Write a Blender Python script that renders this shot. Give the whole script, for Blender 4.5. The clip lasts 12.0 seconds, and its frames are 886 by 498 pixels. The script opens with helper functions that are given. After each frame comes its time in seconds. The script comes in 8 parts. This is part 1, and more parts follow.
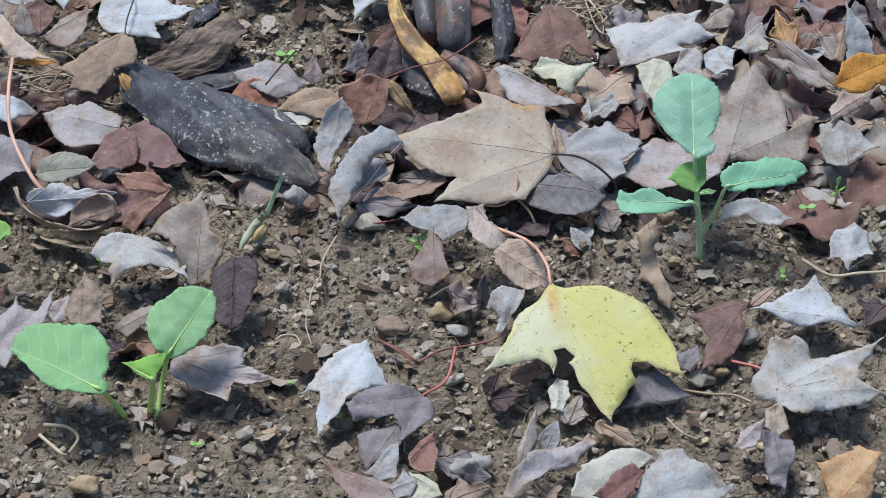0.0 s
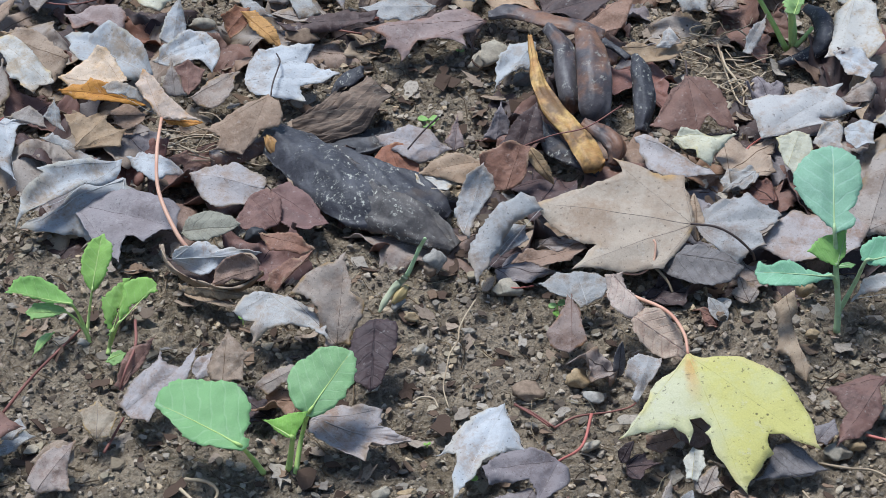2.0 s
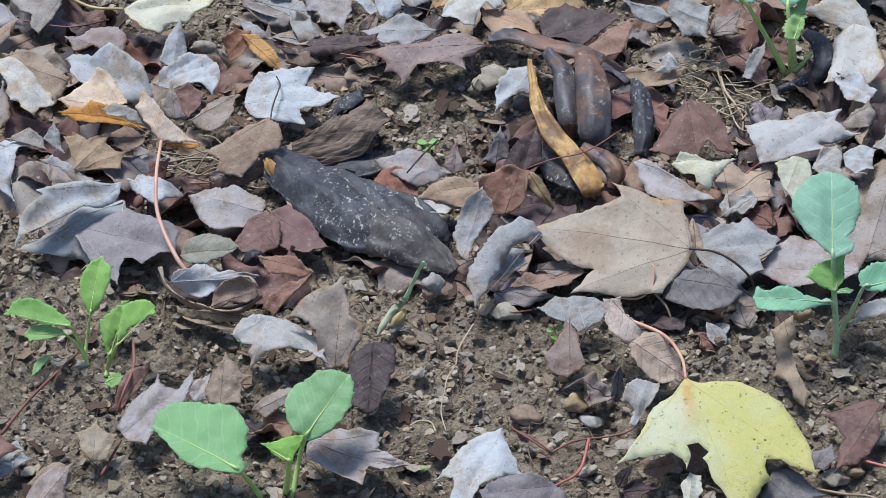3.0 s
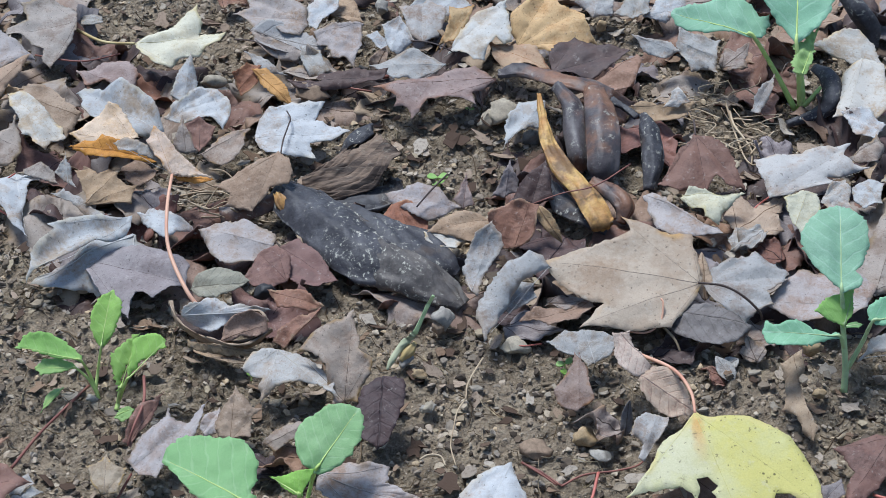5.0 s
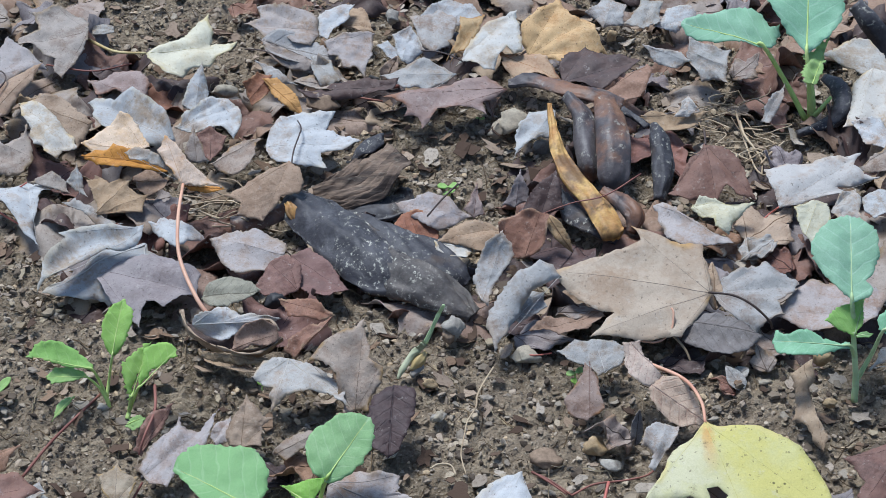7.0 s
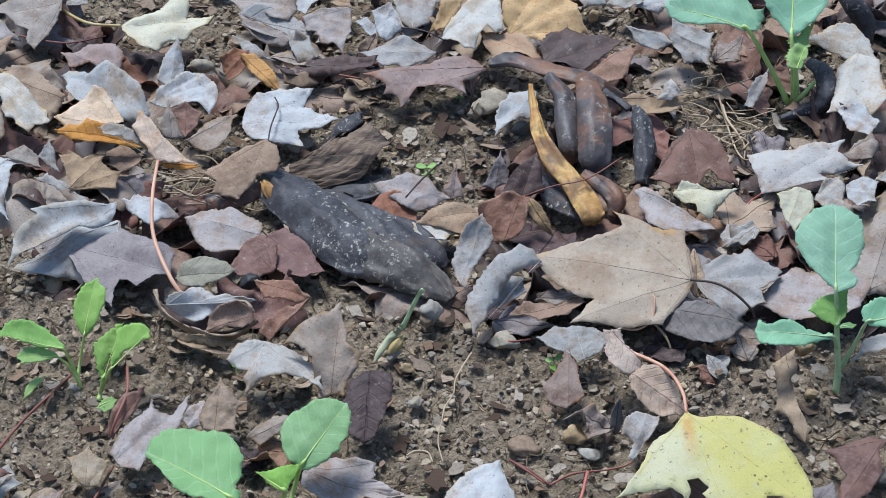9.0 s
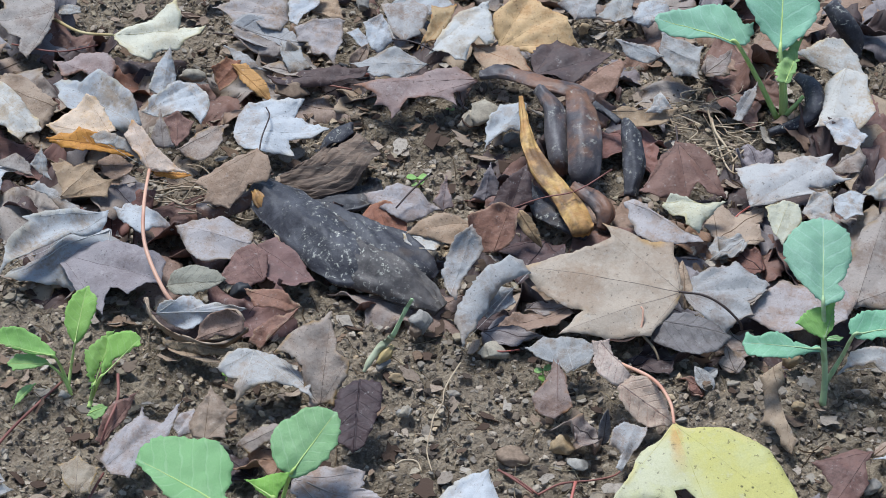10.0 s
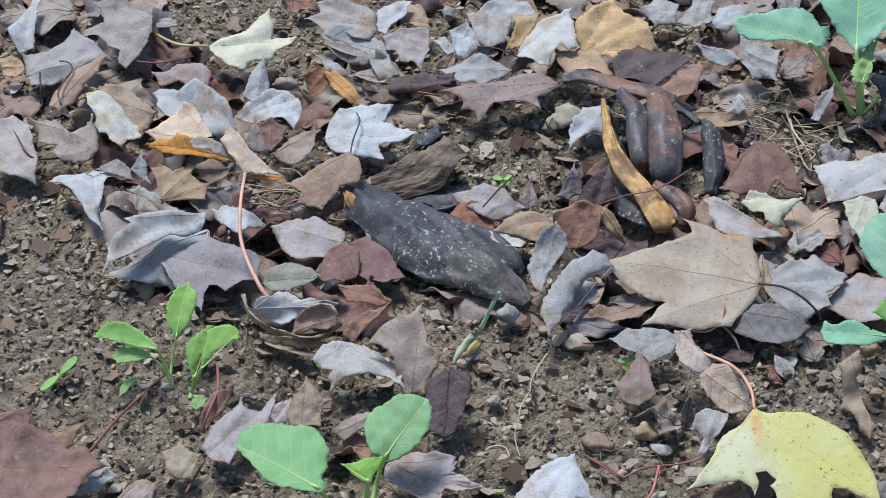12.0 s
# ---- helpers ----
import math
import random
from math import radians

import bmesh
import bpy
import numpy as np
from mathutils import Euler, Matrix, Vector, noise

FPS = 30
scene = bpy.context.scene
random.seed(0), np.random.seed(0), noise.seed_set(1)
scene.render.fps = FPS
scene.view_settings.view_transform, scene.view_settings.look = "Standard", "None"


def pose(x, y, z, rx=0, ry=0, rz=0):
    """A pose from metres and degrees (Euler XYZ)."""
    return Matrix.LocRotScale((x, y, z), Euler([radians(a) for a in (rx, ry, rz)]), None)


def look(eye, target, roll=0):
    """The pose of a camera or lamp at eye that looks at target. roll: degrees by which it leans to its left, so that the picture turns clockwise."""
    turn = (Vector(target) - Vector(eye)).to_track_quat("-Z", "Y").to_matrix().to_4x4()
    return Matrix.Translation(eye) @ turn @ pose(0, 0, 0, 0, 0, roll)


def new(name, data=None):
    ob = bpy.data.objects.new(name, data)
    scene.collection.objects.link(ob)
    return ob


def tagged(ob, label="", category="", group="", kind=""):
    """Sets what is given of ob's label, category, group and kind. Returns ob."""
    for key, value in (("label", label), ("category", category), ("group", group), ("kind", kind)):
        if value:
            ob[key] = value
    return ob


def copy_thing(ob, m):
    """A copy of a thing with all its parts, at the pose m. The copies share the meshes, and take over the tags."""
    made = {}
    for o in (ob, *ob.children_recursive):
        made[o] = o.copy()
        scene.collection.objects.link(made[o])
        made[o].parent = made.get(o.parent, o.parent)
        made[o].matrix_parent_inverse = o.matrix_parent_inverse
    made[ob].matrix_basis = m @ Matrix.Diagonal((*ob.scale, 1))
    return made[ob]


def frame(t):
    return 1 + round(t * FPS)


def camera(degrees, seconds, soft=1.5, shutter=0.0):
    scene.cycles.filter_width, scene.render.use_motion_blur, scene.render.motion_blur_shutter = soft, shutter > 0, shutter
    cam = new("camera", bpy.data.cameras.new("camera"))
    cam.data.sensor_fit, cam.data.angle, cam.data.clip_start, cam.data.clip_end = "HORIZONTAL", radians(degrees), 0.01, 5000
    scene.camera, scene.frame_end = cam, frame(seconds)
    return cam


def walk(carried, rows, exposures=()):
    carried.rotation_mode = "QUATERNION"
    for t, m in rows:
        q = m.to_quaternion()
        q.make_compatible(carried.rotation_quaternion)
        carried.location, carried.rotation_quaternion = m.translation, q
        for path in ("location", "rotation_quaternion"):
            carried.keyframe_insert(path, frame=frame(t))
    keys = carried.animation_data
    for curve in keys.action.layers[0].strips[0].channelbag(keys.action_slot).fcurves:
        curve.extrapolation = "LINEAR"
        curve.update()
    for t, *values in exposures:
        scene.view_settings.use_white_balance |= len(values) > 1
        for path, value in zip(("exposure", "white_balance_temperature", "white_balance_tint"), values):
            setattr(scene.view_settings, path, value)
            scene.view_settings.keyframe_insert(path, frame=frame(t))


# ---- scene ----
from mathutils.geometry import delaunay_2d_cdt

# ---- the camera and its path ----
cam = camera(24.0, 12.0, soft=0.4)
walk(cam, [
    (0.0, look((-0.0033, -0.9709, 0.8265), (0.0700, 0.0142, -0.0186), 0.78)),
    (0.5, look((-0.0058, -0.9736, 0.8279), (0.0316, 0.0196, -0.0100), -0.16)),
    (1.0, look((-0.0097, -0.9762, 0.8319), (0.0030, 0.0255, 0.0034), -0.63)),
    (1.5, look((-0.0137, -0.9780, 0.8326), (-0.0117, 0.0301, 0.0119), -0.70)),
    (2.0, look((-0.0134, -0.9787, 0.8347), (-0.0156, 0.0344, 0.0200), -0.63)),
    (2.5, look((-0.0107, -0.9781, 0.8351), (-0.0141, 0.0400, 0.0267), -0.51)),
    (3.0, look((-0.0107, -0.9785, 0.8359), (-0.0146, 0.0431, 0.0320), -0.44)),
    (5.0, look((-0.0110, -0.9806, 0.8393), (-0.0205, 0.0531, 0.0511), -0.60)),
    (5.5, look((-0.0107, -0.9817, 0.8411), (-0.0228, 0.0536, 0.0550), -0.71)),
    (6.0, look((-0.0101, -0.9831, 0.8419), (-0.0246, 0.0539, 0.0580), -0.77)),
    (6.5, look((-0.0104, -0.9817, 0.8414), (-0.0264, 0.0554, 0.0577), -0.84)),
    (7.0, look((-0.0114, -0.9823, 0.8402), (-0.0270, 0.0551, 0.0570), -0.76)),
    (9.0, look((-0.0199, -0.9610, 0.8356), (-0.0139, 0.0644, 0.0365), 0.83)),
    (9.5, look((-0.0233, -0.9573, 0.8339), (-0.0091, 0.0684, 0.0352), 1.44)),
    (10.0, look((-0.0224, -0.9670, 0.8386), (-0.0078, 0.0632, 0.0458), 1.54)),
    (10.5, look((-0.0211, -0.9753, 0.8455), (-0.0168, 0.0610, 0.0605), 1.13)),
    (11.0, look((-0.0175, -0.9866, 0.8539), (-0.0360, 0.0513, 0.0714), 0.45)),
    (11.5, look((-0.0272, -1.0070, 0.8490), (-0.0628, 0.0326, 0.0693), -0.09)),
    (12.0, look((-0.0221, -1.0158, 0.8496), (-0.0617, 0.0244, 0.0708), -0.81)),
], exposures=[(0.0, 0.99, 5700, 5)])

# ---- light: an overcast sky over a shaded garden bed ----
world = bpy.data.worlds.new("sky")
scene.world = world
world.use_nodes = True
wn = world.node_tree.nodes
sky = wn.new("ShaderNodeTexSky")
sky.sky_type = 'NISHITA'
sky.sun_disc = False
sky.sun_elevation = radians(67)
sky.sun_rotation = radians(-37)
sky.dust_density = 1.0
wn["Background"].inputs["Strength"].default_value = 0.085
world.node_tree.links.new(sky.outputs["Color"], wn["Background"].inputs["Color"])
sun = new("sun", bpy.data.lights.new("sun", 'SUN'))
sun.data.energy = 2.35
sun.data.angle = radians(18)
sun.data.color = (1.0, 0.985, 0.97)
sun.matrix_world = look((-0.80, 1.05, 3.2), (0, 0, 0))


# ---- materials ----
def lin(h):
    """A hex colour as linear RGBA."""
    c = [int(h[i:i + 2], 16) / 255 for i in (0, 2, 4)]
    return tuple(x / 12.92 if x <= 0.04045 else ((x + 0.055) / 1.055) ** 2.4 for x in c) + (1.0,)


class Nodes:
    """Short calls for a node tree."""

    def __init__(self, name):
        self.mat = bpy.data.materials.new(name)
        self.mat.use_nodes = True
        self.tree = self.mat.node_tree
        self.bsdf = self.tree.nodes["Principled BSDF"]
        self.out = self.tree.nodes["Material Output"]

    def put(self, socket, value):
        if isinstance(value, bpy.types.NodeSocket):
            self.tree.links.new(value, socket)
        else:
            socket.default_value = value

    def math(self, op, a, b=0.0, c=0.0):
        n = self.tree.nodes.new("ShaderNodeMath")
        n.operation = op
        for s, v in zip(n.inputs, (a, b, c)):
            self.put(s, v)
        return n.outputs[0]

    def ramp(self, fac, lo, hi):
        n = self.tree.nodes.new("ShaderNodeMapRange")
        n.interpolation_type = 'SMOOTHSTEP'
        for s, v in zip(n.inputs, (fac, lo, hi, 0.0, 1.0)):
            self.put(s, v)
        return n.outputs[0]

    def mix(self, fac, a, b, blend='MIX'):
        n = self.tree.nodes.new("ShaderNodeMix")
        n.data_type = 'RGBA'
        n.blend_type = blend
        self.put(n.inputs[0], fac)
        self.put(n.inputs[6], a)
        self.put(n.inputs[7], b)
        return n.outputs[2]

    def noise(self, vec, scale, detail=4.0, rough=0.55, w=None):
        n = self.tree.nodes.new("ShaderNodeTexNoise")
        if w is not None:
            n.noise_dimensions = '4D'
            self.put(n.inputs["W"], w)
        if vec is not None:
            self.put(n.inputs["Vector"], vec)
        n.inputs["Scale"].default_value = scale
        n.inputs["Detail"].default_value = detail
        n.inputs["Roughness"].default_value = rough
        return n.outputs["Fac"]

    def voronoi(self, vec, scale, feature='F1'):
        n = self.tree.nodes.new("ShaderNodeTexVoronoi")
        n.feature = feature
        self.put(n.inputs["Vector"], vec)
        n.inputs["Scale"].default_value = scale
        return n.outputs["Distance"], n.outputs["Color"] if feature == 'F1' else None

    def coords(self, which="Object"):
        return self.tree.nodes.new("ShaderNodeTexCoord").outputs[which]

    def place(self):
        return self.tree.nodes.new("ShaderNodeNewGeometry").outputs["Position"]

    def island(self):
        return self.tree.nodes.new("ShaderNodeNewGeometry").outputs["Random Per Island"]

    def rand(self):
        return self.tree.nodes.new("ShaderNodeObjectInfo").outputs["Random"]

    def hsv(self, col, hue=0.5, sat=1.0, val=1.0):
        n = self.tree.nodes.new("ShaderNodeHueSaturation")
        for k, v in (("Hue", hue), ("Saturation", sat), ("Value", val), ("Color", col)):
            self.put(n.inputs[k], v)
        return n.outputs[0]

    def bump(self, height, strength=0.4, dist=0.001):
        n = self.tree.nodes.new("ShaderNodeBump")
        n.inputs["Strength"].default_value = strength
        n.inputs["Distance"].default_value = dist
        self.put(n.inputs["Height"], height)
        self.put(self.bsdf.inputs["Normal"], n.outputs[0])
        return n.outputs[0]

    def done(self, col, rough=0.8, spec=0.3, thin=0.0, thin_col=None):
        self.put(self.bsdf.inputs["Base Color"], col)
        self.put(self.bsdf.inputs["Roughness"], rough)
        self.put(self.bsdf.inputs["Specular IOR Level"], spec)
        if thin:
            t = self.tree.nodes.new("ShaderNodeBsdfTranslucent")
            self.put(t.inputs[0], thin_col or col)
            m = self.tree.nodes.new("ShaderNodeMixShader")
            m.inputs[0].default_value = thin
            self.tree.links.new(self.bsdf.outputs[0], m.inputs[1])
            self.tree.links.new(t.outputs[0], m.inputs[2])
            self.tree.links.new(m.outputs[0], self.out.inputs["Surface"])
        return self.mat


def leaf_material(name, main, second, vein, palmate=True, spots=0.0, patch=0.5, gloss=0.25, thin=0.12, edge=None, vein_mix=0.5, vary=0.28, bumpy=0.5, half=None, flush=None):
    """Leaf tissue: two colours in patches, veins laid out from the leaf's own flat coordinates, spots, a darker or paler rim, fine relief."""
    n = Nodes(name)
    uv = n.coords("UV")
    sep = n.tree.nodes.new("ShaderNodeSeparateXYZ")
    n.put(sep.inputs[0], uv)
    u, v = n.math('ABSOLUTE', sep.outputs[0]), sep.outputs[1]
    rnd = n.rand()
    w = n.math('MULTIPLY', rnd, 40.0)
    big = n.noise(uv, 2.6, 4, 0.6, w)
    fine = n.noise(uv, 30, 5, 0.65, w)
    col = n.mix(n.ramp(n.math('ADD', n.math('MULTIPLY', fine, 0.35), n.math('MULTIPLY', big, 0.75)), 0.72 - patch * 0.4, 0.92 - patch * 0.4), lin(main), lin(second))
    if half:
        # one half of the leaf has faded more than the other
        col = n.mix(n.ramp(n.math('ADD', sep.outputs[0], n.math('MULTIPLY', n.math('SUBTRACT', big, 0.5), 0.5)), -0.10, 0.18), col, lin(half))
    if flush:
        # a flush of colour beside the midrib, from the stalk outwards
        band = n.math('SUBTRACT', 1.0, n.ramp(n.math('ABSOLUTE', n.math('ADD', n.math('SUBTRACT', sep.outputs[0], n.math('MULTIPLY', v, 0.22)), n.math('MULTIPLY', n.math('SUBTRACT', fine, 0.5), 0.06))), 0.01, 0.06))
        col = n.mix(n.math('MULTIPLY', band, n.math('SUBTRACT', 0.85, n.ramp(v, 0.0, 0.5))), col, lin(flush))
    # veins
    if palmate:
        ang = n.math('ARCTAN2', u, v)
        r = n.math('SQRT', n.math('ADD', n.math('MULTIPLY', u, u), n.math('MULTIPLY', v, v)))
        best, fold = None, None
        for a in (0.0, 0.72, 1.42):
            d = n.math('MULTIPLY', r, n.math('ABSOLUTE', n.math('SINE', n.math('SUBTRACT', ang, a))))
            best = d if best is None else n.math('MINIMUM', best, d)
        side = n.math('ABSOLUTE', n.math('SUBTRACT', n.math('FRACT', n.math('SUBTRACT', n.math('MULTIPLY', r, 8.0), n.math('MULTIPLY', best, 7.0))), 0.5))
    else:
        best = u
        side = n.math('ABSOLUTE', n.math('SUBTRACT', n.math('FRACT', n.math('ADD', n.noise(uv, 4, 2, 0.5, w), n.math('SUBTRACT', n.math('MULTIPLY', v, 6.4), n.math('MULTIPLY', u, 5.0)))), 0.5))
    wob = n.math('MULTIPLY', n.math('SUBTRACT', n.noise(uv, 7, 2, 0.5, w), 0.5), 0.05)
    mainv = n.math('SUBTRACT', 1.0, n.ramp(n.math('ABSOLUTE', n.math('ADD', best, wob)), 0.004, 0.016))
    sidev = n.math('SUBTRACT', 1.0, n.ramp(n.math('ADD', side, n.math('MULTIPLY', wob, 5.0)), 0.02, 0.10))
    net = n.voronoi(uv, 26, 'DISTANCE_TO_EDGE')[0]
    netv = n.math('SUBTRACT', 1.0, n.ramp(net, 0.0, 0.09))
    veins = n.math('MAXIMUM', n.math('MULTIPLY', mainv, 0.0 if palmate else 0.7), n.math('MAXIMUM', n.math('MULTIPLY', sidev, 0.10 if palmate else 0.42), n.math('MULTIPLY', netv, 0.1)))
    col = n.mix(n.math('MULTIPLY', veins, vein_mix), col, lin(vein))
    blot = n.ramp(n.noise(uv, 3.4, 5, 0.66, n.math('ADD', w, 11.0)), 0.50, 0.62)
    col = n.mix(n.math('MULTIPLY', blot, 0.5 if thin < 0.15 else 0.12), col, lin(second))
    dull = n.ramp(n.noise(uv, 8, 5, 0.7, n.math('ADD', w, 5.0)), 0.55, 0.70)
    col = n.mix(n.math('MULTIPLY', dull, 0.38 if thin < 0.15 else 0.08), col, lin(vein))
    if edge:
        rim = n.tree.nodes.new("ShaderNodeAttribute")
        rim.attribute_name = "rim"
        rf = n.ramp(n.math('ADD', rim.outputs["Fac"], n.math('MULTIPLY', n.math('SUBTRACT', big, 0.5), 0.5)), 0.55, 1.0)
        col = n.mix(n.math('MULTIPLY', rf, n.ramp(n.noise(uv, 3.2, 3, 0.6, n.math('ADD', w, 3.0)), 0.46, 0.62)), col, lin(edge))
    if spots:
        sp = n.math('MULTIPLY', n.math('SUBTRACT', 1.0, n.ramp(n.voronoi(uv, 14)[0], 0.06, 0.17)), n.ramp(n.noise(uv, 4, 2, 0.5, w), 0.5, 0.56))
        col = n.mix(n.math('MULTIPLY', sp, spots), col, lin("2a2018"))
        st = n.ramp(n.noise(uv, 5.5, 5, 0.7, w), 0.60, 0.70)
        col = n.mix(n.math('MULTIPLY', st, spots * 0.6), col, lin("4a3526"))
    col = n.hsv(col, n.math('ADD', 0.492, n.math('MULTIPLY', n.math('FRACT', n.math('MULTIPLY', rnd, 7.3)), 0.016)), n.math('ADD', 0.85, n.math('MULTIPLY', n.math('FRACT', n.math('MULTIPLY', rnd, 3.7)), 0.3 if vary > 0.05 else 0.1)),
                n.math('ADD', 1.0 - vary / 2, n.math('MULTIPLY', rnd, vary)))
    if thin < 0.15:
        # small dark specks and pale worn spots
        col = n.mix(n.math('MULTIPLY', n.ramp(n.noise(uv, 38, 2, 0.5, n.math('ADD', w, 2.0)), 0.64, 0.70), 0.5), col, lin("3a2e26"))
        col = n.mix(n.math('MULTIPLY', n.ramp(n.noise(uv, 12, 4, 0.7, n.math('ADD', w, 7.0)), 0.58, 0.68), 0.25), col, lin("c2bab0"))
    grain = n.ramp(n.noise(uv, 95, 3, 0.6, w), 0.25, 0.75)
    col = n.mix(n.math('MULTIPLY', grain, 0.14), col, lin("2b2119"))
    n.bump(n.math('ADD', n.math('MULTIPLY', veins, -0.5), n.math('ADD', n.math('MULTIPLY', fine, 0.14), n.math('ADD', n.math('MULTIPLY', n.noise(uv, 9, 3, 0.55, w), 1.1), n.math('MULTIPLY', big, 0.6)))), bumpy * 1.3, 0.0016)
    rough = n.math('ADD', 0.52, n.math('MULTIPLY', fine, 0.3))
    return n.done(col, rough, gloss, thin)


def speckled(name, main, second, third, scale=60, gloss=0.3, rough=0.6, mould=0.0, stretch=(1, 1, 1), bumpy=0.5, mould_col="b9b3a2", lo=0.42, hi=0.62, third_lo=0.55):
    """Rotten skin, bark and stone: patches of three colours with pale mould specks."""
    n = Nodes(name)
    m = n.tree.nodes.new("ShaderNodeMapping")
    n.put(m.inputs[0], n.coords("Object"))
    m.inputs["Scale"].default_value = stretch
    p = m.outputs[0]
    w = n.math('MULTIPLY', n.rand(), 30.0)
    a, b = n.noise(p, scale, 5, 0.6, w), n.noise(p, scale * 5, 5, 0.65, w)
    col = n.mix(n.ramp(a, lo, hi), lin(main), lin(second))
    col = n.mix(n.math('MULTIPLY', n.ramp(n.noise(p, scale * 0.6, 4, 0.6, n.math('ADD', w, 9.0)), third_lo, third_lo + 0.15), 0.85), col, lin(third))
    col = n.mix(n.math('MULTIPLY', n.ramp(b, 0.35, 0.7), 0.3), col, lin("15110e"))
    if mould:
        d = n.math('MULTIPLY', n.ramp(n.noise(p, scale * 5.5, 5, 0.75, w), 0.54, 0.63), n.ramp(n.noise(p, scale * 0.7, 3, 0.6, n.math('ADD', w, 4.0)), 0.42, 0.62))
        col = n.mix(n.math('MULTIPLY', d, mould), col, lin(mould_col))
    n.bump(n.math('ADD', n.math('MULTIPLY', a, 0.6), n.math('MULTIPLY', b, 0.5)), bumpy, 0.0015)
    return n.done(col, n.math('ADD', rough - 0.15, n.math('MULTIPLY', b, 0.3)), gloss)


def soil_material():
    n = Nodes("soil")
    p = n.place()
    broad, mid, fine = n.noise(p, 9, 4, 0.6), n.noise(p, 90, 5, 0.7), n.noise(p, 420, 4, 0.7)
    col = n.mix(n.ramp(broad, 0.35, 0.65), lin("6d5f4d"), lin("877764"))
    col = n.mix(n.ramp(mid, 0.42, 0.68), col, lin("9f8e77"))
    col = n.mix(n.math('MULTIPLY', n.ramp(fine, 0.5, 0.72), 0.7), col, lin("a09380"))
    d, c = n.voronoi(p, 300)
    col = n.mix(n.math('MULTIPLY', n.math('SUBTRACT', 1.0, n.ramp(d, 0.12, 0.3)), 0.3), col, lin("a39884"))
    n.bump(n.math('ADD', n.math('MULTIPLY', mid, 1.2), n.math('ADD', fine, n.math('MULTIPLY', d, -0.6))), 1.0, 0.004)
    return n.done(col, 0.92, 0.15)


def chip_material(name, a, b, c, dark="33291f"):
    """Loose crumbs: every island of the mesh has a shade of its own."""
    n = Nodes(name)
    i, p = n.island(), n.place()
    col = n.mix(n.ramp(i, 0.15, 0.75), lin(a), lin(b))
    col = n.mix(n.ramp(n.math('FRACT', n.math('MULTIPLY', i, 17.3)), 0.72, 0.9), col, lin(c))
    col = n.mix(n.ramp(n.math('FRACT', n.math('MULTIPLY', i, 31.7)), 0.45, 0.8), col, lin(dark))
    f = n.noise(p, 500, 4, 0.65)
    col = n.mix(n.math('MULTIPLY', n.ramp(f, 0.45, 0.7), 0.45), col, lin(dark))
    n.bump(f, 0.5, 0.001)
    return n.done(col, 0.85, 0.25)


def stalk_material(name, a, b, gloss=0.35, thin=0.0):
    n = Nodes(name)
    p = n.coords("Object")
    w = n.math('MULTIPLY', n.rand(), 20.0)
    f = n.noise(p, 120, 4, 0.6, w)
    col = n.mix(n.ramp(n.noise(p, 28, 3, 0.5, w), 0.38, 0.62), lin(a), lin(b))
    col = n.mix(n.math('MULTIPLY', n.ramp(f, 0.5, 0.75), 0.3), col, lin("2b2018"))
    n.bump(f, 0.3, 0.0006)
    return n.done(col, 0.55, gloss, thin)


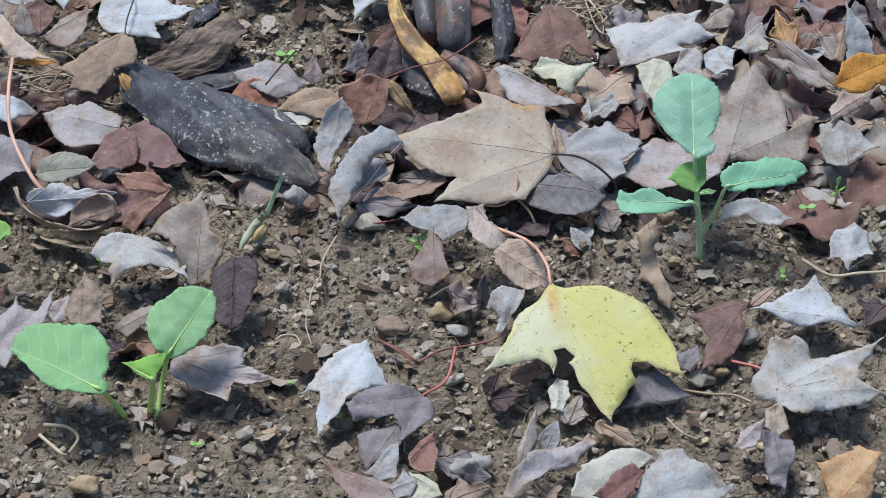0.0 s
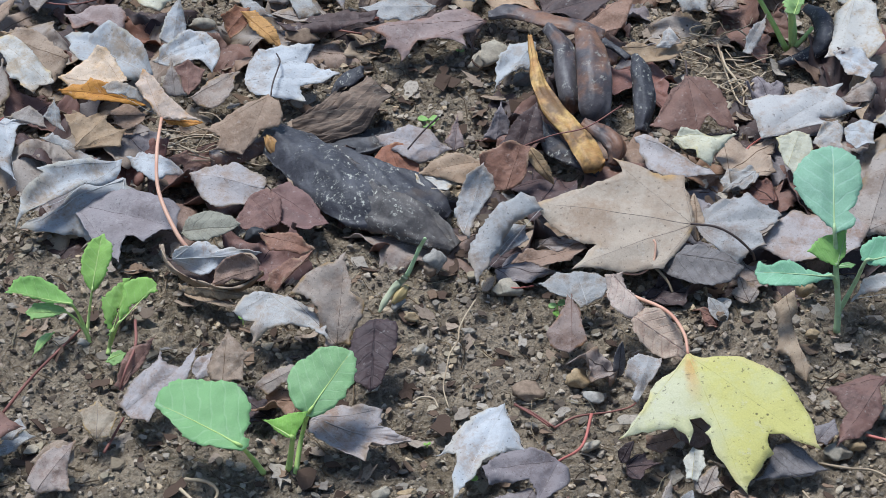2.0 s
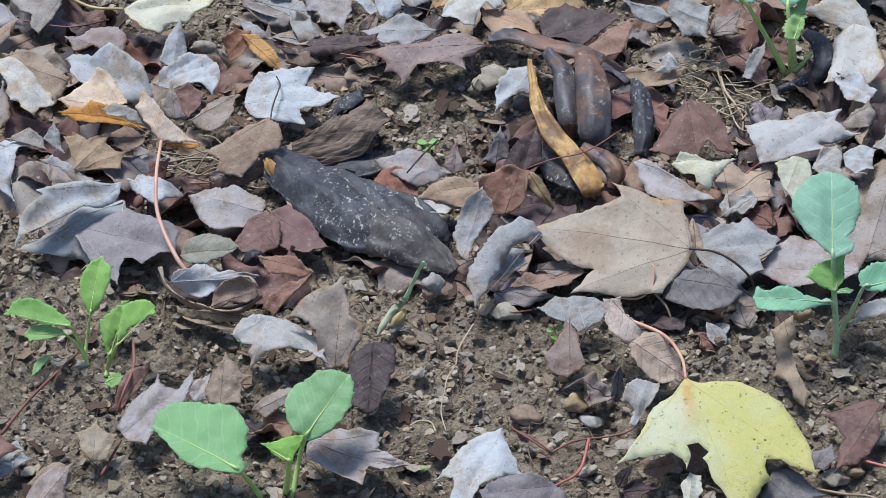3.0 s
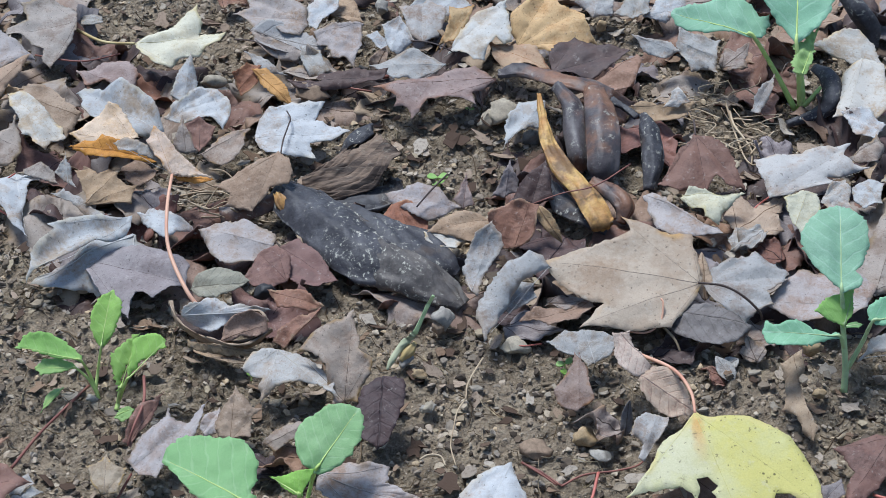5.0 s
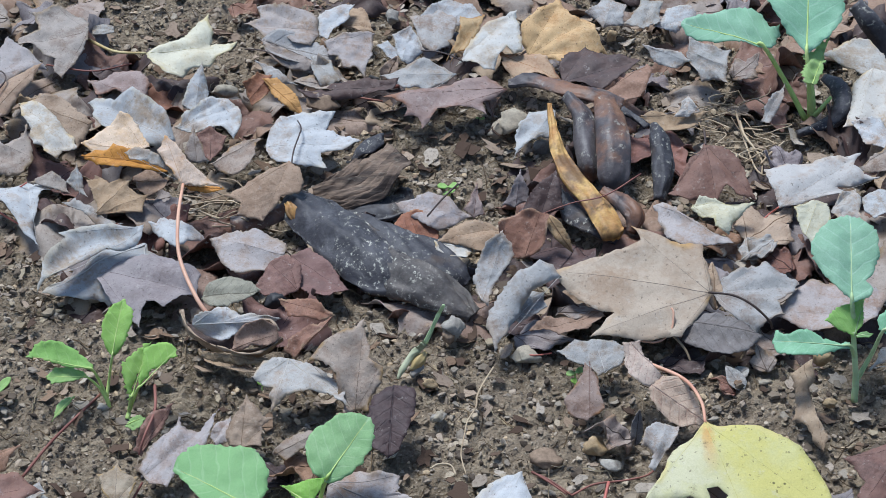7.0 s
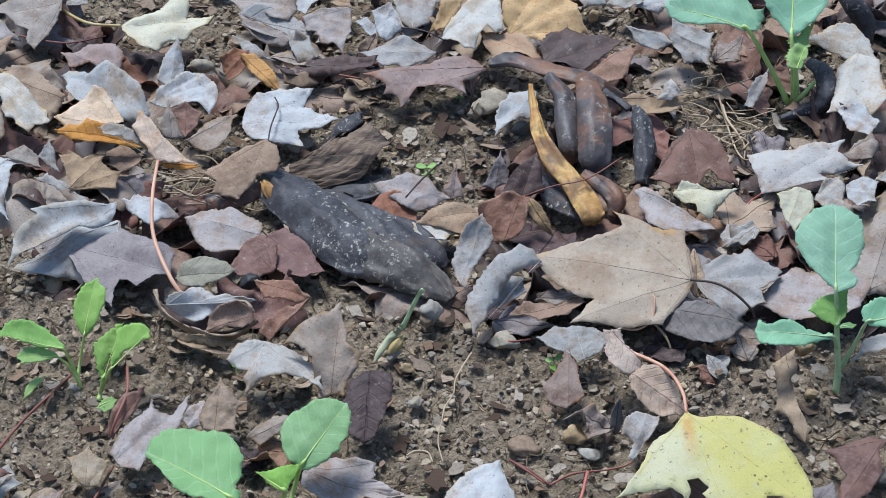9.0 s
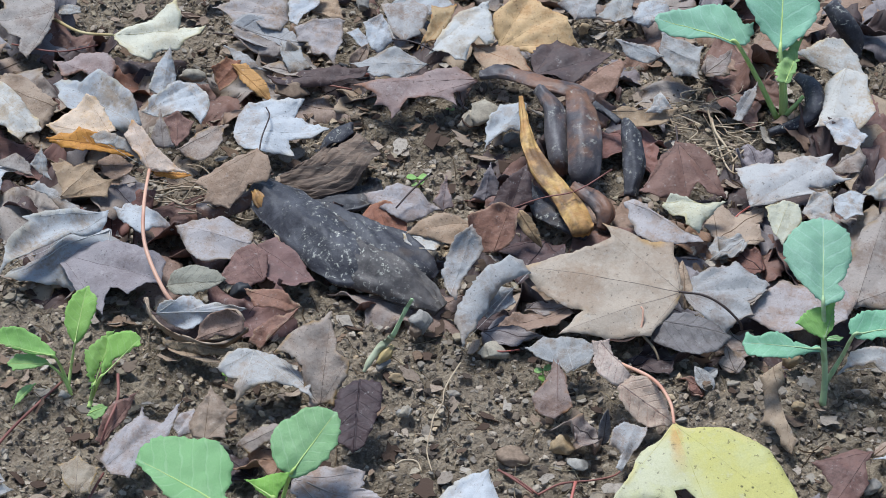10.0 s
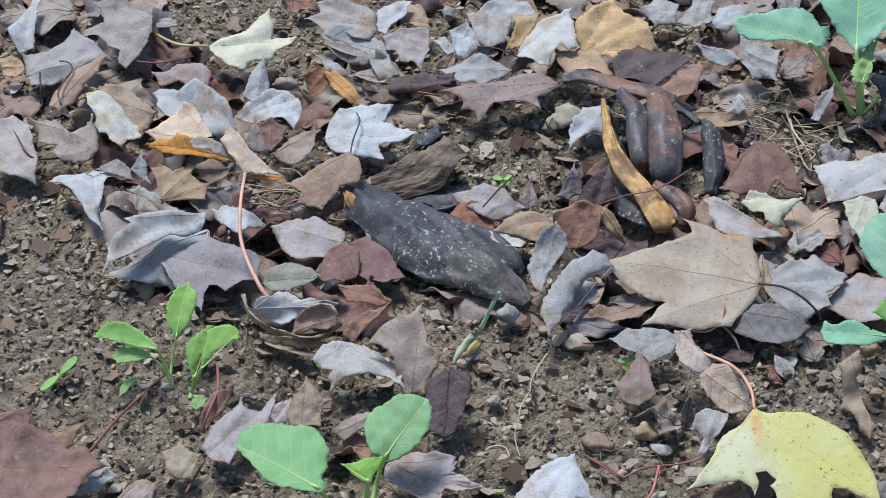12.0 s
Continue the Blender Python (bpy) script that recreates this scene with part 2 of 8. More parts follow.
SOIL = soil_material()
CHIP = chip_material("soil_crumb", "908170", "ab9b87", "b29b7c", "4a3f35")
CHIP_GREY = chip_material("slate_chip", "7d7265", "8f8475", "a0907a", "584c40")
FIBRE = chip_material("dry_fibre", "a08c70", "7a664d", "b9a684", "5a4937")
LEAF = {
    "white": leaf_material("pale_grey_leaf", "a9a49e", "8f7b69", "7d726a", spots=0.3, edge="a2917f"),
    "blue": leaf_material("silver_leaf", "b2b0ae", "9a8673", "887e77", spots=0.4, edge="b0a696"),
    "pink": leaf_material("pinkish_grey_leaf", "aa9f99", "947a66", "7a6a63", spots=0.35, edge="97836f"),
    "greytan": leaf_material("grey_tan_leaf", "9f9084", "80695a", "695b50", spots=0.45, edge="8f765a"),
    "tan": leaf_material("tan_leaf", "a68e76", "8e745c", "6d553f", spots=0.5),
    "orange": leaf_material("orange_tan_leaf", "bd9c74", "a97f55", "8f6238", spots=0.4, edge="a06a38"),
    "brown": leaf_material("brown_leaf", "957661", "765843", "4b3527", spots=0.5, gloss=0.4),
    "rust": leaf_material("rust_brown_leaf", "8c5e44", "6b4530", "45291c", spots=0.5, gloss=0.45, edge="a58463"),
    "redbrown": leaf_material("red_brown_leaf", "7f5a4c", "63453b", "46322c", spots=0.5, gloss=0.4),
    "dark": leaf_material("dark_brown_leaf", "503b34", "3d2e2c", "2a2022", spots=0.3, gloss=0.5),
    "violet": leaf_material("violet_grey_leaf", "8d827f", "736663", "5a4d4b", spots=0.4),
    "slate": leaf_material("slate_grey_leaf", "78716d", "625a56", "4a423e", palmate=False, spots=0.3),
    "rose": leaf_material("rosy_brown_leaf", "96837a", "7b6257", "634b41", spots=0.5, edge="8f6a52"),
    "beige": leaf_material("pale_beige_leaf", "aa9a88", "947f6b", "74634f", spots=0.35, edge="a88a64"),
    "peach": leaf_material("peach_tan_leaf", "cbb198", "bf9a74", "a07a55", spots=0.3, edge="b98a4e"),
    "cream": leaf_material("cream_leaf", "c6bfaa", "bcb097", "a89a78", spots=0.25, edge="bfb08a"),
    "ivory": leaf_material("ivory_leaf", "bab3aa", "a58e77", "94826c", spots=0.35, edge="b8a080"),
    "yellowtan": leaf_material("yellow_tan_leaf", "c4a67a", "ad885c", "8a6a40", spots=0.7),
    "yellow": leaf_material("yellow_leaf", "bcae60", "bcb378", "978e5a", spots=0.75, patch=0.5, thin=0.1, vein_mix=0.3, vary=0.02, edge="c3b070", half="bdb490", flush="c08a45"),
    "ogrey": leaf_material("grey_oval_leaf", "aca69f", "95897e", "7b7067", palmate=False, spots=0.35),
    "obrown": leaf_material("brown_oval_leaf", "7f604a", "644838", "4b3527", palmate=False, spots=0.4, gloss=0.4),
    "odark": leaf_material("dark_oval_leaf", "45322f", "352728", "281e20", palmate=False, spots=0.2, gloss=0.5),
    "otan": leaf_material("tan_oval_leaf", "a98f74", "8f7459", "6d553f", palmate=False, spots=0.4),
    "opink": leaf_material("pinkish_oval_leaf", "b9a392", "a58c7c", "96665c", palmate=False, spots=0.4),
    "oorange": leaf_material("orange_oval_leaf", "bb8845", "a8763c", "8a5a2c", palmate=False, spots=0.4),
    "ogreen": leaf_material("greenish_grey_oval_leaf", "9b9583", "857d6c", "6b6252", palmate=False, spots=0.3),
}
GREEN = leaf_material("fresh_green_leaf", "8cb173", "9aba80", "bed2a8", palmate=False, patch=0.5, gloss=0.35, thin=0.32, vein_mix=0.5, vary=0.1, bumpy=0.26)
GREEN_BLUE = leaf_material("bluish_green_leaf", "8db892", "9cc3a0", "c2d8c2", palmate=False, patch=0.5, gloss=0.4, thin=0.28, vein_mix=0.5, vary=0.08, bumpy=0.26)
GREEN_YELLOW = leaf_material("yellow_green_leaf", "a3c86c", "b0d07a", "c6d896", palmate=False, patch=0.45, gloss=0.3, thin=0.4, vein_mix=0.5, vary=0.1, bumpy=0.3)
STEM_GREEN = stalk_material("green_stalk", "c2d180", "adc26c", thin=0.1)
STEM_BLUE = stalk_material("pale_green_stalk", "b7c896", "a3b682", thin=0.1)
STEM_PALE = stalk_material("wilted_stalk", "a9a98a", "8d9070")
STEM_DARK = stalk_material("dark_stalk", "4a3a32", "3a2d28")
STEM_RED = stalk_material("red_stalk", "b46a5c", "a05a4c")
STEM_TAN = stalk_material("pinkish_tan_stalk", "c99b80", "b57e66")
STEM_CREAM = stalk_material("cream_stalk", "bfae80", "a8905f")
TWIG = stalk_material("brown_twig", "8a5c50", "70473e", 0.2)
ROOT = stalk_material("dry_root", "b8a386", "9b866c", 0.15)
PEEL_BLACK = speckled("blackened_peel", "353235", "4c494b", "4f4238", 55, 0.3, 0.55, 0.85, bumpy=1.0)
PEEL_BROWN = speckled("dark_brown_peel", "443d3d", "5e5654", "7d563c", 42, 0.32, 0.5, 0.45, bumpy=0.8, third_lo=0.48)
PEEL_GREY = speckled("mouldy_peel", "46403d", "5f5751", "5f4c3c", 60, 0.3, 0.6, 0.85, bumpy=1.0)
PEEL_YELLOW = speckled("overripe_yellow_peel", "c09a5a", "a97c45", "64482e", 75, 0.3, 0.55, 0.0, lo=0.40, hi=0.58, third_lo=0.47)
PEEL_RIB = speckled("dried_ribbed_peel", "3a2e27", "7c6858", "241d1b", 110, 0.25, 0.7, 0.2, stretch=(0.16, 1.0, 1.0), bumpy=0.9)
CURL_TAN = speckled("dry_tan_curl", "a8927b", "8d755f", "5f4838", 55, 0.2, 0.75)
STONES = [speckled("grey_pebble", "8d857b", "a39b8f", "6f665b", 90, 0.25, 0.8), speckled("ochre_pebble", "9c8361", "ae9674", "7d6549", 90, 0.25, 0.75),
          speckled("beige_pebble", "988b78", "a89c88", "7a6b58", 90, 0.25, 0.8), speckled("brown_pebble", "7b6653", "8f7964", "5c4a3b", 90, 0.25, 0.8),
          speckled("charred_lump", "1d1b1c", "2a2728", "333030", 90, 0.4, 0.6)]


# ---- builders ----
def thing(name, label, category, group=""):
    ob = new(name)
    ob.empty_display_size = 0.01
    return tagged(ob, label, category, group)


def mesh_of(bm, name, mat, smooth=True):
    me = bpy.data.meshes.new(name)
    bm.to_mesh(me)
    bm.free()
    for m in (mat if isinstance(mat, (list, tuple)) else [mat]):
        me.materials.append(m)
    if smooth:
        me.polygons.foreach_set("use_smooth", [True] * len(me.polygons))
    return me


def part(name, bm, mat, parent, label=""):
    ob = new(name, mesh_of(bm, name, mat))
    ob.parent = parent
    return tagged(ob, label)


def relief(x, y):
    """The height of the bare soil."""
    p = Vector((x, y, 0.0))
    near = max(0.0, 1.0 - max(abs(x), abs(y - 0.1)) / 1.2)
    h = 0.007 * noise.noise(p * 5.0) + 0.0035 * noise.noise(p * 21.0 + Vector((3, 1, 0)))
    return h - 0.0045 + near * (0.0045 * noise.noise(p * 70.0) + 0.0060 * abs(noise.noise(p * 120.0 + Vector((0, 7, 0)))) + 0.0040 * noise.noise(p * 220.0) - 0.009 * max(0.0, noise.noise(p * 38.0 + Vector((5, 2, 0))) - 0.12))


def spline(points, steps):
    """A smooth line through the points."""
    P = [Vector(p) for p in points]
    P = [P[0] * 2 - P[1]] + P + [P[-1] * 2 - P[-2]]
    out = []
    for i in range(1, len(P) - 2):
        for k in range(steps):
            t = k / steps
            a, b, c, d = P[i - 1], P[i], P[i + 1], P[i + 2]
            out.append(0.5 * (2 * b + (c - a) * t + (2 * a - 5 * b + 4 * c - d) * t * t + (3 * b - a - 3 * c + d) * t ** 3))
    out.append(P[-2].copy())
    return out


def tube(points, r0, r1, sides=7, steps=6, wob=0.0, seed=0):
    """A tapering round stalk along the points."""
    bm = bmesh.new()
    line = spline(points, steps)
    rings = []
    for i, p in enumerate(line):
        t = i / (len(line) - 1)
        d = (line[min(i + 1, len(line) - 1)] - line[max(i - 1, 0)]).normalized()
        a = d.cross(Vector((0.3, 0.2, 1.0))).normalized()
        b = d.cross(a)
        r = (r0 + (r1 - r0) * t) * (1 + wob * noise.noise(Vector((i * 0.7, seed, 0.0))))
        rings.append([bm.verts.new(p + r * (math.cos(2 * math.pi * k / sides) * a + math.sin(2 * math.pi * k / sides) * b)) for k in range(sides)])
    for A, B in zip(rings, rings[1:]):
        for k in range(sides):
            bm.faces.new((A[k], A[(k + 1) % sides], B[(k + 1) % sides], B[k]))
    bm.faces.new(rings[0][::-1])
    bm.faces.new(rings[-1])
    bmesh.ops.recalc_face_normals(bm, faces=bm.faces)
    return bm


MIDDLE = (0.0, 0.28)


def maple_outline(rng, lobes, teeth, right=(0.60, 0.43), left=(-0.60, 0.43), bulge=0.09):
    """Outline of a maple leaf from the tips of its side lobes; lobes sets how deep the bays are, bulge how round the shoulders."""
    sides = []
    for s, (lu, lv) in ((1, right), (-1, left)):
        lu = max(0.12, abs(lu))
        k = math.hypot(lu, lv)
        bay = 0.97 - 0.27 * lobes
        nu, nv = lu * 0.46 * bay, (lv + 1.0) * 0.48 * bay

        def on(p, q, t, o):
            dx, dy = q[0] - p[0], q[1] - p[1]
            return p[0] + dx * t + dy * o, p[1] + dy * t - dx * o

        base, lobe, bayp, tip = (0.0, -0.015), (lu, lv), (nu, nv), (0.0, 1.0)
        pts = [base, on(base, lobe, 0.16, bulge * 1.0), on(base, lobe, 0.36, bulge * 1.5), on(base, lobe, 0.52, bulge * 1.15), on(base, lobe, 0.75, bulge * 0.75), lobe,
               on(lobe, bayp, 0.4, 0.05), on(lobe, bayp, 0.75, 0.03), bayp, on(bayp, tip, 0.3, 0.10), on(bayp, tip, 0.45, 0.05), on(bayp, tip, 0.7, 0.05), tip]
        j = 0.018
        sides.append([(s * (u + (rng.uniform(-j, j) if 0 < i < 12 else 0)), v + (rng.uniform(-j, j) if 0 < i < 12 else 0)) for i, (u, v) in enumerate(pts)])
    loop = sides[0] + sides[1][-2:0:-1]
    out = []
    for i, p in enumerate(loop):
        q = loop[(i + 1) % len(loop)]
        out.append(p)
        dx, dy = q[0] - p[0], q[1] - p[1]
        ln = max(1e-5, math.hypot(dx, dy))
        for k in (1, 2):
            o = (teeth * rng.uniform(-0.4, 1.0) if k == 1 else -teeth * rng.uniform(0.0, 0.8)) * min(1.0, ln / 0.12)
            out.append((p[0] + dx * k / 3 + dy / ln * o, p[1] + dy * k / 3 - dx / ln * o))
    # seen from the middle of the blade the outline always turns the same way, so that it never laps over itself
    polar, last = [], -9.0
    for u, v in out:
        a = math.atan2(v - MIDDLE[1], u - MIDDLE[0])
        a = a if a > -math.pi / 2 - 0.02 else a + 2 * math.pi
        last = max(a, last + 0.006)
        polar.append((last, math.hypot(u - MIDDLE[0], v - MIDDLE[1])))
    top = 1.5 * math.pi - 0.01
    for i in range(len(polar) - 1, 0, -1):
        top = min(polar[i][0], top - 0.006)
        polar[i] = (top, polar[i][1])
    return [(MIDDLE[0] + r * math.cos(a), MIDDLE[1] + r * math.sin(a)) for a, r in polar]


def fraction(outline, centre, u, v):
    """How far (u, v) lies on its way from the centre to the outline."""
    dx, dy = u - centre[0], v - centre[1]
    for p, q in zip(outline, outline[1:] + outline[:1]):
        ex, ey = q[0] - p[0], q[1] - p[1]
        det = dx * ey - dy * ex
        if abs(det) > 1e-12:
            px, py = p[0] - centre[0], p[1] - centre[1]
            s, t = (px * ey - py * ex) / det, (px * dy - py * dx) / det
            if s > 0 and 0 <= t <= 1:
                return min(1.0, 1.0 / s)
    return 0.0


def oval_outline(rng, fat, teeth, blunt=0.0, count=22):
    """A pointed oval leaf; blunt rounds the tip off."""
    right = []
    for i in range(count + 1):
        v = i / count
        w = fat * (math.sin(math.pi * min(1, v ** (0.75 + 0.55 * blunt))) ** (0.85 - 0.3 * blunt))
        w += teeth * (1 if i % 2 else -0.6) * math.sin(math.pi * v) * rng.uniform(0.5, 1.2)
        right.append((max(w, 0.0), v))
    left = [(-max(0.0, u + rng.uniform(-0.012, 0.012)), v) for u, v in right[1:-1]]
    return right + left[::-1]


def blade(outline, centre, L, wide=1.0, curl=0.0, bow=0.0, ripple=0.04, cup=0.0, fold=0.0, seed=0, rings=6, thick=0.0005, roll_tip=0.0, holes=(), folds=(0.0, 0.0), sway=0.0):
    """A leaf blade: rings from the centre to the outline, bent, rippled and given its thickness. Local y runs to the tip, z is its upper face."""
    bm = bmesh.new()
    uvl = bm.loops.layers.uv.new("UVMap")
    rim = bm.verts.layers.float.new("rim")
    flat = {}
    cu, cv = centre

    def shaped(u, v, f=0.0):
        x, y = (u * wide + sway * 4 * v * (1 - v)) * L, v * L
        z = ripple * L * (noise.noise(Vector((u * 2.6, v * 2.6, seed * 1.7))) + 0.55 * noise.noise(Vector((u * 5.5, v * 5.5, seed * 2.3 + 5))))
        z += ripple * 3.2 * L * f ** 4 * min(1.0, math.hypot(u, v) * 3) * noise.noise(Vector((u * 2.3, v * 2.3, seed * 1.1 + 31)))
        z += bow * L * 4 * v * (1 - v) + (fold + folds[1 if u > 0 else 0]) * abs(u) * L - cup * L * (u * u + (v - 0.45) ** 2) * 1.6
        if abs(curl) > 1e-3:
            k = curl / (0.5 * L)
            x, z = math.sin(x * k) / k, z * math.cos(x * k) + (1 - math.cos(x * k)) / k
        if roll_tip:
            t = max(0.0, v - 0.45) / 0.55
            a = roll_tip * t
            y0 = 0.45 * L
            if t > 0:
                rr = (y - y0) / a if abs(a) > 1e-4 else 0
                y, z = y0 + rr * math.sin(a), z + rr * (1 - math.cos(a))
        return Vector((x, y, z))

    n = len(outline)
    c = bm.verts.new(shaped(cu, cv))
    flat[c] = (cu, cv)
    rows = []
    for k in range(1, rings + 1):
        f = (k / rings) ** 0.85
        row = []
        for u, v in outline:
            uu, vv = cu + (u - cu) * f, cv + (v - cv) * f
            w = bm.verts.new(shaped(uu, vv, f))
            w[rim] = f
            flat[w] = (uu, vv)
            row.append(w)
        rows.append(row)
    for i in range(n):
        j = (i + 1) % n
        bm.faces.new((c, rows[0][i], rows[0][j]))
        for a, b in zip(rows, rows[1:]):
            bm.faces.new((a[i], b[i], b[j], a[j]))
    for hu, hv, hr in holes:
        gone = [f for f in bm.faces if sum((flat[w][0] - hu) ** 2 + (flat[w][1] - hv) ** 2 for w in f.verts) / len(f.verts) < hr * hr]
        bmesh.ops.delete(bm, geom=gone, context='FACES')
    bm.normal_update()
    below = {}
    for w in list(bm.verts):
        if w.link_faces:
            q = bm.verts.new(w.co - w.normal * thick)
            q[rim] = w[rim]
            flat[q] = flat[w]
            below[w] = q
    for f in list(bm.faces):
        bm.faces.new([below[w] for w in reversed(f.verts)])
    for e in [e for e in bm.edges if len(e.link_faces) == 1 and e.verts[0] in below and e.verts[1] in below]:
        l = e.link_faces[0].loops
        a, b = next((k.vert, k.link_loop_next.vert) for k in l if k.edge == e)
        bm.faces.new((b, a, below[a], below[b]))
    bmesh.ops.recalc_face_normals(bm, faces=bm.faces)
    for f in bm.faces:
        for l in f.loops:
            l[uvl].uv = flat[l.vert]
    return bm, shaped


def rib(shaped, p, q, r, outline, centre=MIDDLE):
    """A raised vein on the blade from p to q; it follows the blade's bends out to its rim."""
    pts = []
    for k in range(13):
        u, v = p[0] + (q[0] - p[0]) * k / 12, p[1] + (q[1] - p[1]) * k / 12
        pts.append(shaped(u, v, fraction(outline, centre, u, v)) + Vector((0, 0, r * 0.15)))
    return tube(pts, r, r * 0.4, 6, 1)


def seat(base, tip, roll=0.0):
    """The pose of a leaf whose base and tip lie at these places, rolled about the line between them."""
    b, t = Vector(base), Vector(tip)
    y = (t - b).normalized()
    x = y.cross(Vector((0, 0, 1))).normalized()
    z = x.cross(y)
    m = Matrix((x, y, z)).transposed().to_4x4()
    return Matrix.Translation(b) @ m @ Matrix.Rotation(radians(roll), 4, 'Y')


SHADES = {"white": "pale grey", "blue": "silvery white", "pink": "pinkish grey", "greytan": "greyish tan", "tan": "tan", "orange": "orange-tan", "brown": "brown", "rust": "rust-brown",
          "redbrown": "reddish brown", "dark": "dark brown", "violet": "violet-grey", "slate": "slate-grey", "cream": "cream", "ivory": "ivory-white", "yellowtan": "mottled yellow-tan", "yellow": "bright yellow",
          "ogrey": "pale grey", "obrown": "brown", "odark": "blackish brown", "otan": "tan", "ogreen": "greenish grey", "rose": "rosy brown", "beige": "pale beige", "peach": "peach-tan", "opink": "pinkish grey", "oorange": "orange-brown"}
RIB = {k: stalk_material(k + "_rib", v, w, 0.2) for k, v, w in (
    ("white", "b4aea6", "a29a92"), ("ivory", "bcb2a4", "a89a88"), ("blue", "c0bbb5", "b0aaa3"), ("pink", "a0948c", "8e8078"), ("greytan", "6f6055", "5c4e44"), ("tan", "7d6650", "69523d"), ("orange", "a97c4c", "8f6238"),
    ("brown", "5b4434", "4b3527"), ("rust", "63402d", "45291c"), ("redbrown", "523a33", "46322c"), ("dark", "33282a", "2a2022"), ("violet", "685b58", "5a4d4b"), ("slate", "585049", "4a423e"),
    ("rose", "775a4f", "6b4f44"), ("beige", "85766a", "75675b"), ("peach", "b39070", "a07a55"), ("cream", "bfb187", "a89a74"), ("yellowtan", "9d7c4e", "8a6a40"), ("yellow", "b9b070", "aaa060"), ("ogrey", "a0968d", "8e847b"), ("obrown", "5b4434", "4b3527"), ("odark", "33282a", "281e20"),
    ("otan", "7d6650", "6d553f"), ("opink", "8b7a71", "75645c"), ("oorange", "96672f", "8a5a2c"), ("ogreen", "7b7261", "6b6252"))}
count = [0]


def maple(shade, base, tip, wide=1.0, roll=0.0, curl=0.0, bow=0.03, ripple=0.05, cup=0.0, fold=0.0, lobes=0.55, a=None, b=None, bulge=0.13, stalk=None, stalk_mat=None, roll_tip=0.0, extra="", holes=(), r=0.0008):
    """A fallen maple leaf with its blade, ribs and, where it shows, its stalk (further points from the base on). a and b: the places of its side lobes' tips."""
    count[0] += 1
    seed = count[0]
    rng = random.Random(seed * 31 + 7)
    L = (Vector(tip) - Vector(base)).length
    state = extra or ("curled dry" if abs(curl) > 1.1 or roll_tip else "fallen dry")
    ob = thing("maple_leaf", f"{state} {SHADES[shade]} maple leaf lying on the leaf litter", "leaf", "fallen leaves")
    m = seat(base, tip, roll)
    ob.matrix_world = m
    inv = m.inverted()
    folds = {1: 0.0, -1: 0.0}
    if a is not None and b is not None:
        y = (Vector(tip) - Vector(base)).normalized()
        s = Vector(a) - Vector(b)
        s = (s - y * s.dot(y)).normalized()
        z = s.cross(y)
        if z.z < 0:
            s, z = -s, -z
        m = Matrix.Translation(Vector(base)) @ Matrix((s, y, z)).transposed().to_4x4()
        ob.matrix_world = m
        inv = m.inverted()
    k = rng.uniform(0.9, 1.1)
    sides = {1: (0.62 * k, 0.45), -1: (-0.62 / k, 0.47)}
    for p in (a, b):
        if p is not None:
            q = inv @ Vector(p)
            sides[1 if q.x > 0 else -1] = (q.x / L, q.y / L)
            folds[1 if q.x > 0 else -1] = max(-0.8, min(0.8, q.z / max(abs(q.x), 0.1 * L)))
    edge = maple_outline(rng, lobes, 0.026, sides[1], sides[-1], bulge)
    bm, shaped = blade(edge, MIDDLE, L, wide, curl, bow, ripple * 1.35, cup, fold, seed, 9, 0.0005, roll_tip, holes, (folds[-1], folds[1]))
    leaf = part("blade", bm, LEAF[shade], ob)
    for name, end, thick in (("midrib", (0.0, 0.95), 0.00042), ("side_rib", (sides[1][0] * 0.9, sides[1][1] * 0.9), 0.00034), ("side_rib", (sides[-1][0] * 0.9, sides[-1][1] * 0.9), 0.00034)):
        part(name, rib(shaped, (0.0, 0.0), end, thick, edge), RIB[shade], leaf)
    if stalk:
        part("petiole", tube([inv @ Vector(base)] + [inv @ Vector(p) for p in stalk], r * 0.9, r * 1.25, 7, 6), stalk_mat or STEM_DARK, ob, "thin leaf stalk")
    return ob


def oval(shade, base, tip, fat=0.28, roll=0.0, curl=0.3, bow=0.03, ripple=0.04, cup=0.0, fold=0.0, stalk=None, stalk_mat=None, roll_tip=0.0, extra="", r=0.0008, sway=0.0):
    """A fallen undivided leaf."""
    count[0] += 1
    seed = count[0]
    rng = random.Random(seed * 17 + 3)
    L = (Vector(tip) - Vector(base)).length
    state = extra or ("curled dry" if abs(curl) > 1.1 or roll_tip else "fallen dry")
    ob = thing("oval_leaf", f"{state} {SHADES[shade]} oval leaf lying on the leaf litter", "leaf", "fallen leaves")
    m = seat(base, tip, roll)
    ob.matrix_world = m
    edge = oval_outline(rng, fat, 0.008)
    bm, shaped = blade(edge, (0.0, 0.45), L, 1.0, curl, bow, ripple, cup, fold, seed, 9, 0.0005, roll_tip, (), (0.0, 0.0), sway)
    leaf = part("blade", bm, LEAF[shade], ob)
    part("midrib", rib(shaped, (0.0, 0.01), (0.0, 0.94), 0.00042, edge, (0.0, 0.45)), RIB[shade], leaf)
    if stalk:
        inv = m.inverted()
        part("petiole", tube([inv @ Vector(base)] + [inv @ Vector(p) for p in stalk], r * 0.9, r * 1.2, 7, 6), stalk_mat or STEM_DARK, ob, "thin leaf stalk")
    return ob


